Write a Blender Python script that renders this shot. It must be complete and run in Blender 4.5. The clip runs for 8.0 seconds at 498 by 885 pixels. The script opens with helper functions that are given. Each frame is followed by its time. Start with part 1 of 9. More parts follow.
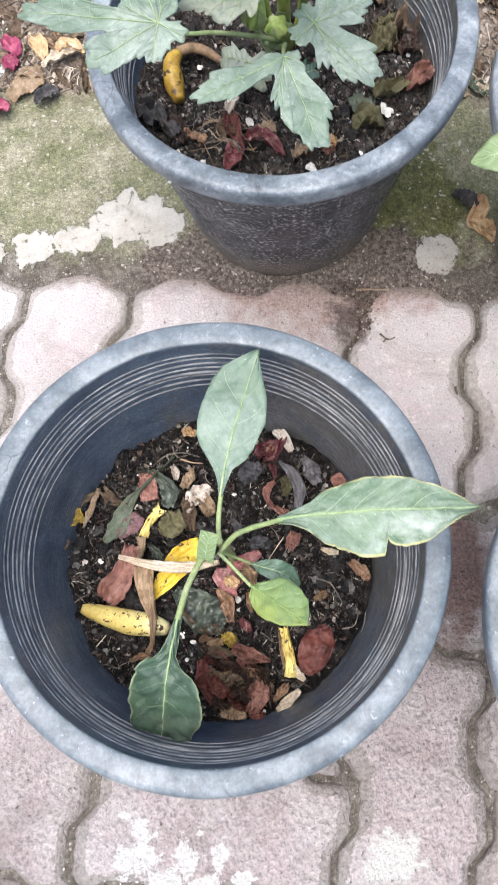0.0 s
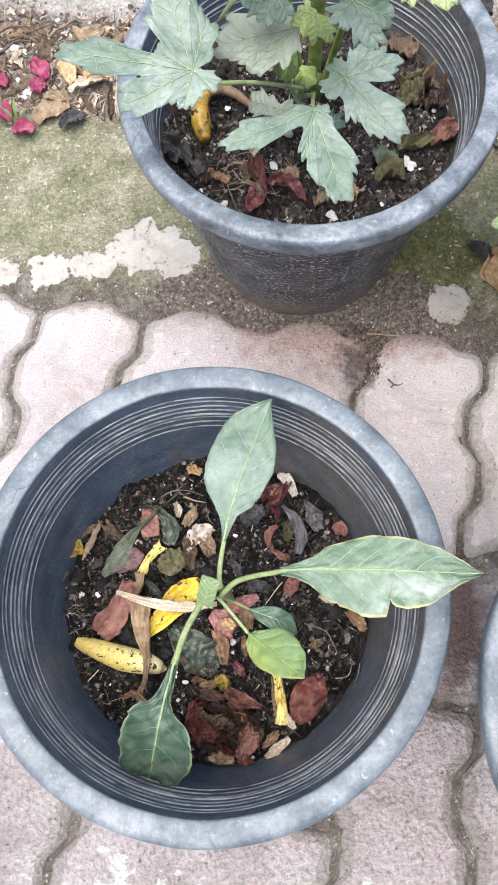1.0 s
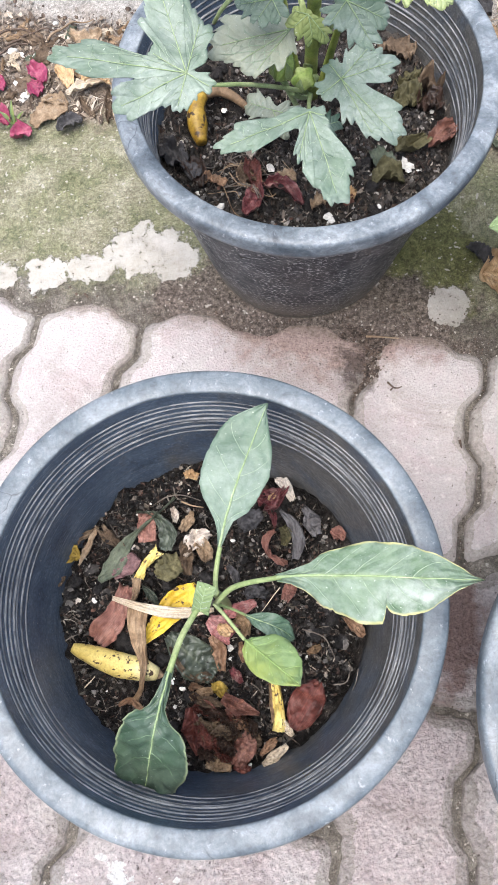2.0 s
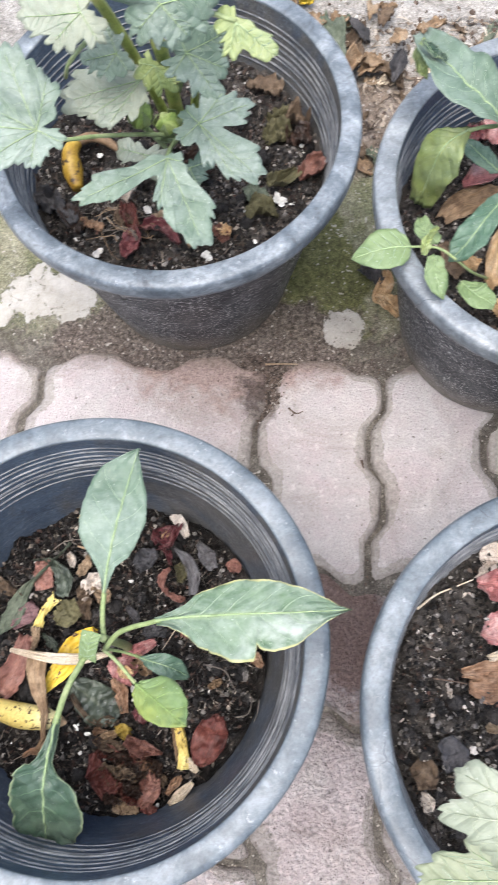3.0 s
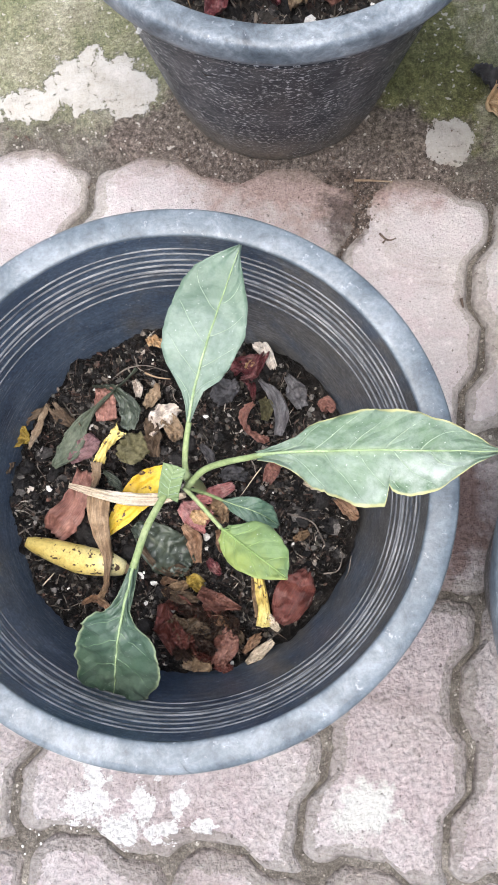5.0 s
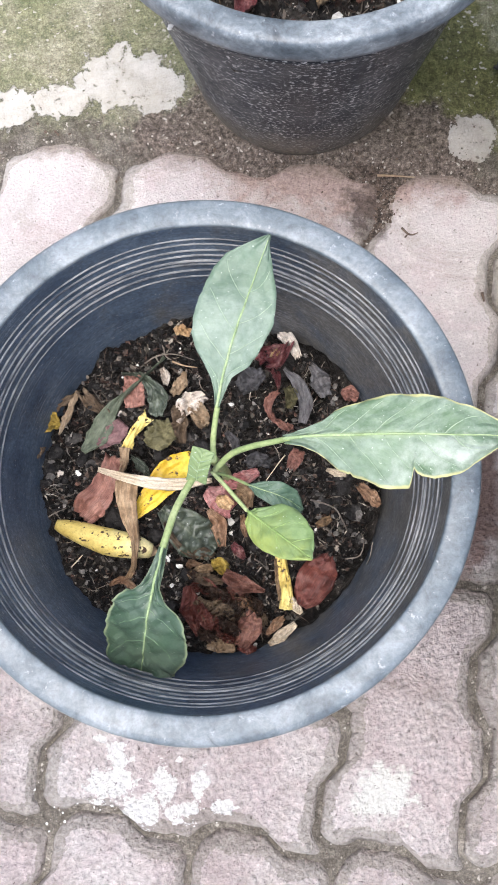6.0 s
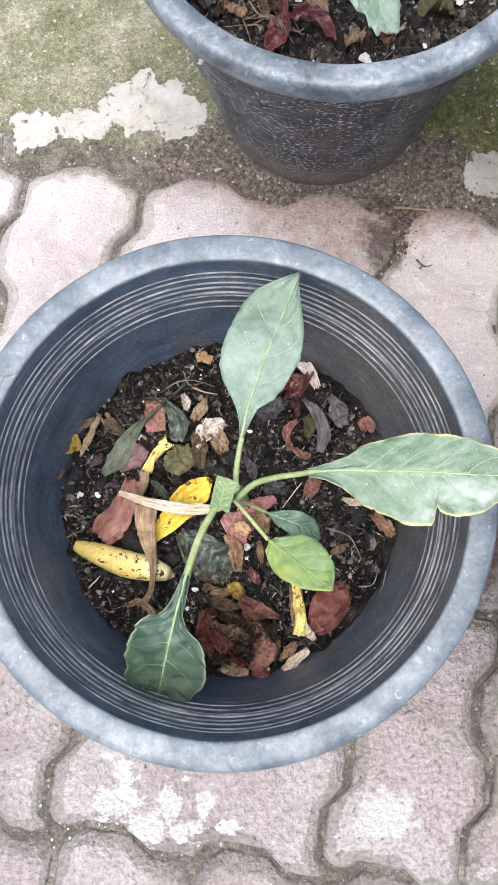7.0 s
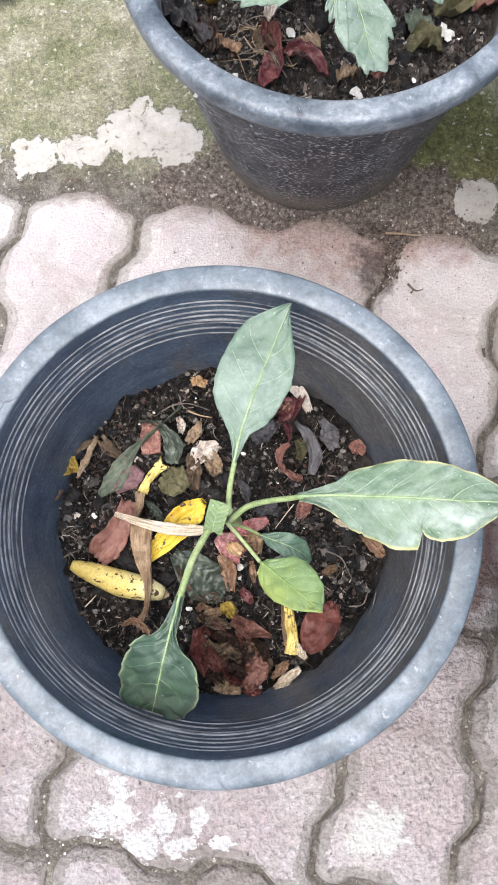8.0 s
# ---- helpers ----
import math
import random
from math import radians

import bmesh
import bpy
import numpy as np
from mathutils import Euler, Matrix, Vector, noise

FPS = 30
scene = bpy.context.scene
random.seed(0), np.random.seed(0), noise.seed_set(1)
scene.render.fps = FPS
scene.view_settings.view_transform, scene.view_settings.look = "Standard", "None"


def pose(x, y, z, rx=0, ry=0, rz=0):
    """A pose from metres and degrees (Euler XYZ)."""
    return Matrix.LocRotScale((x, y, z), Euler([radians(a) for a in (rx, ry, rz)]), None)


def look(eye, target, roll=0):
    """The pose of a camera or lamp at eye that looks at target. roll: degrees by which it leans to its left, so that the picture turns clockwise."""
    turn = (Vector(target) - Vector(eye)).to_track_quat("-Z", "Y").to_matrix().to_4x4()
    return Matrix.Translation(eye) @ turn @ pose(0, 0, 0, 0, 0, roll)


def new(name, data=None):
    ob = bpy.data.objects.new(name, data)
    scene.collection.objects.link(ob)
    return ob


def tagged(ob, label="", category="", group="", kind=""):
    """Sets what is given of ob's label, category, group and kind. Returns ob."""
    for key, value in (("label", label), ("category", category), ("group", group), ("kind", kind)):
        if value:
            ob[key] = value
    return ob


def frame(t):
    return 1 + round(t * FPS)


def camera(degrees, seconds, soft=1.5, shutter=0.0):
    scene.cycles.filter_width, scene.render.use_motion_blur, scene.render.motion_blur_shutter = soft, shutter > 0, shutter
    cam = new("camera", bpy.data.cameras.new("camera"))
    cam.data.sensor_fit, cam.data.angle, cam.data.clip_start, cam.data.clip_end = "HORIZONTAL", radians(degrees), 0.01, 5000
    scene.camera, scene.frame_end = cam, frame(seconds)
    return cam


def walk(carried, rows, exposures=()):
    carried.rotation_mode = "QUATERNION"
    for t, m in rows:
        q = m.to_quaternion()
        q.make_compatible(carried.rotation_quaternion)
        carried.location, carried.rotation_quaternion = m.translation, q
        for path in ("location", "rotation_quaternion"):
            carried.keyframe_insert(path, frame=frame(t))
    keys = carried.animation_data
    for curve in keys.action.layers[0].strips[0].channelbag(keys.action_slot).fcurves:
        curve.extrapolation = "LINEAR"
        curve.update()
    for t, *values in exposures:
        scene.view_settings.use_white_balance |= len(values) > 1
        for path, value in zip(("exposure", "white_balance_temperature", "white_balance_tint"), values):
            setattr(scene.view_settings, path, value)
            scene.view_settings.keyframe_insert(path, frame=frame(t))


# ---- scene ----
cam = camera(35.1, 8.0, soft=0.9, shutter=0.3)
# seconds, eye x, y, z, yaw, pitch, roll
ROWS = [
    (0.0, 0.0423, -0.0821, 0.7241, 1.18, -74.24, -14.08),
    (0.5, 0.0382, -0.0605, 0.7310, -0.40, -73.66, -9.96),
    (1.0, 0.0372, -0.0606, 0.7319, -1.15, -73.29, -8.21),
    (1.2, 0.0411, -0.0603, 0.7367, -1.57, -72.96, -7.68),
    (2.3, 0.0448, -0.0548, 0.7260, 0.03, -73.18, -9.94),
    (2.5, 0.0548, -0.0525, 0.7305, -1.13, -73.06, -9.62),
    (3.0, 0.1071, -0.0556, 0.7389, -8.24, -72.50, -5.76),
    (3.3, 0.1296, -0.0564, 0.7431, -10.78, -72.62, -4.85),
    (3.5, 0.1281, -0.0550, 0.7454, -10.45, -74.00, -5.02),
    (3.7, 0.0905, -0.0500, 0.7024, -11.60, -76.62, -3.18),
    (3.8, 0.0791, -0.0637, 0.6706, -7.69, -76.84, -6.76),
    (4.0, 0.0508, -0.0689, 0.6496, -4.43, -78.67, -9.28),
    (4.2, 0.0491, -0.0684, 0.6450, -2.07, -79.47, -10.83),
    (5.3, 0.0432, -0.0474, 0.6439, 0.88, -81.93, -11.63),
    (5.5, 0.0440, -0.0526, 0.6464, 4.28, -81.66, -14.99),
    (6.0, 0.0354, -0.0594, 0.6550, 6.77, -81.38, -17.09),
    (6.5, 0.0250, -0.0494, 0.6688, 5.11, -81.10, -14.46),
    (7.0, 0.0195, -0.0461, 0.6675, 1.84, -80.87, -10.62),
    (7.5, 0.0226, -0.0447, 0.6722, -0.25, -80.45, -8.46),
    (8.0, 0.0240, -0.0414, 0.6813, 0.17, -80.05, -8.82),
]
walk(cam, [(t, pose(x, y, z, 0, 0, yaw) @ pose(0, 0, 0, 90 + pitch, 0, 0) @ pose(0, 0, 0, 0, 0, roll))
           for t, x, y, z, yaw, pitch, roll in ROWS])

# ---- light ----
world = bpy.data.worlds.new("overcast_sky")
scene.world = world
world.use_nodes = True
wn, wl = world.node_tree.nodes, world.node_tree.links
sky = wn.new("ShaderNodeTexSky")
sky.sky_type = 'NISHITA'
sky.sun_disc = False
sky.sun_elevation, sky.sun_rotation = radians(78), radians(225)
sky.air_density, sky.dust_density, sky.ozone_density = 1.0, 4.0, 1.0
wn["Background"].inputs["Strength"].default_value = 0.105
cloud = wn.new("ShaderNodeHueSaturation")
cloud.inputs["Saturation"].default_value = 1.0
wl.new(sky.outputs["Color"], cloud.inputs["Color"])
wl.new(cloud.outputs["Color"], wn["Background"].inputs["Color"])

sun_data = bpy.data.lights.new("sun", "SUN")
sun_data.energy, sun_data.angle, sun_data.color = 1.72, radians(60), (0.99, 0.985, 1.0)
sun = new("sun", sun_data)
sun.matrix_world = look((-0.45, -0.45, 3.0), (0, 0, 0))
scene.view_settings.exposure = 1.42


# ---- materials ----
class Nodes:
    """A small builder for one node material."""

    def __init__(self, name):
        self.mat = bpy.data.materials.new(name)
        self.mat.use_nodes = True
        self.tree = self.mat.node_tree
        self.bsdf = self.tree.nodes["Principled BSDF"]
        self.place = self.add("ShaderNodeNewGeometry").outputs["Position"]

    def add(self, kind, **values):
        node = self.tree.nodes.new(kind)
        for key, value in values.items():
            setattr(node, key, value)
        return node

    def link(self, a, b):
        self.tree.links.new(a, b)

    def feed(self, socket, value):
        if isinstance(value, bpy.types.NodeSocket):
            self.link(value, socket)
        else:
            socket.default_value = value

    def noise(self, scale, detail=4.0, rough=0.55, at=None, warp=0.0):
        n = self.add("ShaderNodeTexNoise")
        n.inputs["Scale"].default_value, n.inputs["Detail"].default_value = scale, detail
        n.inputs["Roughness"].default_value, n.inputs["Distortion"].default_value = rough, warp
        self.link(at or self.place, n.inputs["Vector"])
        return n.outputs["Fac"]

    def stretched(self, x, y, z, at=None):
        m = self.add("ShaderNodeMapping")
        m.inputs["Scale"].default_value = (x, y, z)
        self.link(at or self.place, m.inputs["Vector"])
        return m.outputs["Vector"]

    def cells(self, scale, out="Distance", at=None):
        n = self.add("ShaderNodeTexVoronoi")
        n.inputs["Scale"].default_value = scale
        self.link(at or self.place, n.inputs["Vector"])
        return n.outputs[out]

    def ramp(self, fac, stops):
        n = self.add("ShaderNodeValToRGB")
        el = n.color_ramp.elements
        while len(el) < len(stops):
            el.new(0.5)
        for e, (p, c) in zip(el, stops):
            e.position, e.color = p, (c, c, c, 1) if isinstance(c, (int, float)) else (*c, 1)
        self.link(fac, n.inputs["Fac"])
        return n.outputs["Color"]

    def mix(self, fac, a, b, how='MIX'):
        n = self.add("ShaderNodeMix", data_type='RGBA', blend_type=how)
        self.feed(n.inputs[0], fac)
        for s, v in ((n.inputs[6], a), (n.inputs[7], b)):
            self.feed(s, v if isinstance(v, bpy.types.NodeSocket) else (*v, 1))
        return n.outputs[2]

    def math(self, how, a, b=0.0):
        n = self.add("ShaderNodeMath", operation=how)
        self.feed(n.inputs[0], a), self.feed(n.inputs[1], b)
        return n.outputs[0]

    def spot(self, x, y, wide, deep, turn, scale, ragged, inner, outer, strength=1.0, detail=6):
        """A stain of its own shape: an oval with a ragged edge on the ground."""
        m = self.add("ShaderNodeMapping", vector_type='TEXTURE')
        m.inputs["Location"].default_value, m.inputs["Rotation"].default_value = (x, y, 0), (0, 0, radians(turn))
        m.inputs["Scale"].default_value = (wide, deep, 50)
        self.link(self.place, m.inputs["Vector"])
        far = self.add("ShaderNodeVectorMath", operation='LENGTH')
        self.link(m.outputs["Vector"], far.inputs[0])
        edge = self.math('MULTIPLY', self.math('SUBTRACT', self.noise(scale, detail, 0.72), 0.5), 2 * ragged)
        return self.ramp(self.math('ADD', far.outputs["Value"], edge), [(inner, strength), (outer, 0.0)])

    def turned(self):
        """Round-the-axis coordinates of a thrown or turned thing: arc, height, 0."""
        at = self.add("ShaderNodeTexCoord").outputs["Object"]
        sep = self.add("ShaderNodeSeparateXYZ")
        self.link(at, sep.inputs[0])
        out = self.add("ShaderNodeCombineXYZ")
        self.link(self.math('MULTIPLY', self.math('ARCTAN2', sep.outputs["Y"], sep.outputs["X"]), 0.12), out.inputs["X"])
        self.link(sep.outputs["Z"], out.inputs["Y"])
        return at, sep, out.outputs[0]

    def chance(self, low, high):
        n = self.add("ShaderNodeMapRange")
        self.link(self.add("ShaderNodeObjectInfo").outputs["Random"], n.inputs["Value"])
        n.inputs["To Min"].default_value, n.inputs["To Max"].default_value = low, high
        return n.outputs["Result"]

    def done(self, color, rough=0.6, height=None, depth=0.001, strength=0.6, specular=0.5):
        self.feed(self.bsdf.inputs["Base Color"], color)
        self.feed(self.bsdf.inputs["Roughness"], rough)
        self.bsdf.inputs["Specular IOR Level"].default_value = specular
        if height is not None:
            b = self.add("ShaderNodeBump")
            b.inputs["Strength"].default_value, b.inputs["Distance"].default_value = strength, depth
            self.link(height, b.inputs["Height"])
            self.link(b.outputs["Normal"], self.bsdf.inputs["Normal"])
        return self.mat


def paver_material(name, low, mid, high, tint, grain_size, depth, spots=()):
    """Cast concrete: mottled tone, knobbly grains with relief shade painted into the hollows, pits, dirt, a dark moist
    edge and stains.
    """
    n = Nodes(name)
    base = n.ramp(n.noise(8, 6, 0.62, warp=0.5), [(0.28, low), (0.46, mid), (0.66, high)])
    base = n.mix(n.chance(0.0, 0.38), base, tint)
    base = n.mix(n.ramp(n.noise(24, 6, 0.68, warp=0.6), [(0.44, 0.0), (0.64, 0.38)]), base, (0.50, 0.395, 0.405))
    base = n.mix(n.ramp(n.noise(19, 5, 0.65, warp=0.4), [(0.52, 0.0), (0.70, 0.40)]), base, (0.66, 0.635, 0.59))
    # strong tone contrast in the grain stands in for shading of its relief
    grain = n.ramp(n.noise(grain_size, 4, 0.75), [(0.28, 0.40), (0.45, 0.92), (0.56, 1.05), (0.72, 1.5)])
    color = n.mix(0.85 if depth > 0.002 else 0.42, base, grain, 'MULTIPLY')
    warped = n.add("ShaderNodeVectorMath", operation='MULTIPLY_ADD')
    swirl = n.add("ShaderNodeTexNoise")
    swirl.inputs["Scale"].default_value = grain_size * 0.8
    n.link(n.place, swirl.inputs["Vector"])
    n.link(swirl.outputs["Color"], warped.inputs[0])
    warped.inputs[1].default_value = (0.004, 0.004, 0.004)
    n.link(n.place, warped.inputs[2])
    knob = n.cells(grain_size * 1.05, at=warped.outputs[0])
    # gaps between knobs darkened in colour as cavity shade
    color = n.mix(0.3 if depth > 0.002 else 0.06, color, n.ramp(knob, [(0.15, 1.15), (0.45, 1.0), (0.75, 0.60)]), 'MULTIPLY')
    pale = n.ramp(n.noise(120, 3, 0.6), [(0.58, 0.0), (0.7, 0.5)])
    color = n.mix(pale, color, (0.68, 0.64, 0.62))
    dirt = n.ramp(n.noise(14, 7, 0.72, warp=0.8), [(0.52, 0.0), (0.74, 0.6)])
    color = n.mix(dirt, color, (0.23, 0.18, 0.15))
    sep = n.add("ShaderNodeSeparateXYZ")
    n.link(n.add("ShaderNodeUVMap").outputs["UV"], sep.inputs[0])
    silt = n.ramp(n.math('ADD', sep.outputs["X"], n.math('MULTIPLY', n.noise(38, 7, 0.75), 1.3)), [(0.98, 0.0), (1.56, 0.60)])
    color = n.mix(silt, color, n.ramp(n.noise(260, 4, 0.7), [(0.35, (0.165, 0.145, 0.118)), (0.65, (0.40, 0.365, 0.315))]))
    rim = n.math('MULTIPLY', n.ramp(sep.outputs["X"], [(0.88, 0.0), (0.99, 0.8)]), n.ramp(n.noise(30, 5, 0.7), [(0.38, 0.1), (0.55, 1.0)]))
    color = n.mix(rim, color, (0.075, 0.060, 0.050))
    for stain, tones in spots:
        color = n.mix(n.spot(*stain), color, n.ramp(n.noise(260, 4, 0.7), [(0.32, tones[0]), (0.68, tones[1])]))
    pock = n.ramp(n.noise(210, 2, 0.6), [(0.26, 0.75), (0.34, 0.0)])
    color = n.mix(pock, color, (0.12, 0.095, 0.085))
    height = n.math('ADD', n.math('MULTIPLY', n.noise(grain_size * 1.0, 5, 0.72), 1.5), n.math('MULTIPLY', pock, -0.6))
    height = n.math('SUBTRACT', height, n.math('MULTIPLY', knob, 0.45))
    return n.done(color, n.ramp(n.noise(60), [(0.3, 0.7), (0.7, 0.95)]), height, depth, 1.0, 0.3)


def whitewash(n):
    """Old white paint that has flaked away but for a few patches: where it is left, and its tones."""
    left = 0.0
    for stain in ((-0.028, 0.388, 0.046, 0.032, -10), (-0.002, 0.374, 0.026, 0.026, 20), (-0.088, 0.376, 0.034, 0.015, -14), (-0.138, 0.379, 0.026, 0.020, -10), (-0.188, 0.385, 0.024, 0.016, 5)):
        left = n.math('MAXIMUM', left, n.spot(*stain, 55, 1.15, 0.93, 0.98, 0.95, 8))
    left = n.math('MAXIMUM', left, n.spot(0.263, 0.268, 0.020, 0.021, 30, 48, 1.0, 0.95, 1.0, 0.85, 4))
    left = n.math('MULTIPLY', left, n.ramp(n.noise(160, 5, 0.7), [(0.30, 0.0), (0.38, 1.0)]))
    wash = n.ramp(n.noise(40, 6, 0.7), [(0.28, (0.27, 0.24, 0.19)), (0.42, (0.385, 0.363, 0.32)), (0.7, (0.475, 0.457, 0.425))])
    return left, n.mix(0.3, wash, n.ramp(n.noise(300, 4, 0.7), [(0.3, 0.6), (0.5, 1.0), (0.75, 1.1)]), 'MULTIPLY')


def dirt_material(name, dark, mid, pale, fine=300, rough=0.95):
    n = Nodes(name)
    color = n.ramp(n.noise(35, 6, 0.7, warp=0.3), [(0.3, dark), (0.52, mid), (0.75, pale)])
    color = n.mix(0.8, color, n.ramp(n.noise(fine, 4, 0.75), [(0.3, 0.45), (0.5, 0.95), (0.72, 1.5)]), 'MULTIPLY')
    bits = n.ramp(n.noise(fine * 0.8, 1, 0.4), [(0.7, 0.0), (0.76, 0.8)])
    color = n.mix(bits, color, (0.50, 0.45, 0.38))
    return n.done(color, n.ramp(n.noise(fine * 0.5, 3), [(0.35, rough - 0.2), (0.65, rough)]), n.noise(fine, 5, 0.75), 0.003, 1.0, 0.18)


def ground_material():
    """Sandy dirt under the pavers that turns to garden soil, then to pale gritty rubble, farther back."""
    n = Nodes("sandy_dirt_and_garden_soil")
    away = n.add("ShaderNodeVectorMath", operation='DOT_PRODUCT')
    n.link(n.place, away.inputs[0])
    away.inputs[1].default_value = (math.sin(radians(16.5)), math.cos(radians(16.5)), 0)
    back = n.math('ADD', away.outputs["Value"], n.math('MULTIPLY', n.math('SUBTRACT', n.noise(18, 6, 0.7), 0.5), 0.10))
    blotch, fine = n.noise(35, 7, 0.72, warp=0.3), n.noise(260, 5, 0.75)
    tones = [n.ramp(blotch, [(0.3, a), (0.52, b), (0.75, c)]) for a, b, c in (
        ((0.055, 0.047, 0.038), (0.140, 0.124, 0.104), (0.31, 0.282, 0.246)), ((0.090, 0.070, 0.055), (0.22, 0.177, 0.142), (0.41, 0.355, 0.30)), ((0.20, 0.186, 0.165), (0.36, 0.338, 0.308), (0.53, 0.505, 0.47)))]
    moss = n.ramp(n.noise(90, 5, 0.7), [(0.3, (0.090, 0.102, 0.047)), (0.7, (0.255, 0.258, 0.148))])
    crust = n.ramp(n.noise(26, 7, 0.7), [(0.3, (0.18, 0.168, 0.115)), (0.52, (0.31, 0.29, 0.21)), (0.75, (0.45, 0.42, 0.335))])
    tones[0] = n.mix(n.ramp(back, [(0.315, 0.0), (0.345, 1.0)]), tones[0], crust)
    green = n.math('MULTIPLY', n.ramp(back, [(0.30, 0.0), (0.345, 1.0)]), n.ramp(n.noise(17, 8, 0.74, warp=0.5), [(0.40, 0.12), (0.58, 0.85)]))
    tones[0] = n.mix(green, tones[0], moss)
    tones[0] = n.mix(n.spot(0.250, 0.330, 0.062, 0.095, -20, 22, 0.9, 0.75, 1.15, 0.88), tones[0], n.ramp(n.noise(120, 5, 0.7), [(0.3, (0.050, 0.056, 0.018)), (0.7, (0.20, 0.197, 0.075))]))
    tones[0] = n.mix(n.spot(0.135, 0.292, 0.19, 0.055, -16.5, 26, 0.9, 0.75, 1.25, 0.92), tones[0], n.ramp(n.noise(260, 4, 0.7), [(0.3, (0.062, 0.049, 0.041)), (0.7, (0.205, 0.168, 0.143))]))
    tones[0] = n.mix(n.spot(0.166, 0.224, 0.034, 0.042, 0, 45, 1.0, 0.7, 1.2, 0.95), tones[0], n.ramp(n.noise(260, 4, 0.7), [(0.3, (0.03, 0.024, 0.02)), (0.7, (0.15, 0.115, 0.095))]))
    color = n.mix(n.ramp(back, [(0.505, 0.0), (0.525, 1.0)]), tones[0], tones[1])
    color = n.mix(n.ramp(back, [(0.625, 0.0), (0.665, 1.0)]), color, tones[2])
    color = n.mix(0.8, color, n.ramp(fine, [(0.3, 0.42), (0.48, 0.95), (0.70, 1.7)]), 'MULTIPLY')
    color = n.mix(0.6, color, n.ramp(n.noise(750, 3, 0.7), [(0.34, 0.45), (0.5, 1.0), (0.66, 1.6)]), 'MULTIPLY')
    bits = n.ramp(n.noise(210, 1, 0.4), [(0.68, 0.0), (0.74, 0.8)])
    color = n.mix(bits, color, (0.52, 0.48, 0.42))
    left, wash = whitewash(n)
    color = n.mix(left, color, wash)
    height = n.math('ADD', n.math('MULTIPLY', fine, n.math('SUBTRACT', 1.0, n.math('MULTIPLY', left, 0.75))), n.math('MULTIPLY', left, 0.8))
    return n.done(color, 0.95, height, 0.0035, 1.0, 0.2)


def plain_material(name, dark, mid, pale, scale=60, rough=0.6, depth=0.0008, fine=500, spots=None, spot_scale=130, chance=0.0, specular=0.4, streak=0.0):
    """Skins, husks, chips and papers: three tones, fine grain, maybe brown spots and lengthwise fibres."""
    n = Nodes(name)
    color = n.ramp(n.noise(scale, 5, 0.6, warp=0.4), [(0.3, dark), (0.5, mid), (0.72, pale)])
    color = n.mix(0.6, color, n.ramp(n.noise(fine, 3, 0.65), [(0.3, 0.6), (0.5, 1.0), (0.75, 1.3)]), 'MULTIPLY')
    bump = n.noise(fine * 0.5, 4, 0.6)
    if streak:
        fibre = n.noise(1.0, 4, 0.6, at=n.stretched(2.5, 22.0, 1.0, n.add("ShaderNodeUVMap").outputs["UV"]))
        color = n.mix(streak, color, n.ramp(fibre, [(0.30, 0.45), (0.50, 1.0), (0.70, 1.6)]), 'MULTIPLY')
        bump = n.math('ADD', bump, n.math('MULTIPLY', fibre, 1.5))
    if spots:
        color = n.mix(n.ramp(n.noise(spot_scale, 2, 0.5), [(0.61, 0.0), (0.66, 1.0)]), color, spots)
    if chance:
        color = n.mix(n.chance(0.0, chance), color, dark)
    return n.done(color, rough, bump, depth, 0.7, specular)


def wall_material():
    """Outer wall of black nursery plastic: turned scuffs, a spray of pale scratches, splashed earth at the foot."""
    n = Nodes("black_nursery_plastic")
    at, sep, arc = n.turned()
    color = n.ramp(n.noise(16, 6, 0.68, at=at, warp=0.6), [(0.35, (0.011, 0.014, 0.020)), (0.7, (0.033, 0.040, 0.051))])
    near = n.noise(26, 5, 0.65, at=at)
    nicks = n.ramp(n.noise(1.0, 4, 0.72, at=n.stretched(260, 360, 1, arc)), [(0.54, 0.0), (0.60, 1.0)])
    color = n.mix(n.math('MULTIPLY', nicks, n.ramp(near, [(0.36, 0.15), (0.54, 1.0)])), color, (0.60, 0.61, 0.61))
    lines = n.ramp(n.noise(1.0, 5, 0.72, at=n.stretched(30, 700, 1, arc)), [(0.58, 0.0), (0.70, 0.35)])
    color = n.mix(lines, color, (0.26, 0.265, 0.27))
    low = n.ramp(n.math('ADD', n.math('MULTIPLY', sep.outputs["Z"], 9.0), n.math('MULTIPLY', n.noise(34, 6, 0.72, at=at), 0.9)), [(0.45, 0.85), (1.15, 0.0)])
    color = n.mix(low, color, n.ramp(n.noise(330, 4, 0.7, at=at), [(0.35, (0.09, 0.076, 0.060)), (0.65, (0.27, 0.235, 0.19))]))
    return n.done(color, n.ramp(n.noise(50, 4), [(0.3, 0.34), (0.7, 0.6)]), n.noise(240, 4, 0.6), 0.0006, 0.6, 0.45)


def ridge_material():
    """Moulded rings rubbed pale, worn through here and there."""
    n = Nodes("scuffed_grey_ridge")
    at, sep, arc = n.turned()
    color = n.ramp(n.noise(1.0, 5, 0.7, at=n.stretched(45, 300, 1, arc)), [(0.34, (0.035, 0.040, 0.048)), (0.50, (0.15, 0.155, 0.16)), (0.72, (0.34, 0.34, 0.335))])
    return n.done(color, 0.5, n.noise(260, 4, 0.6), 0.0005, 0.6, 0.4)


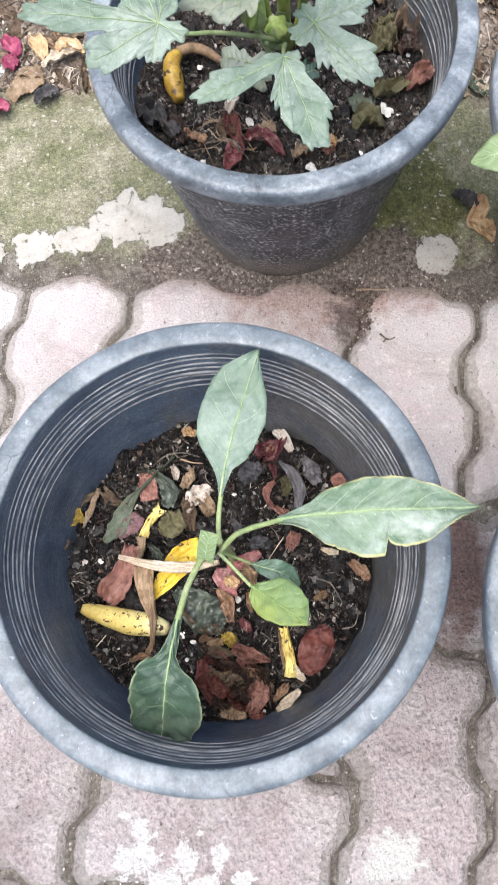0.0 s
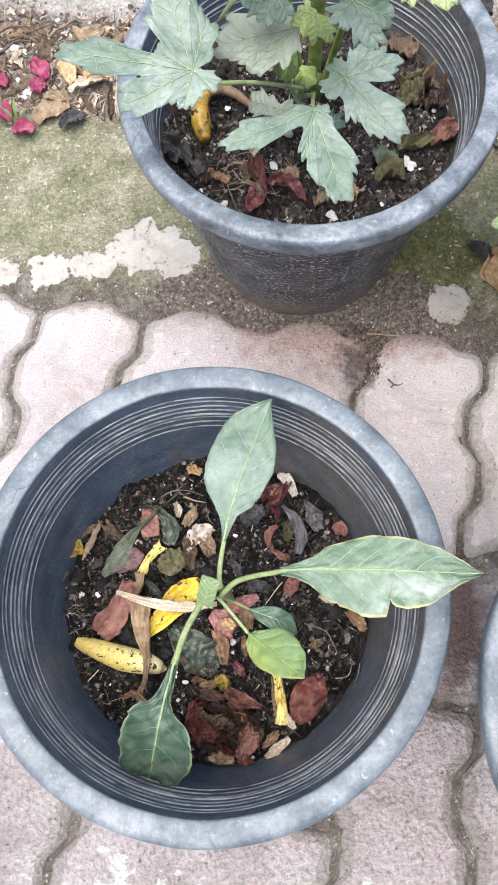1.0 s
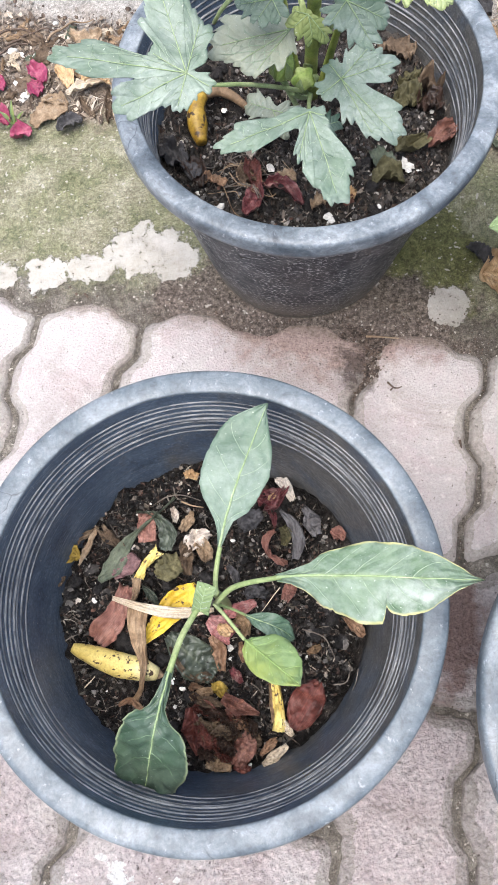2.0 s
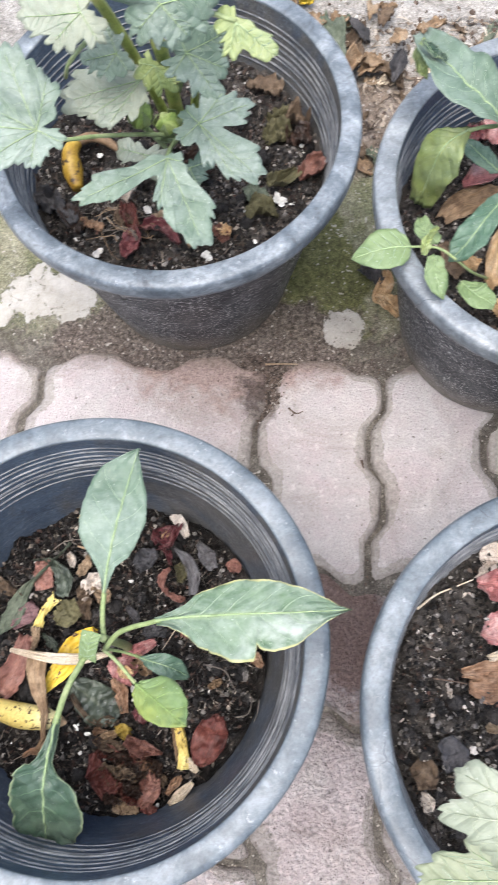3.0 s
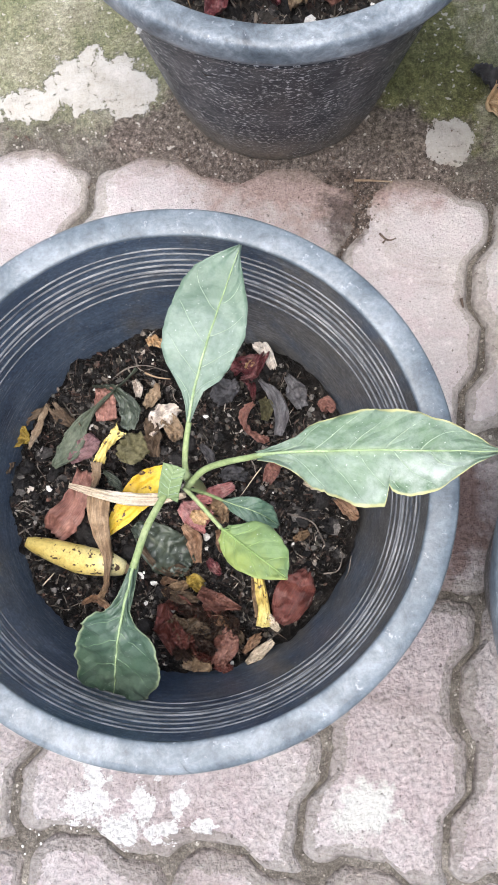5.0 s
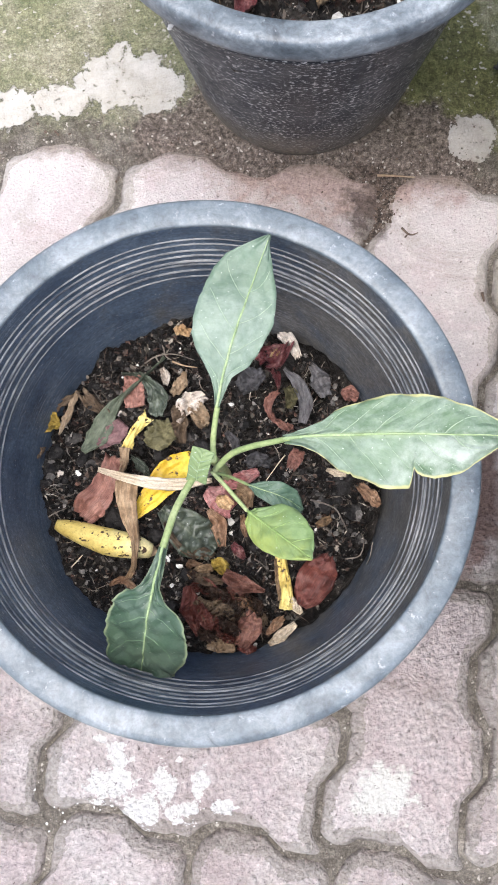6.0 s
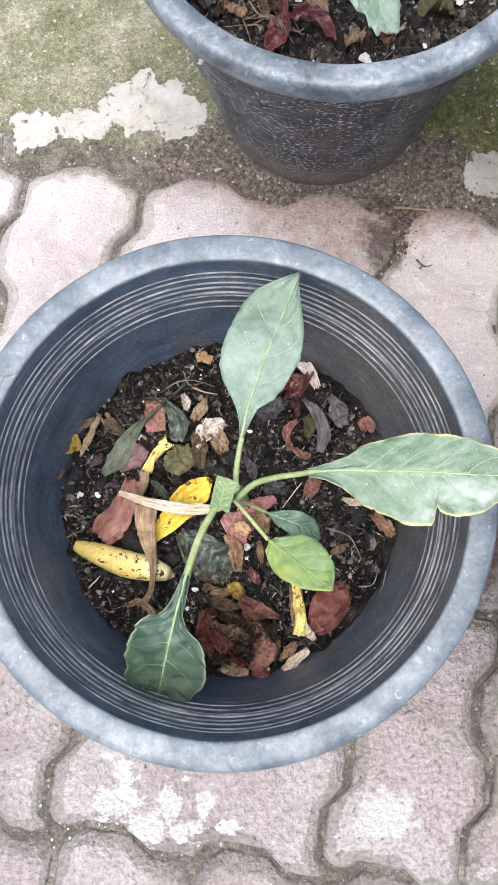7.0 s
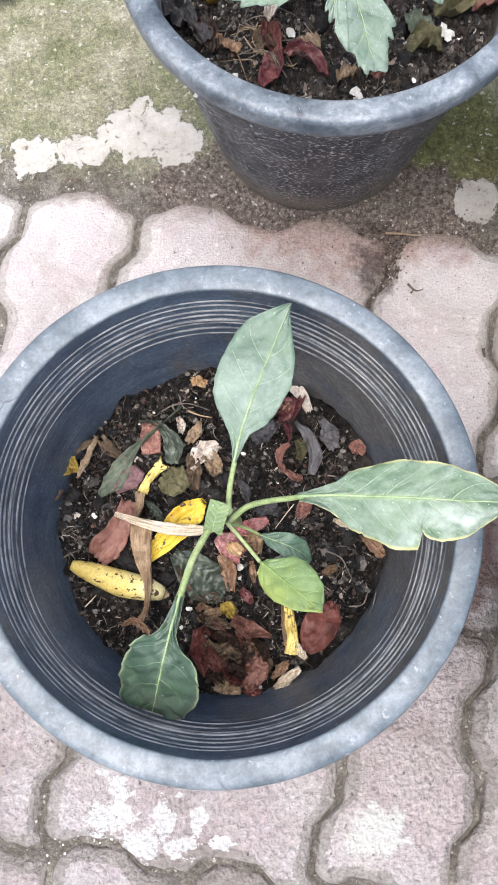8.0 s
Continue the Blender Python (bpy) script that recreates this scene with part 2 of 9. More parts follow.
def lining_material():
    """Black plastic seen from inside: dull bluish film, muddy brown weighted to +X to paint its warmer light, turned
    scratches and pale specks.
    """
    n = Nodes("dusty_black_plastic")
    at, sep, arc = n.turned()
    color = n.ramp(n.noise(14, 6, 0.68, at=at, warp=0.6), [(0.32, (0.027, 0.043, 0.070)), (0.52, (0.062, 0.086, 0.121)), (0.75, (0.140, 0.172, 0.214))])
    # blotchy brown grows towards +X: the warmer light on that wall, put into the colour
    warm_side = n.ramp(n.math('ADD', n.noise(11, 7, 0.70, at=at, warp=0.7), n.math('MULTIPLY', sep.outputs["X"], 1.9)), [(0.52, 0.0), (0.70, 0.85)])
    color = n.mix(warm_side, color, n.ramp(n.noise(120, 5, 0.7, at=at), [(0.3, (0.060, 0.056, 0.050)), (0.7, (0.135, 0.124, 0.106))]))
    scratch = n.noise(1.0, 5, 0.72, at=n.stretched(22, 620, 1, arc))
    color = n.mix(n.math('MULTIPLY', n.ramp(scratch, [(0.52, 0.0), (0.64, 0.65)]), n.ramp(n.noise(20, 4, at=at), [(0.38, 0.1), (0.60, 1.0)])), color, (0.21, 0.22, 0.235))
    color = n.mix(0.55, color, n.ramp(n.noise(450, 4, 0.75, at=at), [(0.32, 0.40), (0.5, 1.0), (0.70, 2.2)]), 'MULTIPLY')
    color = n.mix(n.ramp(n.noise(380, 3, 0.6, at=at), [(0.66, 0.0), (0.72, 0.8)]), color, (0.30, 0.30, 0.29))
    return n.done(color, n.ramp(n.noise(50, 4), [(0.3, 0.36), (0.7, 0.62)]), n.math('ADD', n.noise(260, 4, 0.6), n.math('MULTIPLY', scratch, 0.6)), 0.0006, 0.6, 0.45)


def rim_material(name, dark, mid, pale):
    """Sun-faded plastic: soft blotches, worn pale flecks, a few short hairline cracks."""
    n = Nodes(name)
    color = n.ramp(n.noise(30, 8, 0.70, warp=0.5), [(0.30, dark), (0.48, mid), (0.70, pale)])
    color = n.mix(0.75, color, n.ramp(n.noise(330, 4, 0.7), [(0.3, 0.72), (0.5, 1.0), (0.72, 1.25)]), 'MULTIPLY')
    color = n.mix(0.8, color, n.ramp(n.noise(85, 7, 0.75, warp=1.2), [(0.30, 0.62), (0.48, 0.97), (0.66, 1.22)]), 'MULTIPLY')
    crack = n.add("ShaderNodeTexVoronoi", feature='DISTANCE_TO_EDGE')
    crack.inputs["Scale"].default_value = 19
    wob = n.add("ShaderNodeVectorMath", operation='MULTIPLY_ADD')
    noise_col = n.add("ShaderNodeTexNoise")
    noise_col.inputs["Scale"].default_value = 50
    n.link(n.place, noise_col.inputs["Vector"])
    n.link(noise_col.outputs["Color"], wob.inputs[0])
    wob.inputs[1].default_value = (0.012, 0.012, 0.012)
    n.link(n.place, wob.inputs[2])
    n.link(wob.outputs[0], crack.inputs["Vector"])
    line = n.ramp(crack.outputs["Distance"], [(0.0, 0.8), (0.009, 0.0)])
    line = n.math('MULTIPLY', line, n.ramp(n.noise(14, 2), [(0.55, 0.0), (0.61, 1.0)]))
    color = n.mix(line, color, (0.04, 0.045, 0.055))
    color = n.mix(n.ramp(n.noise(150, 5, 0.72), [(0.62, 0.0), (0.70, 0.55)]), color, (0.46, 0.48, 0.50))
    color = n.mix(n.ramp(n.noise(75, 6, 0.75, warp=0.8), [(0.28, 0.55), (0.36, 0.0)]), color, dark)
    return n.done(color, n.ramp(n.noise(40), [(0.3, 0.30), (0.7, 0.54)]), n.noise(260, 4, 0.6), 0.0005, 0.6, 0.5)


def leaf_material(name, dark, mid, pale, vein, edge=None, dust=0.25, ribs=6.5, rough=0.5, film=(0.42, 0.48, 0.43), bloom=None, blush=None, quilting=0.5):
    """Green blade: soft tones, side veins that follow the blade, quilting, dust; maybe a yellowed margin, a white bloom or a yellow blush."""
    n = Nodes(name)
    sep = n.add("ShaderNodeSeparateXYZ")
    n.link(n.add("ShaderNodeUVMap").outputs["UV"], sep.inputs[0])
    along, across = sep.outputs["X"], n.math('ABSOLUTE', n.math('SUBTRACT', sep.outputs["Y"], 0.5))
    color = n.ramp(n.noise(38, 5, 0.6, warp=0.5), [(0.28, dark), (0.52, mid), (0.78, pale)])
    color = n.mix(0.4, color, n.ramp(n.noise(420, 4, 0.7), [(0.28, 0.7), (0.5, 1.0), (0.72, 1.22)]), 'MULTIPLY')
    wobble = n.math('MULTIPLY', n.noise(45, 3), 0.09)
    slant = n.math('SUBTRACT', along, n.math('MULTIPLY', n.math('POWER', across, 0.8), 0.50))
    phase = n.math('FRACT', n.math('MULTIPLY', n.math('ADD', slant, wobble), ribs))
    off = n.math('ABSOLUTE', n.math('SUBTRACT', phase, 0.5))
    powder = n.math('MULTIPLY', n.ramp(n.noise(22, 6, 0.72, warp=0.8), [(0.40, 0.08), (0.62, 0.95)]), n.ramp(n.noise(300, 4, 0.7), [(0.3, 0.45), (0.6, 1.0)]))
    color = n.mix(n.math('MULTIPLY', powder, dust), color, film)
    if blush:
        warm = n.ramp(n.math('ADD', n.noise(60, 5, 0.65), n.math('MULTIPLY', sep.outputs["Y"], 0.5)), [(0.66, 0.0), (1.0, 0.45)])
        color = n.mix(warm, color, blush)
    if bloom:
        far = n.add("ShaderNodeVectorMath", operation='DISTANCE')
        n.link(n.add("ShaderNodeUVMap").outputs["UV"], far.inputs[0])
        far.inputs[1].default_value = (bloom[0], bloom[1], 0)
        white = n.ramp(n.math('ADD', far.outputs["Value"], n.math('MULTIPLY', n.math('SUBTRACT', n.noise(75, 7, 0.72), 0.5), 1.1)), [(0.0, 0.45), (0.28, 0.0)])
        color = n.mix(white, color, (0.60, 0.63, 0.59))
    spots = n.ramp(n.noise(620, 2, 0.5), [(0.70, 0.0), (0.75, 0.55)])
    color = n.mix(spots, color, (0.60, 0.63, 0.57))
    if edge:
        far = n.math('ADD', across, n.math('MULTIPLY', n.noise(120, 3), 0.06))
        color = n.mix(n.ramp(far, [(0.494, 0.0), (0.516, 0.85)]), color, edge)
    # the broad pale base along the midrib
    spine = n.math('MULTIPLY', n.ramp(n.math('ADD', across, n.math('MULTIPLY', along, 0.07)), [(0.02, 1.0), (0.085, 0.0)]), 0.55 if ribs > 6 else 0.0)
    color = n.mix(spine, color, vein)
    quilt = n.math('MULTIPLY', n.ramp(off, [(0.0, 0.0), (0.25, 0.85), (0.5, 1.0)]), quilting)
    height = n.math('ADD', quilt, n.math('MULTIPLY', n.noise(150, 5, 0.65), 0.75))
    return n.done(color, n.ramp(n.noise(70), [(0.3, rough - 0.1), (0.7, rough + 0.12)]), height, 0.0014, 0.6, 0.45)


PAVER = paver_material("pink_concrete_paver", (0.44, 0.365, 0.352), (0.60, 0.538, 0.523), (0.72, 0.678, 0.662), (0.48, 0.385, 0.372), 230, 0.0055,
                       (((0.178, -0.012, 0.055, 0.092, 10, 24, 0.8, 0.7, 1.25, 0.9), ((0.15, 0.092, 0.078), (0.33, 0.225, 0.192))),
                        ((-0.1265, -0.1932, 0.0143, 0.0120, -15, 70, 1.7, 0.72, 0.78, 1.0, 5), ((0.68, 0.67, 0.64), (0.84, 0.83, 0.81))),
                        ((-0.1312, -0.2135, 0.0250, 0.0179, -15, 70, 1.7, 0.72, 0.78, 1.0, 5), ((0.68, 0.67, 0.64), (0.84, 0.83, 0.81))),
                        ((-0.1118, -0.2362, 0.0203, 0.0167, -15, 70, 1.7, 0.72, 0.78, 1.0, 5), ((0.68, 0.67, 0.64), (0.84, 0.83, 0.81))),
                        ((-0.0912, -0.2205, 0.0131, 0.0190, -15, 70, 1.7, 0.72, 0.78, 1.0, 5), ((0.68, 0.67, 0.64), (0.84, 0.83, 0.81))),
                        ((-0.0809, -0.2405, 0.0167, 0.0101, -15, 70, 1.7, 0.72, 0.78, 1.0, 5), ((0.68, 0.67, 0.64), (0.84, 0.83, 0.81))),
                        ((-0.0628, -0.2232, 0.0077, 0.0167, -15, 70, 1.7, 0.72, 0.78, 1.0, 5), ((0.68, 0.67, 0.64), (0.84, 0.83, 0.81))),
                        ((-0.0470, -0.2427, 0.0167, 0.0077, -15, 70, 1.7, 0.72, 0.78, 1.0, 5), ((0.68, 0.67, 0.64), (0.84, 0.83, 0.81))),
                        ((-0.1461, -0.2131, 0.0095, 0.0060, -15, 70, 1.7, 0.72, 0.78, 1.0, 5), ((0.68, 0.67, 0.64), (0.84, 0.83, 0.81))),
                        ((-0.0757, -0.2022, 0.0048, 0.0041, -15, 70, 1.7, 0.72, 0.78, 1.0, 5), ((0.68, 0.67, 0.64), (0.84, 0.83, 0.81))),
                        ((-0.1370, -0.1757, 0.0072, 0.0035, -15, 70, 1.7, 0.72, 0.78, 1.0, 5), ((0.68, 0.67, 0.64), (0.84, 0.83, 0.81))),
                        ((0.079, -0.254, 0.026, 0.024, 10, 60, 1.3, 0.75, 1.2, 0.95), ((0.66, 0.66, 0.60), (0.80, 0.795, 0.755)))))
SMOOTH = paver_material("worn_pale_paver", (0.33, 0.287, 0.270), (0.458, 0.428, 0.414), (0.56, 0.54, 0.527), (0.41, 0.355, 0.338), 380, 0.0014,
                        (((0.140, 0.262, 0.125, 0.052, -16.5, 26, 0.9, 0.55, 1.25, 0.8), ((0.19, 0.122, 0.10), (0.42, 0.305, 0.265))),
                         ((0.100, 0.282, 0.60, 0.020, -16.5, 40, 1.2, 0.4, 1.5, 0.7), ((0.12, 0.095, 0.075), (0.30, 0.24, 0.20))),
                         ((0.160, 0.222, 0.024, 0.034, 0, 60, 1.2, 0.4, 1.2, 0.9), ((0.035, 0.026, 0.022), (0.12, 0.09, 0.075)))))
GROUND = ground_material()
SOIL = dirt_material("dark_potting_soil", (0.004, 0.0037, 0.0035), (0.014, 0.0122, 0.0112), (0.085, 0.073, 0.064), 520, 0.5)
DRY_SOIL = dirt_material("drier_brown_potting_soil", (0.019, 0.0172, 0.0160), (0.074, 0.065, 0.058), (0.19, 0.168, 0.147), 520, 0.7)
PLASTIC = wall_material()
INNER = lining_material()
RIDGE = ridge_material()
RIM = rim_material("weathered_grey_rim_plastic", (0.058, 0.074, 0.090), (0.116, 0.140, 0.158), (0.225, 0.250, 0.268))
PALE_RIM = rim_material("bleached_rim_plastic", (0.095, 0.110, 0.124), (0.175, 0.196, 0.212), (0.33, 0.35, 0.36))
DULL_RIM = rim_material("less_faded_rim_plastic", (0.040, 0.051, 0.063), (0.130, 0.153, 0.174), (0.33, 0.36, 0.38))
LIME = plain_material("dried_white_lime", (0.62, 0.60, 0.56), (0.80, 0.79, 0.76), (0.88, 0.87, 0.85), 50, 0.9, 0.002, 300)


# ---- building helpers ----
def finish(bm, smooth=True):
    data = bpy.data.meshes.new("mesh")
    bm.normal_update()
    bm.to_mesh(data)
    bm.free()
    if smooth:
        data.shade_smooth()
    return data


def part(name, data, material, parent=None, label=""):
    """One mesh object, under its thing if there is one. data: a bmesh or a mesh."""
    if isinstance(data, bmesh.types.BMesh):
        data = finish(data)
    if material and not data.materials:
        data.materials.append(material)
    ob = new(name, data)
    if parent:
        ob.parent = parent
        ob.matrix_parent_inverse = parent.matrix_world.inverted()
    if label:
        tagged(ob, label)
    return ob


def from_arrays(verts, faces, smooth=True):
    data = bpy.data.meshes.new("mesh")
    data.from_pydata([tuple(map(float, v)) for v in verts], [], [tuple(map(int, f)) for f in faces])
    data.update()
    if smooth:
        data.shade_smooth()
    return data


def with_uv(data, uvs):
    layer = data.uv_layers.new(name="UVMap")
    for loop in data.loops:
        layer.data[loop.index].uv = uvs[loop.vertex_index]
    return data


def lathe(profile, seg=128, wobble=0.0, seed=0.0):
    """A turned ring of quads from (radius, height) rows; closed at the axis where a radius is zero."""
    bm = bmesh.new()
    rings = []
    for r, z in profile:
        if r < 1e-6:
            rings.append([bm.verts.new((0, 0, z))])
            continue
        ring = []
        for k in range(seg):
            a = 2 * math.pi * k / seg
            d = wobble * noise.noise((3 * math.cos(a) + seed, 3 * math.sin(a), z * 9 + seed))
            ring.append(bm.verts.new(((r + d) * math.cos(a), (r + d) * math.sin(a), z)))
        rings.append(ring)
    for a, b in zip(rings, rings[1:]):
        for k in range(seg):
            j = (k + 1) % seg
            if len(a) == 1:
                bm.faces.new((a[0], b[k], b[j]))
            elif len(b) == 1:
                bm.faces.new((a[k], b[0], a[j]))
            else:
                bm.faces.new((a[k], b[k], b[j], a[j]))
    return bm


def tube(points, radii, seg=8, caps=True):
    """A round stalk along points, with a radius at each."""
    bm = bmesh.new()
    pts = [Vector(p) for p in points]
    rings, side = [], None
    for i, p in enumerate(pts):
        way = (pts[min(i + 1, len(pts) - 1)] - pts[max(i - 1, 0)]).normalized()
        if side is None:
            side = way.orthogonal().normalized()
        side = (side - way * side.dot(way)).normalized()
        up = way.cross(side)
        r = radii[i] if isinstance(radii, (list, tuple)) else radii
        rings.append([bm.verts.new(p + r * (math.cos(2 * math.pi * k / seg) * side + math.sin(2 * math.pi * k / seg) * up)) for k in range(seg)])
    for a, b in zip(rings, rings[1:]):
        for k in range(seg):
            bm.faces.new((a[k], a[(k + 1) % seg], b[(k + 1) % seg], b[k]))
    if caps:
        bm.faces.new(rings[0][::-1]), bm.faces.new(rings[-1])
    return bm


def curve_points(ctrl, count=14):
    """A smooth run of points through the control points."""
    p = [Vector(c) for c in ctrl]
    p = [2 * p[0] - p[1]] + p + [2 * p[-1] - p[-2]]
    out = []
    spans = len(p) - 3
    for i in range(count):
        f = i / (count - 1) * spans
        k = min(int(f), spans - 1)
        t, (a, b, c, d) = f - k, p[k:k + 4]
        out.append(0.5 * (2 * b + (c - a) * t + (2 * a - 5 * b + 4 * c - d) * t * t + (3 * b - a - 3 * c + d) * t ** 3))
    return out


# ---- pavement and ground ----
TURN = radians(-16.5)
PITCH = 0.1125
ALONG, AWAY = Vector((math.cos(TURN), math.sin(TURN), 0)), Vector((-math.sin(TURN), math.cos(TURN), 0))


def on_ground(u, v, z=0.0):
    return ALONG * u + AWAY * v + Vector((0, 0, z))


def wave(x, start):
    return 0.0075 * max(-1.0, min(1.0, 1.9 * math.cos(2 * math.pi * (x - start) / PITCH)))


def knobs(x, y):
    """Rounded lumps of the rough cast face."""
    return 0.0040 * abs(noise.noise((x * 170, y * 170, 3))) + 0.0024 * abs(noise.noise((x * 340, y * 340, 8))) + 0.0010 * noise.noise((x * 60, y * 60, 1)) - 0.0006


def paver_mesh(u0, u1, v0, v1, seed, gap=0.0016, rough=False):
    """A zigzag interlocking paver in its laid place: wavy flanks, worn round arris, real thickness."""
    step = 0.0019 if rough else 0.0075
    lo_u, hi_u, lo_v, hi_v = u0 + gap, u1 - gap, v0 + gap, v1 - gap
    nu, nv = int((hi_u - lo_u) / step), int((hi_v - lo_v) / step)
    rim = [(lo_u + (hi_u - lo_u) * k / nu, lo_v) for k in range(nu)] + [(hi_u, lo_v + (hi_v - lo_v) * k / nv) for k in range(nv)]
    rim += [(hi_u - (hi_u - lo_u) * k / nu, hi_v) for k in range(nu)] + [(lo_u, hi_v - (hi_v - lo_v) * k / nv) for k in range(nv)]
    cu, cv, rows = (u0 + u1) / 2, (v0 + v1) / 2, []
    for inset, z in ((0.0, -0.05), (0.0, -0.0090), (0.0020, -0.0056), (0.0054, -0.0025), (0.0100, -0.0005), (0.015, 0.0), (0.024, 0.0))[:5 if rough else 7]:
        ring = []
        for u, v in rim:
            r = 0.012
            du, dv = max(abs(u - cu) - (hi_u - cu - r), 0), max(abs(v - cv) - (hi_v - cv - r), 0)
            if du > 0 and dv > 0 and math.hypot(du, dv) > 0:
                s = r / max(du, dv, 1e-9) * max(du, dv) / math.hypot(du, dv)
                u2 = cu + math.copysign(hi_u - cu - r + du * s, u - cu)
                v2 = cv + math.copysign(hi_v - cv - r + dv * s, v - cv)
                f = min(1.0, math.hypot(du, dv) / r)
                u, v = u + (u2 - u) * f, v + (v2 - v) * f
            au, av = u - cu, v - cv
            k = noise.noise((u * 90 + seed, v * 90, seed)) * 0.0022 + noise.noise((u * 28 + seed, v * 28, seed + 5)) * 0.0020
            far = math.hypot(au, av)
            u, v = u - au / far * (inset + k), v - av / far * (inset + k)
            p = on_ground(u + wave(v, 0.16), v + wave(u, 0.0325), z + 0.0012 * noise.noise((u * 45, v * 45, 3)) + 0.0006 * noise.noise((u * 140, v * 140, 8)))
            ring.append(tuple(p))
        rows.append(ring)
    n, verts = len(rim), [p for ring in rows for p in ring]
    faces = [(a * n + k, a * n + (k + 1) % n, (a + 1) * n + (k + 1) % n, (a + 1) * n + k) for a in range(len(rows) - 1) for k in range(n)]
    rim_share = (1.0, 1.0, 0.97, 0.86, 0.62, 0.25, 0.0)
    shares = [(rim_share[i // n], 0.0) for i in range(len(verts))]
    if not rough:
        # the worn flat top is one closing face
        faces.append(tuple((len(rows) - 1) * n + k for k in range(n)))
        return with_uv(from_arrays(verts, faces, True), shares)
    # the knobbly top: a net of quads stretched between the four sides
    last = (len(rows) - 1) * n
    side = lambda k: last + k % n
    low, high = [side(i) for i in range(nu + 1)], [side(2 * nu + nv - i) for i in range(nu + 1)]
    west, east = [side(-j) for j in range(nv + 1)], [side(nu + j) for j in range(nv + 1)]
    at = [Vector(p) for p in verts]
    net = [low]
    for j in range(1, nv):
        b, row = j / nv, [west[j]]
        for i in range(1, nu):
            a = i / nu
            p = at[low[i]] * (1 - b) + at[high[i]] * b + at[west[j]] * (1 - a) + at[east[j]] * a
            p -= (at[low[0]] * (1 - a) + at[low[nu]] * a) * (1 - b) + (at[high[0]] * (1 - a) + at[high[nu]] * a) * b
            d = min(i, nu - i, j, nv - j)
            p.z += knobs(p.x, p.y) * min(1.0, d / 3)
            row.append(len(verts))
            verts.append(tuple(p))
            shares.append((0.6 * max(0.0, 1 - d * step / 0.016), 0.0))
        row.append(east[j])
        net.append(row)
    net.append(high)
    faces += [(net[j][i], net[j][i + 1], net[j + 1][i + 1], net[j + 1][i]) for j in range(nv) for i in range(nu)]
    return with_uv(from_arrays(verts, faces, True), shares)


pavement = tagged(new("pavement"), "pinkish zigzag concrete pavers, worn, with dirt-filled joints", "pavement", kind="structure")
COL = -0.240
LAID = []
for c in range(-10, 14):
    u = COL + c * PITCH
    pair = (c - 1) % 4 < 2
    if pair:
        if (c - 1) % 4 == 0:
            LAID += [(u - (0.010 if c == 1 else 0), u + 2 * PITCH, 0.187, 0.296, SMOOTH), (u - (0.010 if c == 1 else 0), u + 2 * PITCH, 0.078, 0.187, SMOOTH)]
            LAID += [(u + 0.009, u + 2 * PITCH + 0.009, -0.158, -0.046, PAVER), (u + 0.009, u + 2 * PITCH + 0.009, -0.270, -0.158, PAVER)]
    else:
        LAID.append((u - (0.007 if c in (-1, 0) else 0), u + PITCH - (0.010 if c == 0 else 0.007 if c == -1 else 0), 0.078, 0.296, SMOOTH))
        LAID.append((u + 0.009, u + PITCH + 0.009, -0.270, -0.046, PAVER))
    if (c - 1) % 2 == 0:
        LAID.append((u, u + 2 * PITCH, -0.046, 0.078, PAVER))
    LAID.append((u + 0.009, u + PITCH + 0.009, -0.495, -0.270, PAVER))
    LAID.append((u + 0.009, u + PITCH + 0.009, -0.720, -0.495, PAVER))
    LAID.append((u + 0.009, u + PITCH + 0.009, -0.945, -0.720, PAVER))
for k, (u0, u1, v0, v1, m) in enumerate(LAID):
    close = m is PAVER and -0.44 < u0 < 0.42 and v1 > -0.40
    ob = part("paver", paver_mesh(u0, u1, v0, v1, k * 3.7, rough=close), m, pavement)
    ob.location = (0, 0, 0.0012 * noise.noise((k * 1.3, 2, 0)))

POTS = [(0.0, 0.0), (0.133, 0.376), (0.413, 0.234), (0.300, -0.122)]
# where the soil lies: the nearest pot leans a little
BEDS = [(-0.0065, 0.0014)] + POTS[1:]


def smooth_step(a, b, x):
    t = max(0.0, min(1.0, (x - a) / (b - a)))
    return t * t * (3 - 2 * t)


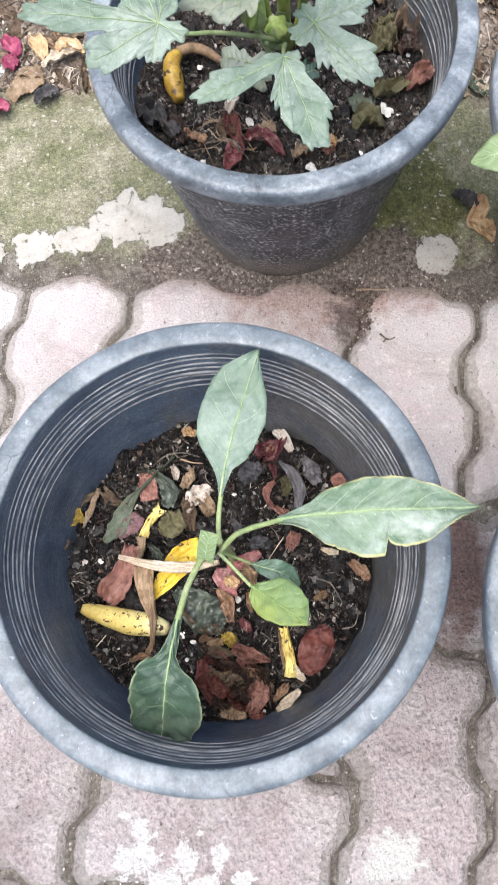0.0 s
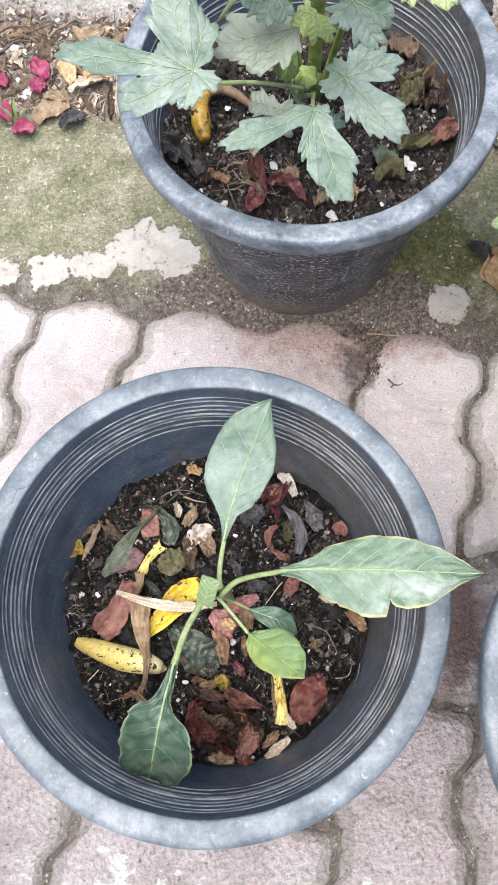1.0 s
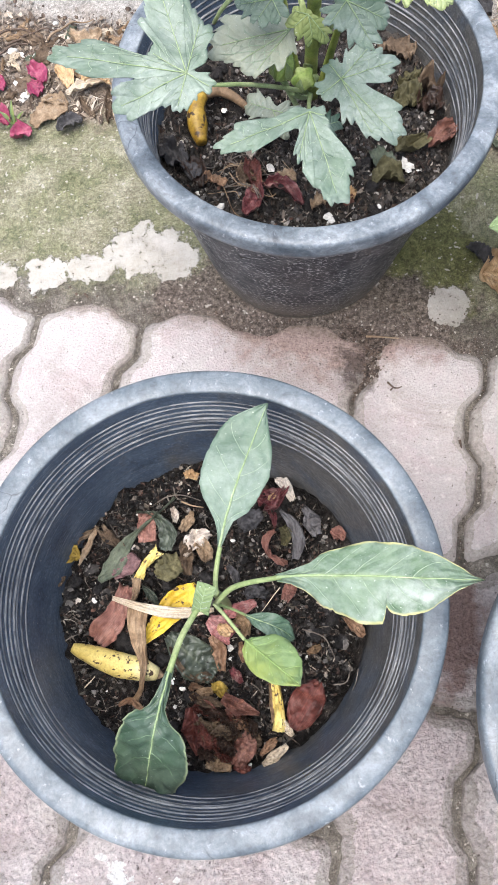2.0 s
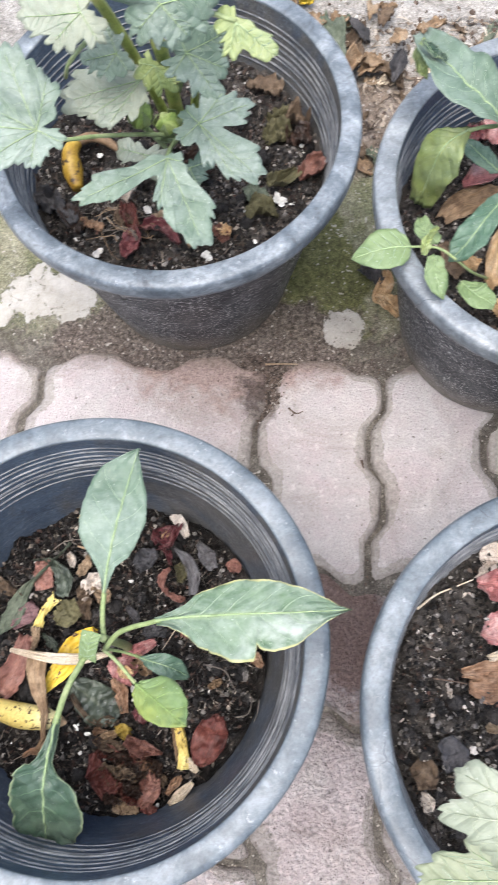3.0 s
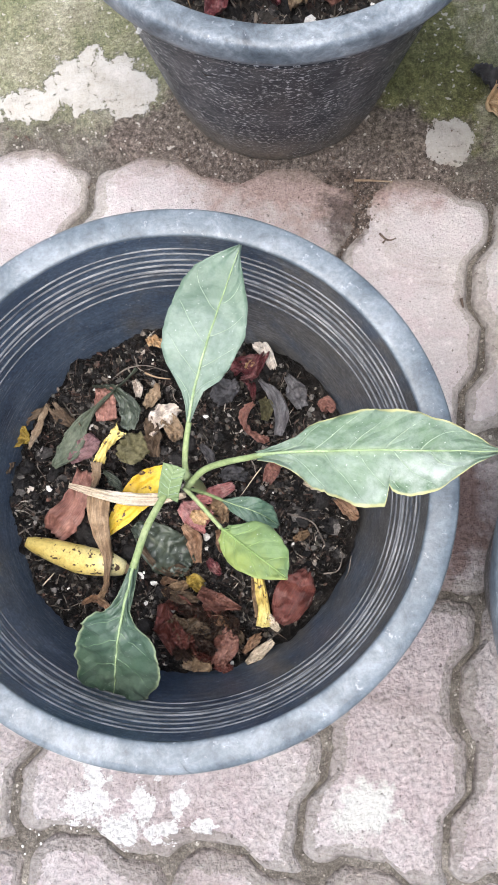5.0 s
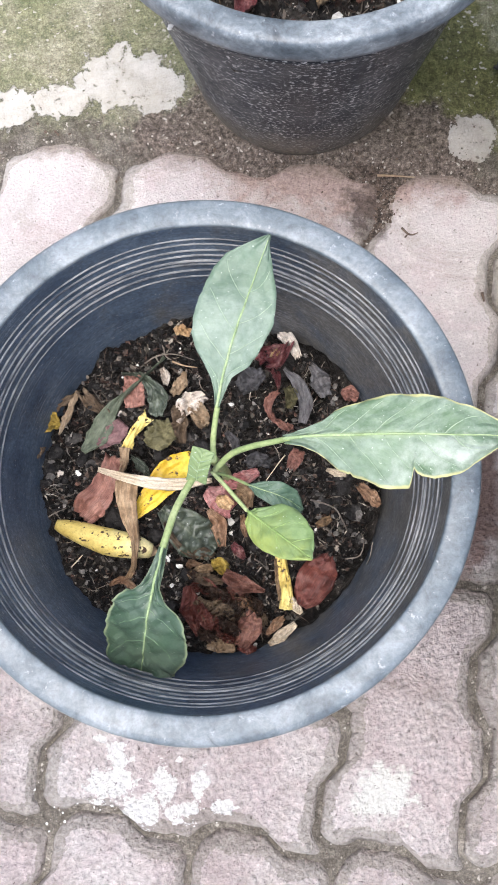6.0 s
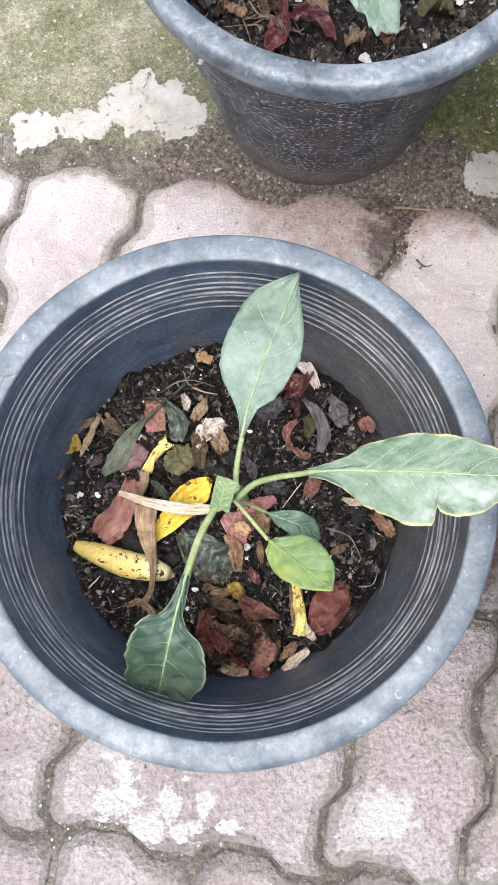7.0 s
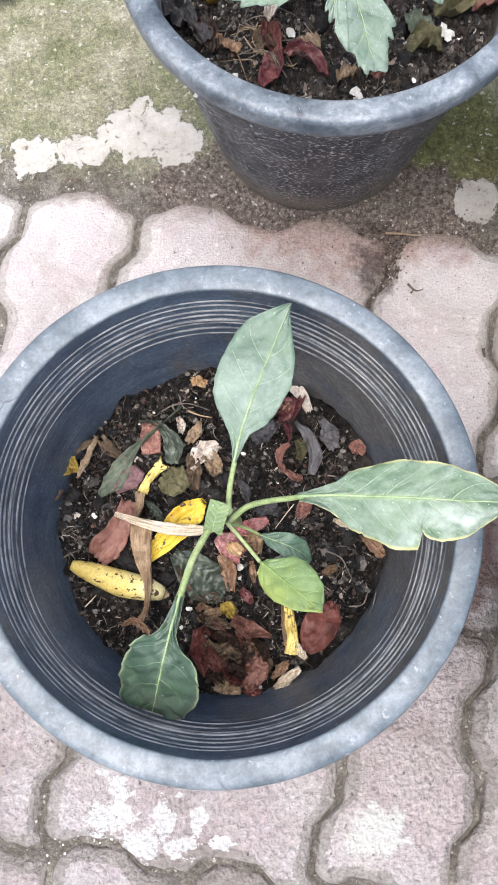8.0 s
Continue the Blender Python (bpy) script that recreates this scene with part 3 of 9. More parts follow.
def ground_height(x, y):
    u, v = x * ALONG.x + y * ALONG.y, x * AWAY.x + y * AWAY.y
    h = -0.0062 + 0.0026 * noise.noise((x * 22, y * 22, 0)) + 0.0018 * noise.noise((x * 80, y * 80, 4)) + 0.0008 * noise.noise((x * 240, y * 240, 9))
    # loose earth swept against the far pots, filling the mossy joints
    drift = 0.0
    for (px, py), reach in ((POTS[1], 0.050), (POTS[2], 0.030)):
        drift = max(drift, 1 - smooth_step(0.0, reach, math.hypot(x - px - 0.016, y - py + 0.020) - 0.098))
    drift = max(drift, 1.0 * (1 - smooth_step(0.010, 0.040, math.hypot((x - 0.172) * 0.8, y - 0.225))))
    drift = max(drift, 0.8 * (1 - smooth_step(0.004, 0.020, abs(v - 0.298))))
    drift = max(drift, 0.8 * (1 - smooth_step(0.01, 0.045, abs(v - 0.055))) * smooth_step(0.10, 0.14, u) * (1 - smooth_step(0.33, 0.36, u)))
    h += drift * (0.0042 + 0.0030 * noise.noise((x * 45, y * 45, 2)) + 0.0012 * noise.noise((x * 130, y * 130, 6)))
    # a raised strip of old concrete under a crust of earth and moss
    h += 0.0085 * smooth_step(0.296, 0.312, v + 0.006 * noise.noise((x * 40, y * 40, 11)))
    if v > 0.5:
        f = smooth_step(0.5, 0.56, v)
        h += f * (0.010 + 0.010 * noise.noise((x * 18, y * 18, 7)) + 0.006 * noise.noise((x * 60, y * 60, 3)))
    return h


def graded(low, high, step, reach):
    near = list(np.arange(low, high + step, step))
    out, d = [], step
    while d < reach:
        d *= 1.7
        out.append(d)
    return np.array([low - d for d in out[::-1]] + near + [near[-1] + d for d in out])


gx, gy = graded(-0.55, 0.80, 0.0055, 400), graded(-0.62, 1.05, 0.0055, 400)
inside = lambda x, y: -0.7 < x < 1.0 and -0.8 < y < 1.2
gverts = [(x, y, ground_height(x, y) if inside(x, y) else -0.006) for y in gy for x in gx]
nx = len(gx)
gfaces = [(j * nx + i, j * nx + i + 1, (j + 1) * nx + i + 1, (j + 1) * nx + i) for j in range(len(gy) - 1) for i in range(nx - 1)]
gdata = from_arrays(gverts, gfaces)
gdata.materials.append(GROUND)
tagged(new("ground", gdata), "sandy joint dirt, garden soil and gritty pale ground behind", "ground", kind="structure")


# ---- pots ----
FOOT = 0.096


def wall_radius(z):
    """Outer radius of the tapered wall."""
    return FOOT + (0.1345 - FOOT) * (z / 0.208)


def pot_meshes():
    outer = [(0.0, 0.004), (FOOT - 0.012, 0.003), (FOOT - 0.004, 0.0), (FOOT, 0.003)]
    for z in np.linspace(0.008, 0.178, 12):
        outer.append((wall_radius(z), z))
    # a stepped collar and two turned beads under the lip
    for z, d in ((0.180, 0.0), (0.182, 0.0018), (0.188, 0.0020), (0.190, 0.0008), (0.198, 0.001), (0.200, 0.0024), (0.204, 0.0024), (0.206, 0.001), (0.210, 0.001)):
        outer.append((wall_radius(z) + d, z))
    inner = [(0.1336, 0.2285), (0.1332, 0.2265), (wall_radius(0.210) - 0.0028, 0.210)]
    for z in np.linspace(0.204, 0.012, 20):
        inner.append((wall_radius(z) - 0.0028, z))
    inner += [(FOOT - 0.01, 0.009), (0.0, 0.009)]
    lip = [(0.1340, 0.2240), (0.1335, 0.2294), (0.1338, 0.2303), (0.1347, 0.2309), (0.1375, 0.2312), (0.1410, 0.2314), (0.1448, 0.2313), (0.1477, 0.2308), (0.1493, 0.2295),
           (0.1501, 0.2270), (0.1502, 0.2180), (0.1494, 0.2145), (0.1460, 0.2128), (0.1375, 0.2120), (0.1360, 0.2090), (0.1340, 0.2240)]
    ridges = []
    for z, w, h in ((0.2145, 0.0007, 0.0008), (0.2085, 0.0008, 0.0008), (0.2020, 0.0009, 0.0009), (0.1965, 0.0009, 0.0009), (0.1905, 0.0012, 0.0011), (0.1868, 0.0008, 0.0008), (0.1800, 0.0010, 0.0009), (0.1730, 0.0008, 0.0007)):
        r = wall_radius(z) - 0.0028 if z < 0.21 else 0.1321 + (z - 0.21) * 0.0667
        ridges.append(finish(lathe([(r + 0.0006, z + w), (r - h * 0.7, z + w * 0.6), (r - h, z), (r - h * 0.7, z - w * 0.6), (r + 0.0006, z - w)], 160, 0.0003)))
    return finish(lathe(outer, 144)), finish(lathe(inner, 144)), finish(lathe(lip, 160, 0.0006)), ridges


BODY, LINING, LIPMESH, RIDGES = pot_meshes()


def plant_pot(rim, label):
    pot = tagged(new("plant_pot"), label, "plant pot", "black pots on the pavement")
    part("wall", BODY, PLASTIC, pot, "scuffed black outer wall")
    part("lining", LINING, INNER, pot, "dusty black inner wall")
    part("rim", LIPMESH.copy(), rim, pot, "faded blue-grey rolled rim")
    for data in RIDGES:
        part("ridge", data, RIDGE, pot, "pale scuffed moulded ring")
    return pot


POT_LABELS = ("black plastic pot with faded grey rim holding a young pepper plant",
              "scuffed black plastic pot holding a bushy lobed-leaf plant",
              "black plastic pot with grey rim holding a leafy pepper plant",
              "black plastic pot filled high with soil beside the pavers")
for k, ((x, y), label) in enumerate(zip(POTS, POT_LABELS)):
    pot = plant_pot((RIM, DULL_RIM, PALE_RIM, RIM)[k], label)
    pot.matrix_basis = pose(x, y, 0.001)
    if k == 0:
        # slightly oval and leaning on the uneven pavers
        lean = Matrix.Rotation(radians(2.6), 4, Vector((math.cos(radians(79)), math.sin(radians(79)), 0)))
        oval = Matrix.Scale(1.019, 4, Vector((math.cos(radians(-11)), math.sin(radians(-11)), 0)))
        pot.matrix_basis = pose(0.0010, -0.0003, 0.2325) @ lean @ oval @ pose(0, 0, -0.2305)


# ---- soil in the pots ----
SOIL_TOP = (0.119, 0.163, 0.168, 0.180)


def soil_height(k, x, y):
    z = 0.0085 * noise.noise((x * 26 + 9 * k, y * 26, 1)) + 0.0075 * noise.noise((x * 66, y * 66, k)) + 0.0062 * noise.noise((x * 150, y * 150, 3 + k)) + 0.0050 * noise.noise((x * 360, y * 360, 5))
    return SOIL_TOP[k] + z * (1.5 if k == 3 else 1.0)


def bed_height(k, x, y):
    """The level on which litter lies: the tops of the crumbs, without their fine relief."""
    return SOIL_TOP[k] + 0.0085 * noise.noise((x * 26 + 9 * k, y * 26, 1)) + 0.0060 * noise.noise((x * 66, y * 66, k)) + 0.0052


def clod_mesh(seed):
    """A crumbly lump of earth, about two centimetres across."""
    bm = bmesh.new()
    bmesh.ops.create_icosphere(bm, subdivisions=3, radius=0.0075)
    for v in bm.verts:
        q = v.co * 190
        v.co *= 1 + 0.35 * noise.noise(q + Vector((seed, 0, 0))) + 0.28 * noise.noise(q * 2.7 + Vector((0, seed, 0)))
    return finish(bm)


def crumb_material(name, light):
    n = Nodes(name)
    isle = n.add("ShaderNodeNewGeometry").outputs["Random Per Island"]
    color = n.ramp(isle, [(0.0, (0.005, 0.0048, 0.0048)), (0.42, (0.012, 0.0112, 0.0111)), (0.72, (0.036, 0.033, 0.032)), (0.87, (0.115, 0.106, 0.099)), (0.965, (0.19, 0.175, 0.16)), (1.0, (0.34, 0.32, 0.295))])
    color = n.mix(0.85, color, n.ramp(n.noise(420, 4, 0.75), [(0.3, 0.35 * light), (0.5, 0.9 * light), (0.72, 1.8 * light)]), 'MULTIPLY')
    return n.done(color, n.ramp(n.noise(200, 3), [(0.35, 0.4), (0.65, 0.85)]), n.noise(520, 5, 0.75), 0.0025, 1.0, 0.26)


CRUMB, DRY_CRUMB = crumb_material("soil_crumb", 1.0), crumb_material("dry_soil_crumb", 1.9)
CLODS = [clod_mesh(7.3 * n) for n in range(7)]
DRY_CLODS = [clod_mesh(5.1 * n + 2) for n in range(7)]


def potting_soil(k):
    px, py = BEDS[k]
    edge = wall_radius(SOIL_TOP[k]) - (0.001 if k else -0.0005)
    rings, seg = 84, 240
    verts, faces = [(px, py, soil_height(k, 0, 0))], []
    for i in range(1, rings + 1):
        r = edge * i / rings
        for j in range(seg):
            a = 2 * math.pi * j / seg
            x, y = r * math.cos(a), r * math.sin(a)
            verts.append((px + x, py + y, soil_height(k, x, y)))
    for j in range(seg):
        faces.append((0, 1 + j, 1 + (j + 1) % seg))
        for i in range(rings - 1):
            a, b = 1 + i * seg, 1 + (i + 1) * seg
            faces.append((a + j, b + j, b + (j + 1) % seg, a + (j + 1) % seg))
    soil = tagged(part("potting_soil", from_arrays(verts, faces), SOIL if k < 1 else DRY_SOIL), "dark crumbly potting soil filling the black pot", "soil", "soil in the pots")
    rnd = random.Random(90 + k)
    for n in range(70):
        a, d = rnd.uniform(0, 2 * math.pi), (edge - 0.010) * math.sqrt(rnd.random())
        x, y, s = d * math.cos(a), d * math.sin(a), rnd.uniform(0.5, 1.05) ** 2
        ob = part("clod", CLODS[n % 7] if k < 2 else DRY_CLODS[n % 7], CRUMB if k < 2 else DRY_CRUMB, soil)
        ob.matrix_basis = Matrix.LocRotScale((px + x, py + y, soil_height(k, x, y) + 0.001), Euler([rnd.uniform(0, 6.3) for _ in range(3)]), (s, s * rnd.uniform(0.7, 1.2), s * rnd.uniform(0.6, 1.0)))
    return soil


def ball():
    """Twelve corners and twenty faces of a small round lump."""
    bm = bmesh.new()
    bmesh.ops.create_icosphere(bm, subdivisions=1, radius=1.0)
    out = np.array([v.co[:] for v in bm.verts]), np.array([[v.index for v in f.verts] for f in bm.faces])
    bm.free()
    return out


BALL_V, BALL_F = ball()


def lumps_mesh(places, sizes, seed, squash=0.75):
    """Many rough broken crumbs in one mesh."""
    rng = np.random.default_rng(seed)
    n = len(sizes)
    shape = BALL_V[None] * rng.uniform(0.75, 1.2, (n, len(BALL_V), 1)) * rng.uniform([0.7, 0.6, 0.5], [1.3, 1.2, 1.0], (n, 1, 3))
    q = rng.normal(size=(n, 4))
    q /= np.linalg.norm(q, axis=1)[:, None]
    w, x, y, z = q.T
    turn = np.stack([np.stack([1 - 2 * (y * y + z * z), 2 * (x * y - z * w), 2 * (x * z + y * w)], -1), np.stack([2 * (x * y + z * w), 1 - 2 * (x * x + z * z), 2 * (y * z - x * w)], -1),
                     np.stack([2 * (x * z - y * w), 2 * (y * z + x * w), 1 - 2 * (x * x + y * y)], -1)], 1)
    shape = np.einsum("nij,nkj->nki", turn, shape) * np.array([1, 1, squash]) * np.array(sizes)[:, None, None] + np.array(places)[:, None]
    faces = BALL_F[None] + (np.arange(n) * len(BALL_V))[:, None, None]
    return from_arrays(shape.reshape(-1, 3), faces.reshape(-1, 3), False)


def crumbs(k, name, label, material, count, low, high, seed, proud=0.3):
    rnd, (px, py) = random.Random(seed), BEDS[k]
    edge = wall_radius(SOIL_TOP[k]) - 0.006
    places, sizes = [], []
    for n in range(count):
        a, d = rnd.uniform(0, 2 * math.pi), edge * math.sqrt(rnd.random())
        x, y, r = d * math.cos(a), d * math.sin(a), low + (high - low) * rnd.random() ** 3
        places.append((px + x, py + y, soil_height(k, x, y) + proud * r))
        sizes.append(r)
    return tagged(part(name, lumps_mesh(places, sizes, seed), material), label, "soil", kind="stuff")


TWIG = plain_material("grey_brown_twig", (0.06, 0.050, 0.042), (0.125, 0.105, 0.088), (0.23, 0.20, 0.17), 120, 0.8)
WHITE = plain_material("white_mineral_grain", (0.40, 0.385, 0.35), (0.58, 0.565, 0.53), (0.74, 0.73, 0.70), 160, 0.85)
BARK = plain_material("brown_bark_bits", (0.05, 0.034, 0.026), (0.10, 0.07, 0.052), (0.20, 0.15, 0.115), 200, 0.85)
MULCH = plain_material("reddish_mulch_bits", (0.045, 0.022, 0.016), (0.11, 0.055, 0.040), (0.23, 0.135, 0.10), 260, 0.7)
for k in range(4):
    potting_soil(k)
    crumbs(k, "soil_crumbs", "loose dark crumbs lying on the potting soil", CRUMB if k < 1 else DRY_CRUMB, 15000, 0.0004, 0.0026, 10 + k)
    crumbs(k, "soil_lumps", "rough dark lumps of potting soil", SOIL if k < 1 else DRY_SOIL, (900, 620, 620, 1500)[k], 0.0016, 0.0052, 40 + k, 0.15)
    crumbs(k, "bark_bits", "small reddish brown bark bits scattered on the soil", MULCH, 340, 0.0004, 0.0021, 20 + k)
    crumbs(k, "white_grains", "tiny white mineral grains scattered on the soil", WHITE, (150, 110, 50, 40)[k], 0.0004, 0.0017, 30 + k)


def flakes(k, count, seed):
    """Countless torn leaf flakes and fibres bedded in the soil."""
    rnd, (px, py) = random.Random(seed), BEDS[k]
    edge = wall_radius(SOIL_TOP[k]) - 0.006
    verts, faces = [], []
    for _ in range(count):
        a, d, turn = rnd.uniform(0, 6.283), edge * math.sqrt(rnd.random()), rnd.uniform(0, 6.283)
        x, y = d * math.cos(a), d * math.sin(a)
        thin = rnd.random() < 0.45
        l, w = (rnd.uniform(0.004, 0.016), rnd.uniform(0.0002, 0.0006)) if thin else (rnd.uniform(0.0015, 0.006), rnd.uniform(0.0005, 0.0018))
        base = len(verts)
        tilt, bend = rnd.uniform(-0.5, 0.5), rnd.uniform(-0.35, 0.35)
        for i in range(4):
            f = i / 3 - 0.5
            half = w * (1 - 0.7 * abs(2 * f)) * rnd.uniform(0.7, 1.2)
            for s in (-1, 1):
                lx, ly = f * l, s * half + bend * l * (f * f * 4 - 1) * 0.5
                gx_, gy_ = x + lx * math.cos(turn) - ly * math.sin(turn), y + lx * math.sin(turn) + ly * math.cos(turn)
                verts.append((px + gx_, py + gy_, soil_height(k, gx_, gy_) + 0.0010 + tilt * s * half + 0.0012 * rnd.random()))
        for i in range(3):
            p = base + 2 * i
            faces.append((p, p + 1, p + 3, p + 2))
    return tagged(part("leaf_flakes", from_arrays(verts, faces, False), FLAKE), "torn brown leaf flakes and fibres bedded in soil", "leaf litter", kind="stuff")


def flake_material():
    n = Nodes("mixed_leaf_flakes")
    isle = n.add("ShaderNodeNewGeometry").outputs["Random Per Island"]
    color = n.ramp(isle, [(0.0, (0.012, 0.010, 0.009)), (0.4, (0.032, 0.025, 0.022)), (0.60, (0.075, 0.045, 0.036)), (0.74, (0.12, 0.088, 0.070)), (0.82, (0.085, 0.080, 0.066)), (0.92, (0.24, 0.20, 0.165)), (1.0, (0.46, 0.42, 0.36))])
    color = n.mix(0.6, color, n.ramp(n.noise(500, 3, 0.65), [(0.3, 0.6), (0.7, 1.3)]), 'MULTIPLY')
    return n.done(color, 0.75, n.noise(400, 3), 0.0006, 0.6, 0.3)


FLAKE = flake_material()
for k, count in enumerate((4200, 3200, 1800, 1800)):
    flakes(k, count, 300 + k)


# ---- plant and litter makers ----
def profile(rows, t):
    ts, ws = [r[0] for r in rows], [r[1] for r in rows]
    return float(np.interp(t, ts, ws))


def blade_mesh(ctrl, left, right, thick=0.0005, fold=0.18, curl=0.0, ripple=0.0, jag=0.0, seed=0.0, n=30, m=6, up=(0, 0, 1), rest=None, twist=0.0, rough=0.0):
    """A thin closed blade along a midline: half-widths to each side, a folded or curled section, rippled and nibbled margins."""
    pts = curve_points(ctrl, n)
    top, low, uvs, mid = [], [], [], []
    up = Vector(up)
    for i, p in enumerate(pts):
        t = i / (n - 1)
        way = (pts[min(i + 1, n - 1)] - pts[max(i - 1, 0)]).normalized()
        u = up.copy()
        if twist:
            u.rotate(Matrix.Rotation(twist * t, 3, way).to_quaternion())
        side = way.cross(u).normalized()
        normal = side.cross(way)
        for j in range(-m, m + 1):
            s = j / m
            w = profile(left if s < 0 else right, t)
            w *= 1 + jag * noise.noise((t * 11 + seed, 3.1 * (1 if s > 0 else -1) + seed, 0.5)) + 0.6 * jag * noise.noise((t * 43 + seed, 7.7 * (1 if s > 0 else -1), seed))
            rise = fold * abs(s) * w + curl * s * s * w
            rise += ripple * (0.3 + 0.7 * abs(s)) * noise.noise((t * 5 + seed, s * 1.7, seed * 1.3)) + 0.4 * ripple * noise.noise((t * 13, s * 4 + seed, 2))
            q = p + side * (s * w) + normal * rise
            if rough:
                rise += rough * (noise.noise((t * 9 + seed, s * 3.3, 5)) + 0.6 * noise.noise((t * 21, s * 8 + seed, 9)))
            q = p + side * (s * w) + normal * rise
            if rest:
                q.z = max(q.z, rest(q.x, q.y) + 0.0006)
            top.append(q), low.append(q - normal * thick)
            uvs.append((t, 0.5 + 0.5 * s))
        mid.append(top[-m - 1] + normal * 0.0002)
    k, w = len(top), 2 * m + 1
    faces = []
    for i in range(n - 1):
        for j in range(w - 1):
            a = i * w + j
            faces += [(a, a + 1, a + w + 1, a + w), (k + a, k + a + w, k + a + w + 1, k + a + 1)]
        for a, b in ((i * w, (i + 1) * w), ((i + 1) * w + w - 1, i * w + w - 1)):
            faces.append((a, b, k + b, k + a))
    for j in range(w - 1):
        faces.append((j, k + j, k + j + 1, j + 1))
        a = (n - 1) * w + j
        faces.append((a, a + 1, k + a + 1, k + a))
    return with_uv(from_arrays(top + low, faces), uvs + uvs), mid


def leaf(plant, ctrl, left, right, material, vein, label="", veins=0, **more):
    """A blade with its raised midrib and, on large leaves, side veins, as a part of the plant."""
    data, mid = blade_mesh(ctrl, left, right, **more)
    blade = part("leaf", data, material, plant, label)
    n = len(mid)
    m = more.get("m", 6)
    w = 2 * m + 1
    for k in range(veins):
        for s in (-1, 1):
            line = []
            for i in range(9):
                f = i / 8
                row = min(n - 1.001, (0.08 + 0.72 * (k + (0.25 if s > 0 else 0.0)) / veins + 0.17 * f ** 1.3) * (n - 1))
                col = m + s * f * 0.86 * m
                r0, c0 = int(row), min(int(col), w - 2)
                fr, fc = row - r0, col - c0
                at = [Vector(data.vertices[a].co) for a in (r0 * w + c0, r0 * w + c0 + 1, (r0 + 1) * w + c0, (r0 + 1) * w + c0 + 1)]
                line.append((at[0] * (1 - fc) + at[1] * fc) * (1 - fr) + (at[2] * (1 - fc) + at[3] * fc) * fr)
            part("vein", tube(line, [(0.00036 if material in (EDGED, DARK) else 0.00027) * (1 - 0.6 * i / 8) for i in range(9)], 5), SIDE if material is EDGED else DIM if material in (DARK, TEAL, OLIVE) else LEAFY if material is FRESH else SIDE, blade)
    thick_rib = min(0.0009, 0.05 * max(r[1] for r in left))
    part("midrib", tube(mid[:n - 2], [thick_rib * (1 - 0.78 * i / n) for i in range(n - 2)], 6), vein, blade)
    return blade


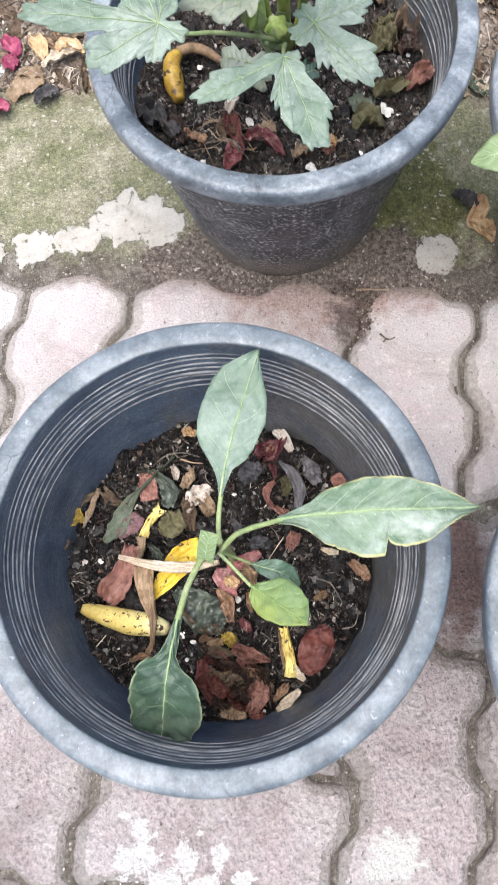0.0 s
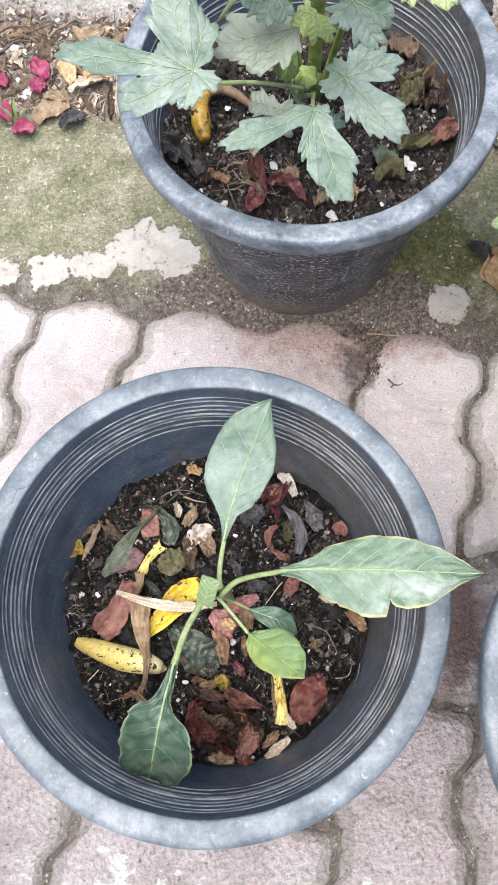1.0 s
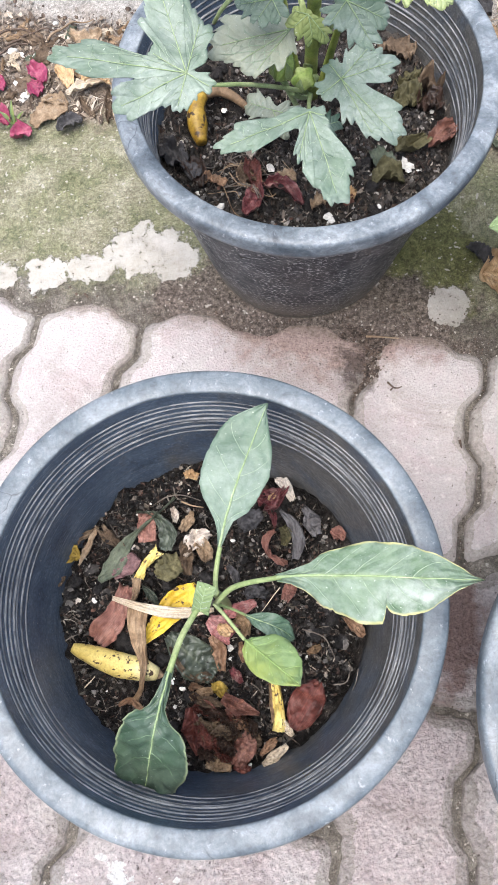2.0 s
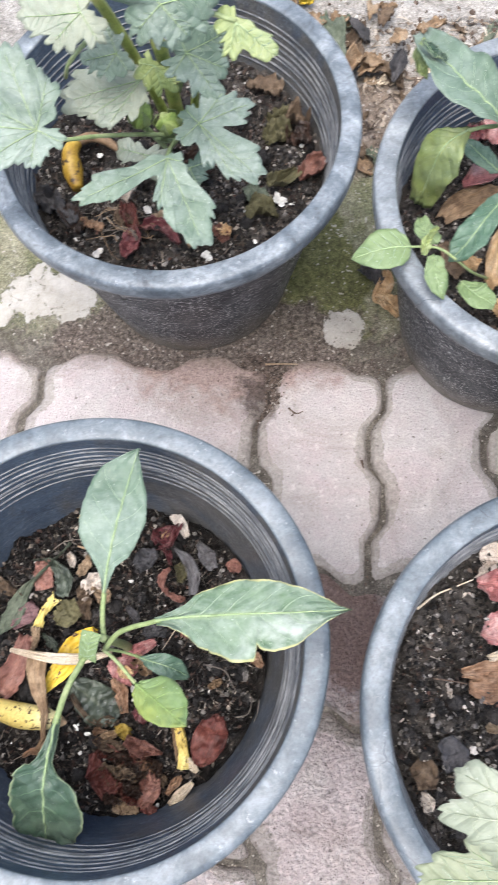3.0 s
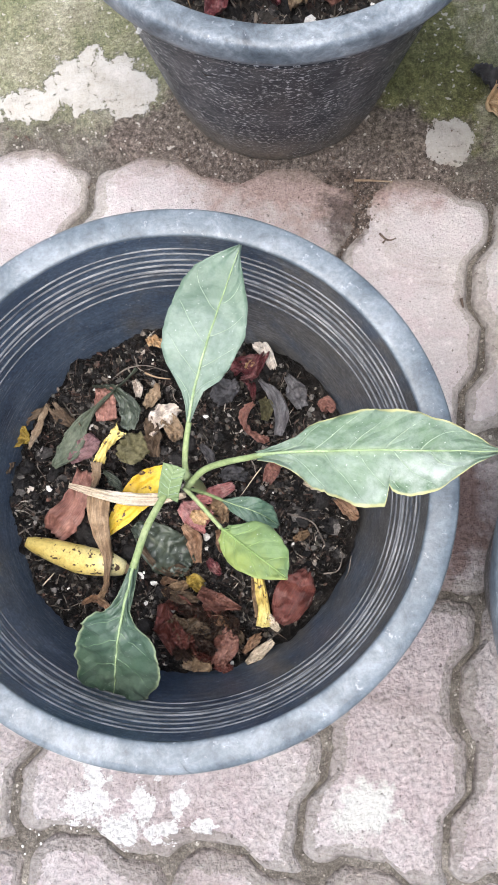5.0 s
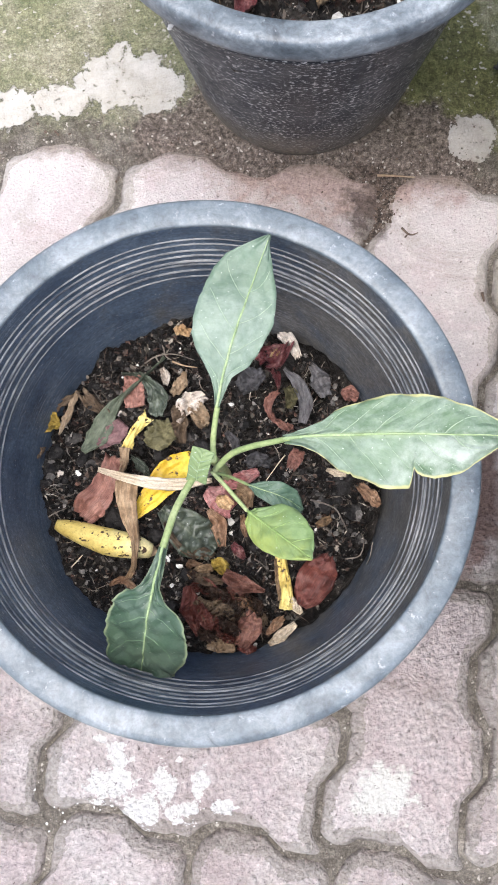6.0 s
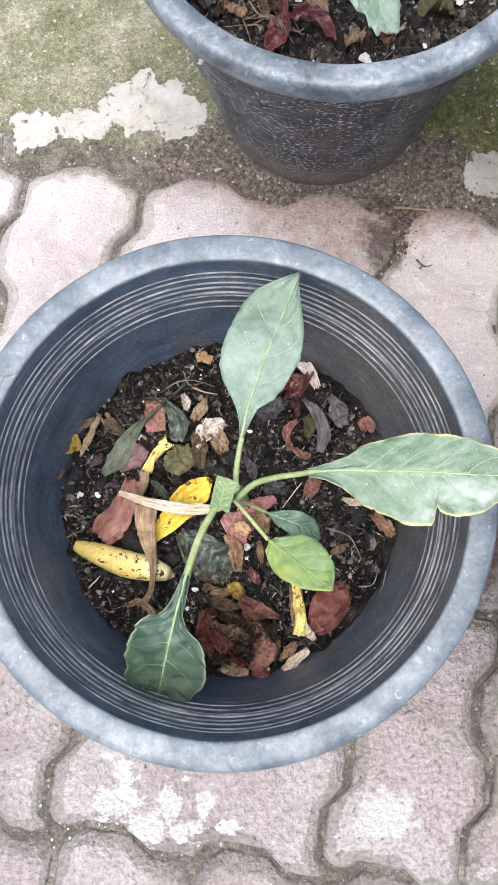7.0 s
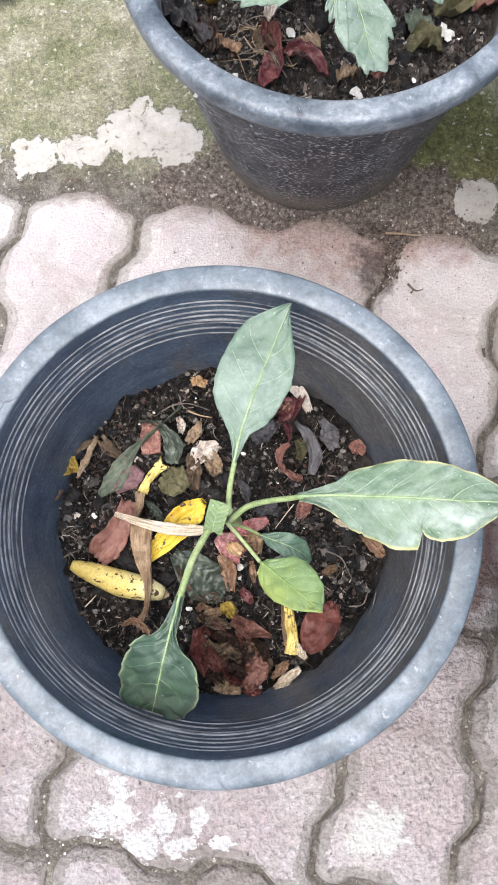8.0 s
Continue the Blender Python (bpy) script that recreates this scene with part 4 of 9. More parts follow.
def lobed_mesh(center, tips, serrate=0.13, ripple=0.002, cup=0.0, seed=0.0, thick=0.0005, neck=0.35):
    """A palmate blade round its stalk: one lobe to each tip (x, y, z, half-width), toothed and uneven. Also gives the lobes' midlines."""
    c = Vector(center)
    ways = [Vector(t[:3]) - c for t in tips]
    normal = Vector((0, 0, 0))
    for a, b in zip(ways, ways[1:]):
        k = a.cross(b)
        normal += k if k.z > 0 else -k
    normal = (normal.normalized() + Vector((0, 0, 0.6))).normalized() if normal.length > 1e-9 else Vector((0, 0, 1))
    ex = (ways[0] - normal * ways[0].dot(normal)).normalized()
    ey = normal.cross(ex)
    lobes = []
    for w, t in zip(ways, tips):
        x, y, h = w.dot(ex), w.dot(ey), w.dot(normal)
        lobes.append((math.atan2(y, x), math.hypot(x, y), t[3], h))

    def reach(a):
        best = 0.0
        for angle, length, half, _ in lobes:
            d = (a - angle + math.pi) % (2 * math.pi) - math.pi
            if abs(d) > 1.5:
                continue
            r = 0.0
            for i in range(1, 41):
                r1 = length * i / 40 / max(math.cos(d), 0.08)
                l, across = r1 * math.cos(d) / length, abs(r1 * math.sin(d))
                if l > 1:
                    break
                wide = half * (neck + (1 - neck) * math.sin(min(1.0, l / 0.62) * math.pi / 2) ** 1.3) if l < 0.62 else half * max(0.0, 1 - ((l - 0.62) / 0.38) ** 2.2) ** 0.6
                if across > wide * (1 + 0.26 * math.sin(l * 13 + angle * 5)):
                    break
                r = r1
            best = max(best, r)
        return best

    def height(a, f):
        total, weight = 0.0, 0.0
        for angle, length, half, h in lobes:
            d = abs((a - angle + math.pi) % (2 * math.pi) - math.pi)
            k = math.exp(-(d / 0.5) ** 2) + 1e-6
            total, weight = total + k * h, weight + k
        return total / weight * f * f

    seg, rings, core = 320, 9, min(l[2] for l in lobes) * 0.45
    top, uvs = [c.copy()], [(0.0, 0.5)]
    outline = []
    for j in range(seg):
        a = 2 * math.pi * j / seg
        r = max(reach(a), core)
        outline.append(r)
    outline = [(outline[j - 1] + 2 * outline[j] + outline[(j + 1) % seg]) / 4 for j in range(seg)]
    outline = [(outline[j - 1] + 2 * outline[j] + outline[(j + 1) % seg]) / 4 for j in range(seg)]
    full = max(outline)
    # rounded teeth, evenly spaced along the margin
    walked, teeth = 0.0, []
    for j in range(seg):
        a0, a1, r0, r1 = 2 * math.pi * j / seg, 2 * math.pi * (j + 1) / seg, outline[j], outline[(j + 1) % seg]
        teeth.append(abs(math.sin(math.pi * walked / 0.0105 + 2.6 * noise.noise((walked * 55, seed, 2)))) - 0.62)
        walked += math.hypot(r0 * math.cos(a0) - r1 * math.cos(a1), r0 * math.sin(a0) - r1 * math.sin(a1))
    for i in range(1, rings + 1):
        f = i / rings
        for j in range(seg):
            a, r = 2 * math.pi * j / seg, outline[j]
            tooth = 1 + 0.5 * serrate * noise.noise((j * 0.2 + seed, seed, 1)) * f
            q = r * f * tooth + serrate * 0.036 * teeth[j] * f ** 3 * min(1.0, r / (0.5 * full))
            near = min(lobes, key=lambda l: abs((a - l[0] + math.pi) % (2 * math.pi) - math.pi))
            d = (a - near[0] + math.pi) % (2 * math.pi) - math.pi
            h = height(a, q / full) + cup * abs(math.sin(d)) * q + ripple * f * noise.noise((q * 60 * math.cos(a) + seed, q * 60 * math.sin(a), seed))
            top.append(c + ex * (q * math.cos(a)) + ey * (q * math.sin(a)) + normal * h)
            uvs.append((min(1.0, q / full), 0.5 + 0.5 * max(-1, min(1, math.sin(d) * q / near[2]))))
    k, faces = len(top), []
    low = [p - normal * thick for p in top]
    for j in range(seg):
        b = (j + 1) % seg
        faces += [(0, 1 + j, 1 + b), (k, k + 1 + b, k + 1 + j)]
        for i in range(rings - 1):
            p, q = 1 + i * seg, 1 + (i + 1) * seg
            faces += [(p + j, q + j, q + b, p + b), (k + p + j, k + p + b, k + q + b, k + q + j)]
        p = 1 + (rings - 1) * seg
        faces.append((p + j, k + p + j, k + p + b, p + b))
    lines, sides = [], []
    for angle, length, half, h in lobes:
        j = int(round((angle % (2 * math.pi)) / (2 * math.pi) * seg)) % seg
        lines.append([top[0] + normal * 0.0004] + [top[1 + i * seg + j] + normal * 0.0004 for i in range(rings - 1)])
        turn = min(0.42, math.atan2(half, 0.55 * length)) / (2 * math.pi) * seg

        def on_blade(ring, col):
            i, k = min(int(ring), rings - 2), math.floor(col)
            fr, fc = ring - i, col - k
            at = [top[1 + r * seg + c % seg] for r in (i, i + 1) for c in (k, k + 1)]
            return (at[0] * (1 - fc) + at[1] * fc) * (1 - fr) + (at[2] * (1 - fc) + at[3] * fc) * fr + normal * 0.0002

        if length > 0.022:
            for ring in (1.2, 3.0, 4.8):
                for way in (-1, 1):
                    sides.append([on_blade(ring + 2.2 * f, j + way * turn * 0.75 * f * (1.25 - 0.09 * ring)) for f in (0, 0.25, 0.5, 0.75, 1.0)])
    return with_uv(from_arrays(top + low, faces), uvs + uvs), lines, sides


def lobed_leaf(plant, center, tips, material, vein, label="", **more):
    data, lines, sides = lobed_mesh(center, tips, **more)
    blade = part("leaf", data, material, plant, label)
    for line in lines:
        n = len(line)
        part("vein", tube(line, [0.00042 * (1 - 0.6 * i / n) for i in range(n)], 5), FAINT if material is PALE else vein, blade)
    for line in sides:
        part("vein", tube(line, [0.00026, 0.00024, 0.00021, 0.00017, 0.00012], 4), FAINT if material is PALE else SIDE, blade)
    return blade


def stalk(plant, name, ctrl, radii, material, label="", count=12):
    pts = curve_points(ctrl, count)
    r = [float(np.interp(i / (count - 1), np.linspace(0, 1, len(radii)), radii)) for i in range(count)]
    return part(name, tube(pts, r, 8), material, plant, label)


def scrap(k, name, material, label, category, line, halves, lift=0.005, curl=0.3, ripple=0.003, jag=0.25, seed=1.0, thick=0.0007, twist=0.0, n=24):
    """A dry leaf, skin or husk lying on the soil of a pot (or, with k None, on the ground)."""
    if k is None:
        rest = lambda x, y: max(ground_height(x, y), 0.0 if x * AWAY.x + y * AWAY.y < 0.51 else -1)
    else:
        rest = lambda x, y: bed_height(k, x - BEDS[k][0], y - BEDS[k][1])
    ctrl = [(x, y, rest(x, y) + lift) for x, y in line]
    rows = [(i / (len(halves) - 1), h) for i, h in enumerate(halves)]
    data, _ = blade_mesh(ctrl, rows, rows, thick, 0.55 * math.sin(seed * 2.7) if curl > 0.25 else 0.0, curl * 1.3, ripple * 2.2, jag * 0.32, seed, n, 7, (0, 0, 1), rest, twist, 0.0030)
    return tagged(part(name, data, material), label, category)


def peel(k, name, material, label, category, line, radii, lift, seed=1.0):
    """A plump curved piece of fruit skin on the soil."""
    rest = lambda x, y: bed_height(k, x - BEDS[k][0], y - BEDS[k][1])
    pts = curve_points([(x, y, rest(x, y) + lift) for x, y in line], 18)
    r = [float(np.interp(i / 17, np.linspace(0, 1, len(radii)), radii)) for i in range(18)]
    bm = tube(pts, r, 14)
    for v in bm.verts:
        v.co += Vector((0, 0, 0.0008 * noise.noise(v.co * 130)))
    return tagged(part(name, bm, material), label, category)


def chip(x, y, z, size, material, name, label, category, seed):
    """A small hard fragment with broken facets."""
    r = random.Random(seed)
    places = [(r.uniform(-0.5, 0.5) * size, r.uniform(-0.5, 0.5) * size, 0.0) for _ in range(4)]
    ob = tagged(part(name, lumps_mesh(places, [size * r.uniform(0.45, 0.8) for _ in range(4)], seed, 0.32), material), label, category)
    ob.location = (x, y, z + size * 0.3)
    return ob


DIM = plain_material("dull_side_vein", (0.09, 0.15, 0.085), (0.125, 0.19, 0.115), (0.17, 0.23, 0.145), 80, 0.5)
LEAFY = plain_material("green_side_vein", (0.19, 0.28, 0.085), (0.23, 0.33, 0.11), (0.28, 0.37, 0.14), 80, 0.5)
AMBER = plain_material("curled_amber_leaf", (0.28, 0.165, 0.08), (0.50, 0.335, 0.18), (0.64, 0.50, 0.33), 60, 0.6, streak=0.6)
FAINT = plain_material("whitish_vein", (0.28, 0.32, 0.21), (0.34, 0.375, 0.27), (0.40, 0.43, 0.33), 80, 0.5)
SIDE = plain_material("faint_side_vein", (0.20, 0.275, 0.18), (0.26, 0.335, 0.235), (0.32, 0.39, 0.29), 80, 0.5)
VEIN = plain_material("pale_leaf_vein", (0.20, 0.28, 0.13), (0.275, 0.36, 0.185), (0.36, 0.44, 0.26), 80, 0.5)
STALK = plain_material("green_stalk", (0.16, 0.215, 0.085), (0.25, 0.315, 0.135), (0.36, 0.41, 0.21), 60, 0.45)
STEM = plain_material("ridged_olive_stem", (0.17, 0.22, 0.05), (0.31, 0.36, 0.09), (0.46, 0.44, 0.13), 50, 0.5)
GREEN = leaf_material("dusty_green_leaf", (0.066, 0.112, 0.074), (0.092, 0.146, 0.096), (0.122, 0.182, 0.120), (0.22, 0.30, 0.19), dust=0.42, film=(0.37, 0.43, 0.385), quilting=0.3)
EDGED = leaf_material("yellow_edged_leaf", (0.050, 0.100, 0.050), (0.085, 0.145, 0.075), (0.125, 0.195, 0.105), (0.30, 0.38, 0.20), edge=(0.44, 0.42, 0.19), dust=0.42, bloom=(0.70, 0.78), quilting=0.9, rough=0.6)
DARK = leaf_material("dark_green_leaf", (0.012, 0.032, 0.018), (0.027, 0.060, 0.033), (0.062, 0.106, 0.062), (0.24, 0.32, 0.18), edge=(0.24, 0.29, 0.17), dust=0.16, quilting=0.9, rough=0.42)
FRESH = leaf_material("fresh_green_leaf", (0.098, 0.160, 0.056), (0.134, 0.206, 0.072), (0.178, 0.254, 0.096), (0.24, 0.33, 0.12), dust=0.12, ribs=6, blush=(0.32, 0.36, 0.06))
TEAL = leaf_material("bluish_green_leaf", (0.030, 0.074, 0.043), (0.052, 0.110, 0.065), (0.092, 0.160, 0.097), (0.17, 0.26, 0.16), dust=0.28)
LOBED = leaf_material("greyish_lobed_leaf", (0.050, 0.092, 0.060), (0.098, 0.152, 0.100), (0.165, 0.225, 0.153), (0.31, 0.39, 0.27), dust=0.55, ribs=6, film=(0.40, 0.45, 0.41))
GREYED = leaf_material("faded_grey_leaf", (0.15, 0.17, 0.115), (0.215, 0.235, 0.165), (0.28, 0.295, 0.205), (0.36, 0.38, 0.28), dust=0.35, ribs=6)
LIME_LEAF = leaf_material("yellowing_leaf", (0.125, 0.175, 0.048), (0.205, 0.258, 0.078), (0.295, 0.322, 0.11), (0.35, 0.39, 0.17), dust=0.2, ribs=6)
# the sky's reflection on these leaves is put into their pale base colour
PALE = leaf_material("sky_sheen_leaf", (0.165, 0.195, 0.125), (0.25, 0.28, 0.205), (0.34, 0.36, 0.285), (0.27, 0.32, 0.22), dust=0.3, ribs=6, film=(0.36, 0.375, 0.32))
WAN = leaf_material("wan_yellow_green_leaf", (0.125, 0.152, 0.085), (0.178, 0.206, 0.118), (0.235, 0.258, 0.158), (0.30, 0.35, 0.21), dust=0.35, ribs=6, film=(0.36, 0.40, 0.30))
SOFT = leaf_material("pale_green_leaf", (0.110, 0.170, 0.066), (0.148, 0.212, 0.088), (0.190, 0.252, 0.115), (0.27, 0.34, 0.18), dust=0.2, ribs=6, film=(0.34, 0.40, 0.27))
OLIVE = leaf_material("drooping_olive_leaf", (0.10, 0.142, 0.042), (0.175, 0.220, 0.066), (0.27, 0.30, 0.095), (0.36, 0.40, 0.13), dust=0.16)
YELLOW = plain_material("bright_yellow_skin", (0.378, 0.234, 0.018), (0.594, 0.414, 0.032), (0.684, 0.522, 0.090), 40, 0.5, spots=(0.07, 0.04, 0.02), spot_scale=190)
OCHRE = plain_material("browning_yellow_skin", (0.16, 0.085, 0.012), (0.36, 0.225, 0.030), (0.50, 0.36, 0.085), 55, 0.45, spots=(0.05, 0.028, 0.014), spot_scale=120)
BANANA = plain_material("spotted_yellow_fruit_skin", (0.44, 0.315, 0.075), (0.60, 0.485, 0.160), (0.69, 0.625, 0.355), 28, 0.45, spots=(0.06, 0.035, 0.02), spot_scale=240)
MAUVE = plain_material("mauve_brown_skin", (0.09, 0.048, 0.052), (0.17, 0.095, 0.098), (0.27, 0.18, 0.18), 60, 0.6, streak=0.5)
ASH = plain_material("ash_grey_dead_leaf", (0.05, 0.048, 0.050), (0.105, 0.10, 0.104), (0.19, 0.185, 0.19), 60, 0.6, streak=0.5)
SHRED = plain_material("blackish_brown_shred", (0.010, 0.006, 0.005), (0.030, 0.017, 0.012), (0.080, 0.045, 0.032), 90, 0.4, 0.0013, streak=0.85)
ROTTEN = leaf_material("rotting_dark_leaf", (0.016, 0.022, 0.015), (0.036, 0.046, 0.030), (0.070, 0.086, 0.056), (0.14, 0.16, 0.11), dust=0.14, rough=0.36)
RED = plain_material("reddish_brown_skin", (0.050, 0.013, 0.010), (0.112, 0.032, 0.025), (0.195, 0.080, 0.062), 90, 0.42, 0.0013, streak=0.70)
EARTHY = plain_material("earthy_red_leaf", (0.070, 0.026, 0.019), (0.150, 0.066, 0.049), (0.255, 0.135, 0.105), 80, 0.5, 0.0013, streak=0.70)
PINK = plain_material("pinkish_brown_skin", (0.135, 0.056, 0.043), (0.232, 0.108, 0.084), (0.335, 0.188, 0.152), 80, 0.55, 0.0013, streak=0.70)
ONION = plain_material("crimson_onion_skin", (0.060, 0.016, 0.019), (0.130, 0.036, 0.040), (0.32, 0.18, 0.165), 110, 0.35, streak=0.75)
ROSE = plain_material("rose_onion_skin", (0.19, 0.050, 0.050), (0.31, 0.125, 0.12), (0.48, 0.33, 0.31), 45, 0.4, streak=0.75)
HUSK = plain_material("dry_brown_husk", (0.11, 0.068, 0.036), (0.225, 0.148, 0.086), (0.36, 0.262, 0.165), 60, 0.7, streak=0.75)
TAN = plain_material("dry_tan_leaf", (0.158, 0.104, 0.061), (0.266, 0.191, 0.122), (0.374, 0.295, 0.209), 70, 0.75, streak=0.35)
RUST = plain_material("crisp_rust_leaf", (0.125, 0.066, 0.038), (0.245, 0.145, 0.088), (0.37, 0.25, 0.165), 70, 0.6, streak=0.75)
STRAW = plain_material("bleached_straw", (0.370, 0.290, 0.202), (0.510, 0.431, 0.326), (0.616, 0.554, 0.458), 60, 0.7, streak=0.75)
PAPER = plain_material("pale_papery_skin", (0.357, 0.289, 0.238), (0.527, 0.468, 0.408), (0.646, 0.603, 0.552), 70, 0.6, streak=0.60)
WILT = plain_material("wilted_grey_green_leaf", (0.05, 0.065, 0.045), (0.095, 0.115, 0.08), (0.17, 0.19, 0.14), 60, 0.7, streak=0.35)
GLOOM = plain_material("dark_rotting_leaf", (0.022, 0.022, 0.024), (0.05, 0.048, 0.05), (0.10, 0.095, 0.10), 60, 0.65, streak=0.35)
MOULD = plain_material("olive_brown_leaf", (0.044, 0.040, 0.018), (0.088, 0.080, 0.038), (0.160, 0.144, 0.072), 60, 0.7, streak=0.35)
BROWN = plain_material("crumpled_brown_leaf", (0.05, 0.032, 0.02), (0.11, 0.075, 0.048), (0.19, 0.14, 0.095), 70, 0.75, streak=0.35)
GOLD = plain_material("ochre_leaf", (0.160, 0.104, 0.016), (0.288, 0.200, 0.036), (0.400, 0.304, 0.080), 60, 0.65, streak=0.60)
MAGENTA = plain_material("magenta_petal", (0.14, 0.014, 0.045), (0.25, 0.035, 0.085), (0.37, 0.11, 0.16), 60, 0.5)


def twig(k, line, radius, material, lift):
    if k is None:
        rest = lambda x, y: max(ground_height(x, y), 0.0)
    else:
        rest = lambda x, y: bed_height(k, x - BEDS[k][0], y - BEDS[k][1])
    pts = [(p.x, p.y, rest(p.x, p.y) + lift * 0.5) for p in curve_points([(x, y, 0) for x, y in line], 12)]
    return tagged(part("twig", tube(pts, [radius * (1 - 0.5 * i / 11) for i in range(12)], 6), material), "thin dry twig lying on the dirt", "twig")


def bud(plant, place, wide, tall, lean):
    """A ribbed green bud: one closed, five-sided turned body with sepals."""
    bm = bmesh.new()
    rows, seg = 12, 30
    rings = []
    for i in range(rows + 1):
        f = i / rows
        r = wide * math.sin(math.pi * (0.04 + 0.92 * f)) ** 0.75 * (1 - 0.25 * f)
        rings.append([bm.verts.new((r * (1 + 0.13 * math.cos(5 * a)) * math.cos(a), r * (1 + 0.13 * math.cos(5 * a)) * math.sin(a), tall * (f - 0.4) * 1.3))
                      for a in (2 * math.pi * k / seg for k in range(seg))])
    for a, b in zip(rings, rings[1:]):
        for k in range(seg):
            bm.faces.new((a[k], a[(k + 1) % seg], b[(k + 1) % seg], b[k]))
    bm.faces.new(rings[0][::-1]), bm.faces.new(rings[-1])
    bmesh.ops.transform(bm, matrix=pose(*place, 12, math.degrees(lean), 30), verts=bm.verts)
    body = part("bud", bm, BUD, plant, "plump pale green bud")
    for k in range(4):
        a = math.pi / 2 * k + lean
        p = Vector(place)
        d = Vector((math.cos(a), math.sin(a), 0))
        data, _ = blade_mesh([p - Vector((0, 0, tall * 0.45)), p + d * wide * 0.95 - Vector((0, 0, tall * 0.1)), p + d * wide * 1.02 + Vector((0, 0, tall * 0.35)), p + d * wide * 0.75 + Vector((0, 0, tall * 0.62))],
                             [(0, 0.002), (0.5, wide * 0.45), (1, 0.0004)], [(0, 0.002), (0.5, wide * 0.45), (1, 0.0004)], n=12, m=3, up=(d.x, d.y, 0.3), seed=k)
        part("sepal", data, LIME_LEAF, body)
    return body


BUD = plain_material("pale_green_bud", (0.20, 0.30, 0.06), (0.33, 0.42, 0.11), (0.48, 0.52, 0.22), 90, 0.5)


# ---- young pepper plant in the nearest pot ----
plant = tagged(new('pepper_plant'), 'young pepper plant with four broad dusty green leaves', 'plant')
plant.location = (0.006, 0.000, 0.105)
bpy.context.view_layer.update()
stalk(plant, "stem", [(0.006, 0.000, 0.104), (0.008, 0.001, 0.150), (0.006, 0.002, 0.190), (0.005, 0.003, 0.208)], [0.0036, 0.0030, 0.0028], STALK)
stalk(plant, 'petiole', [(0.0055, 0.0005, 0.2040), (0.0066, 0.0098, 0.2070), (0.0097, 0.0198, 0.2130), (0.0135, 0.0295, 0.2180)], [0.0019, 0.0016], STALK)
leaf(plant, [(0.0131, 0.0298, 0.2170), (0.0193, 0.0443, 0.2230), (0.0265, 0.0577, 0.2310), (0.0345, 0.0708, 0.2380), (0.0428, 0.0831, 0.2460), (0.0510, 0.0959, 0.2520), (0.0593, 0.1086, 0.2560)],
     [(0.000, 0.0013), (0.005, 0.0013), (0.086, 0.0031), (0.158, 0.0063), (0.226, 0.0124), (0.291, 0.0187), (0.358, 0.0235), (0.443, 0.0252), (0.530, 0.0254), (0.636, 0.0238), (0.730, 0.0222), (0.817, 0.0188), (0.894, 0.0117), (0.968, 0.0044), (0.998, 0.0006)],
     [(0.000, 0.0015), (0.008, 0.0015), (0.101, 0.0034), (0.187, 0.0054), (0.275, 0.0129), (0.361, 0.0163), (0.444, 0.0173), (0.561, 0.0187), (0.651, 0.0166), (0.742, 0.0127), (0.819, 0.0083), (0.896, 0.0038), (0.945, 0.0014), (0.994, 0.0003), (1.000, 0.0003)],
     GREEN, VEIN, 'upright dusty pepper leaf', fold=0.06, ripple=0.003, seed=1.0, jag=0.03, n=60, m=9, veins=4)
stalk(plant, 'petiole', [(0.0052, -0.0038, 0.2040), (0.0160, 0.0022, 0.2140), (0.0287, 0.0025, 0.2280), (0.0417, 0.0011, 0.2400), (0.0495, 0.0005, 0.2470)], [0.0020, 0.0015], STALK)
leaf(plant, [(0.0466, 0.0008, 0.2460), (0.0671, -0.0029, 0.2570), (0.0863, -0.0074, 0.2670), (0.1046, -0.0119, 0.2750), (0.1227, -0.0163, 0.2790), (0.1416, -0.0199, 0.2780), (0.1614, -0.0237, 0.2736)],
     [(0.000, 0.0026), (0.003, 0.0026), (0.088, 0.0045), (0.162, 0.0073), (0.210, 0.0124), (0.258, 0.0146), (0.331, 0.0175), (0.399, 0.0198), (0.470, 0.0199), (0.559, 0.0200), (0.652, 0.0183), (0.745, 0.0151), (0.814, 0.0115), (0.881, 0.0067), (0.939, 0.0028), (0.986, 0.0006), (1.000, 0.0003)],
     [(0.000, 0.0029), (0.003, 0.0029), (0.076, 0.0050), (0.141, 0.0090), (0.188, 0.0136), (0.231, 0.0185), (0.272, 0.0208), (0.279, 0.0200), (0.294, 0.0221), (0.372, 0.0247), (0.418, 0.0265), (0.476, 0.0273), (0.525, 0.0267), (0.529, 0.0243), (0.536, 0.0166), (0.549, 0.0193), (0.572, 0.0210), (0.614, 0.0216), (0.661, 0.0207), (0.733, 0.0177), (0.805, 0.0122), (0.880, 0.0063), (0.950, 0.0021), (0.986, 0.0005), (1.000, 0.0003)],
     EDGED, VEIN, 'pepper leaf with dusty white patches and yellow nibbled edge', fold=0.04, ripple=0.005, seed=4.0, jag=0.03, n=120, m=10, veins=5)
stalk(plant, 'petiole', [(0.0001, 0.0031, 0.2040), (-0.0080, -0.0079, 0.2130), (-0.0181, -0.0230, 0.2240), (-0.0242, -0.0362, 0.2310), (-0.0276, -0.0433, 0.2330)], [0.0022, 0.0020], STALK)
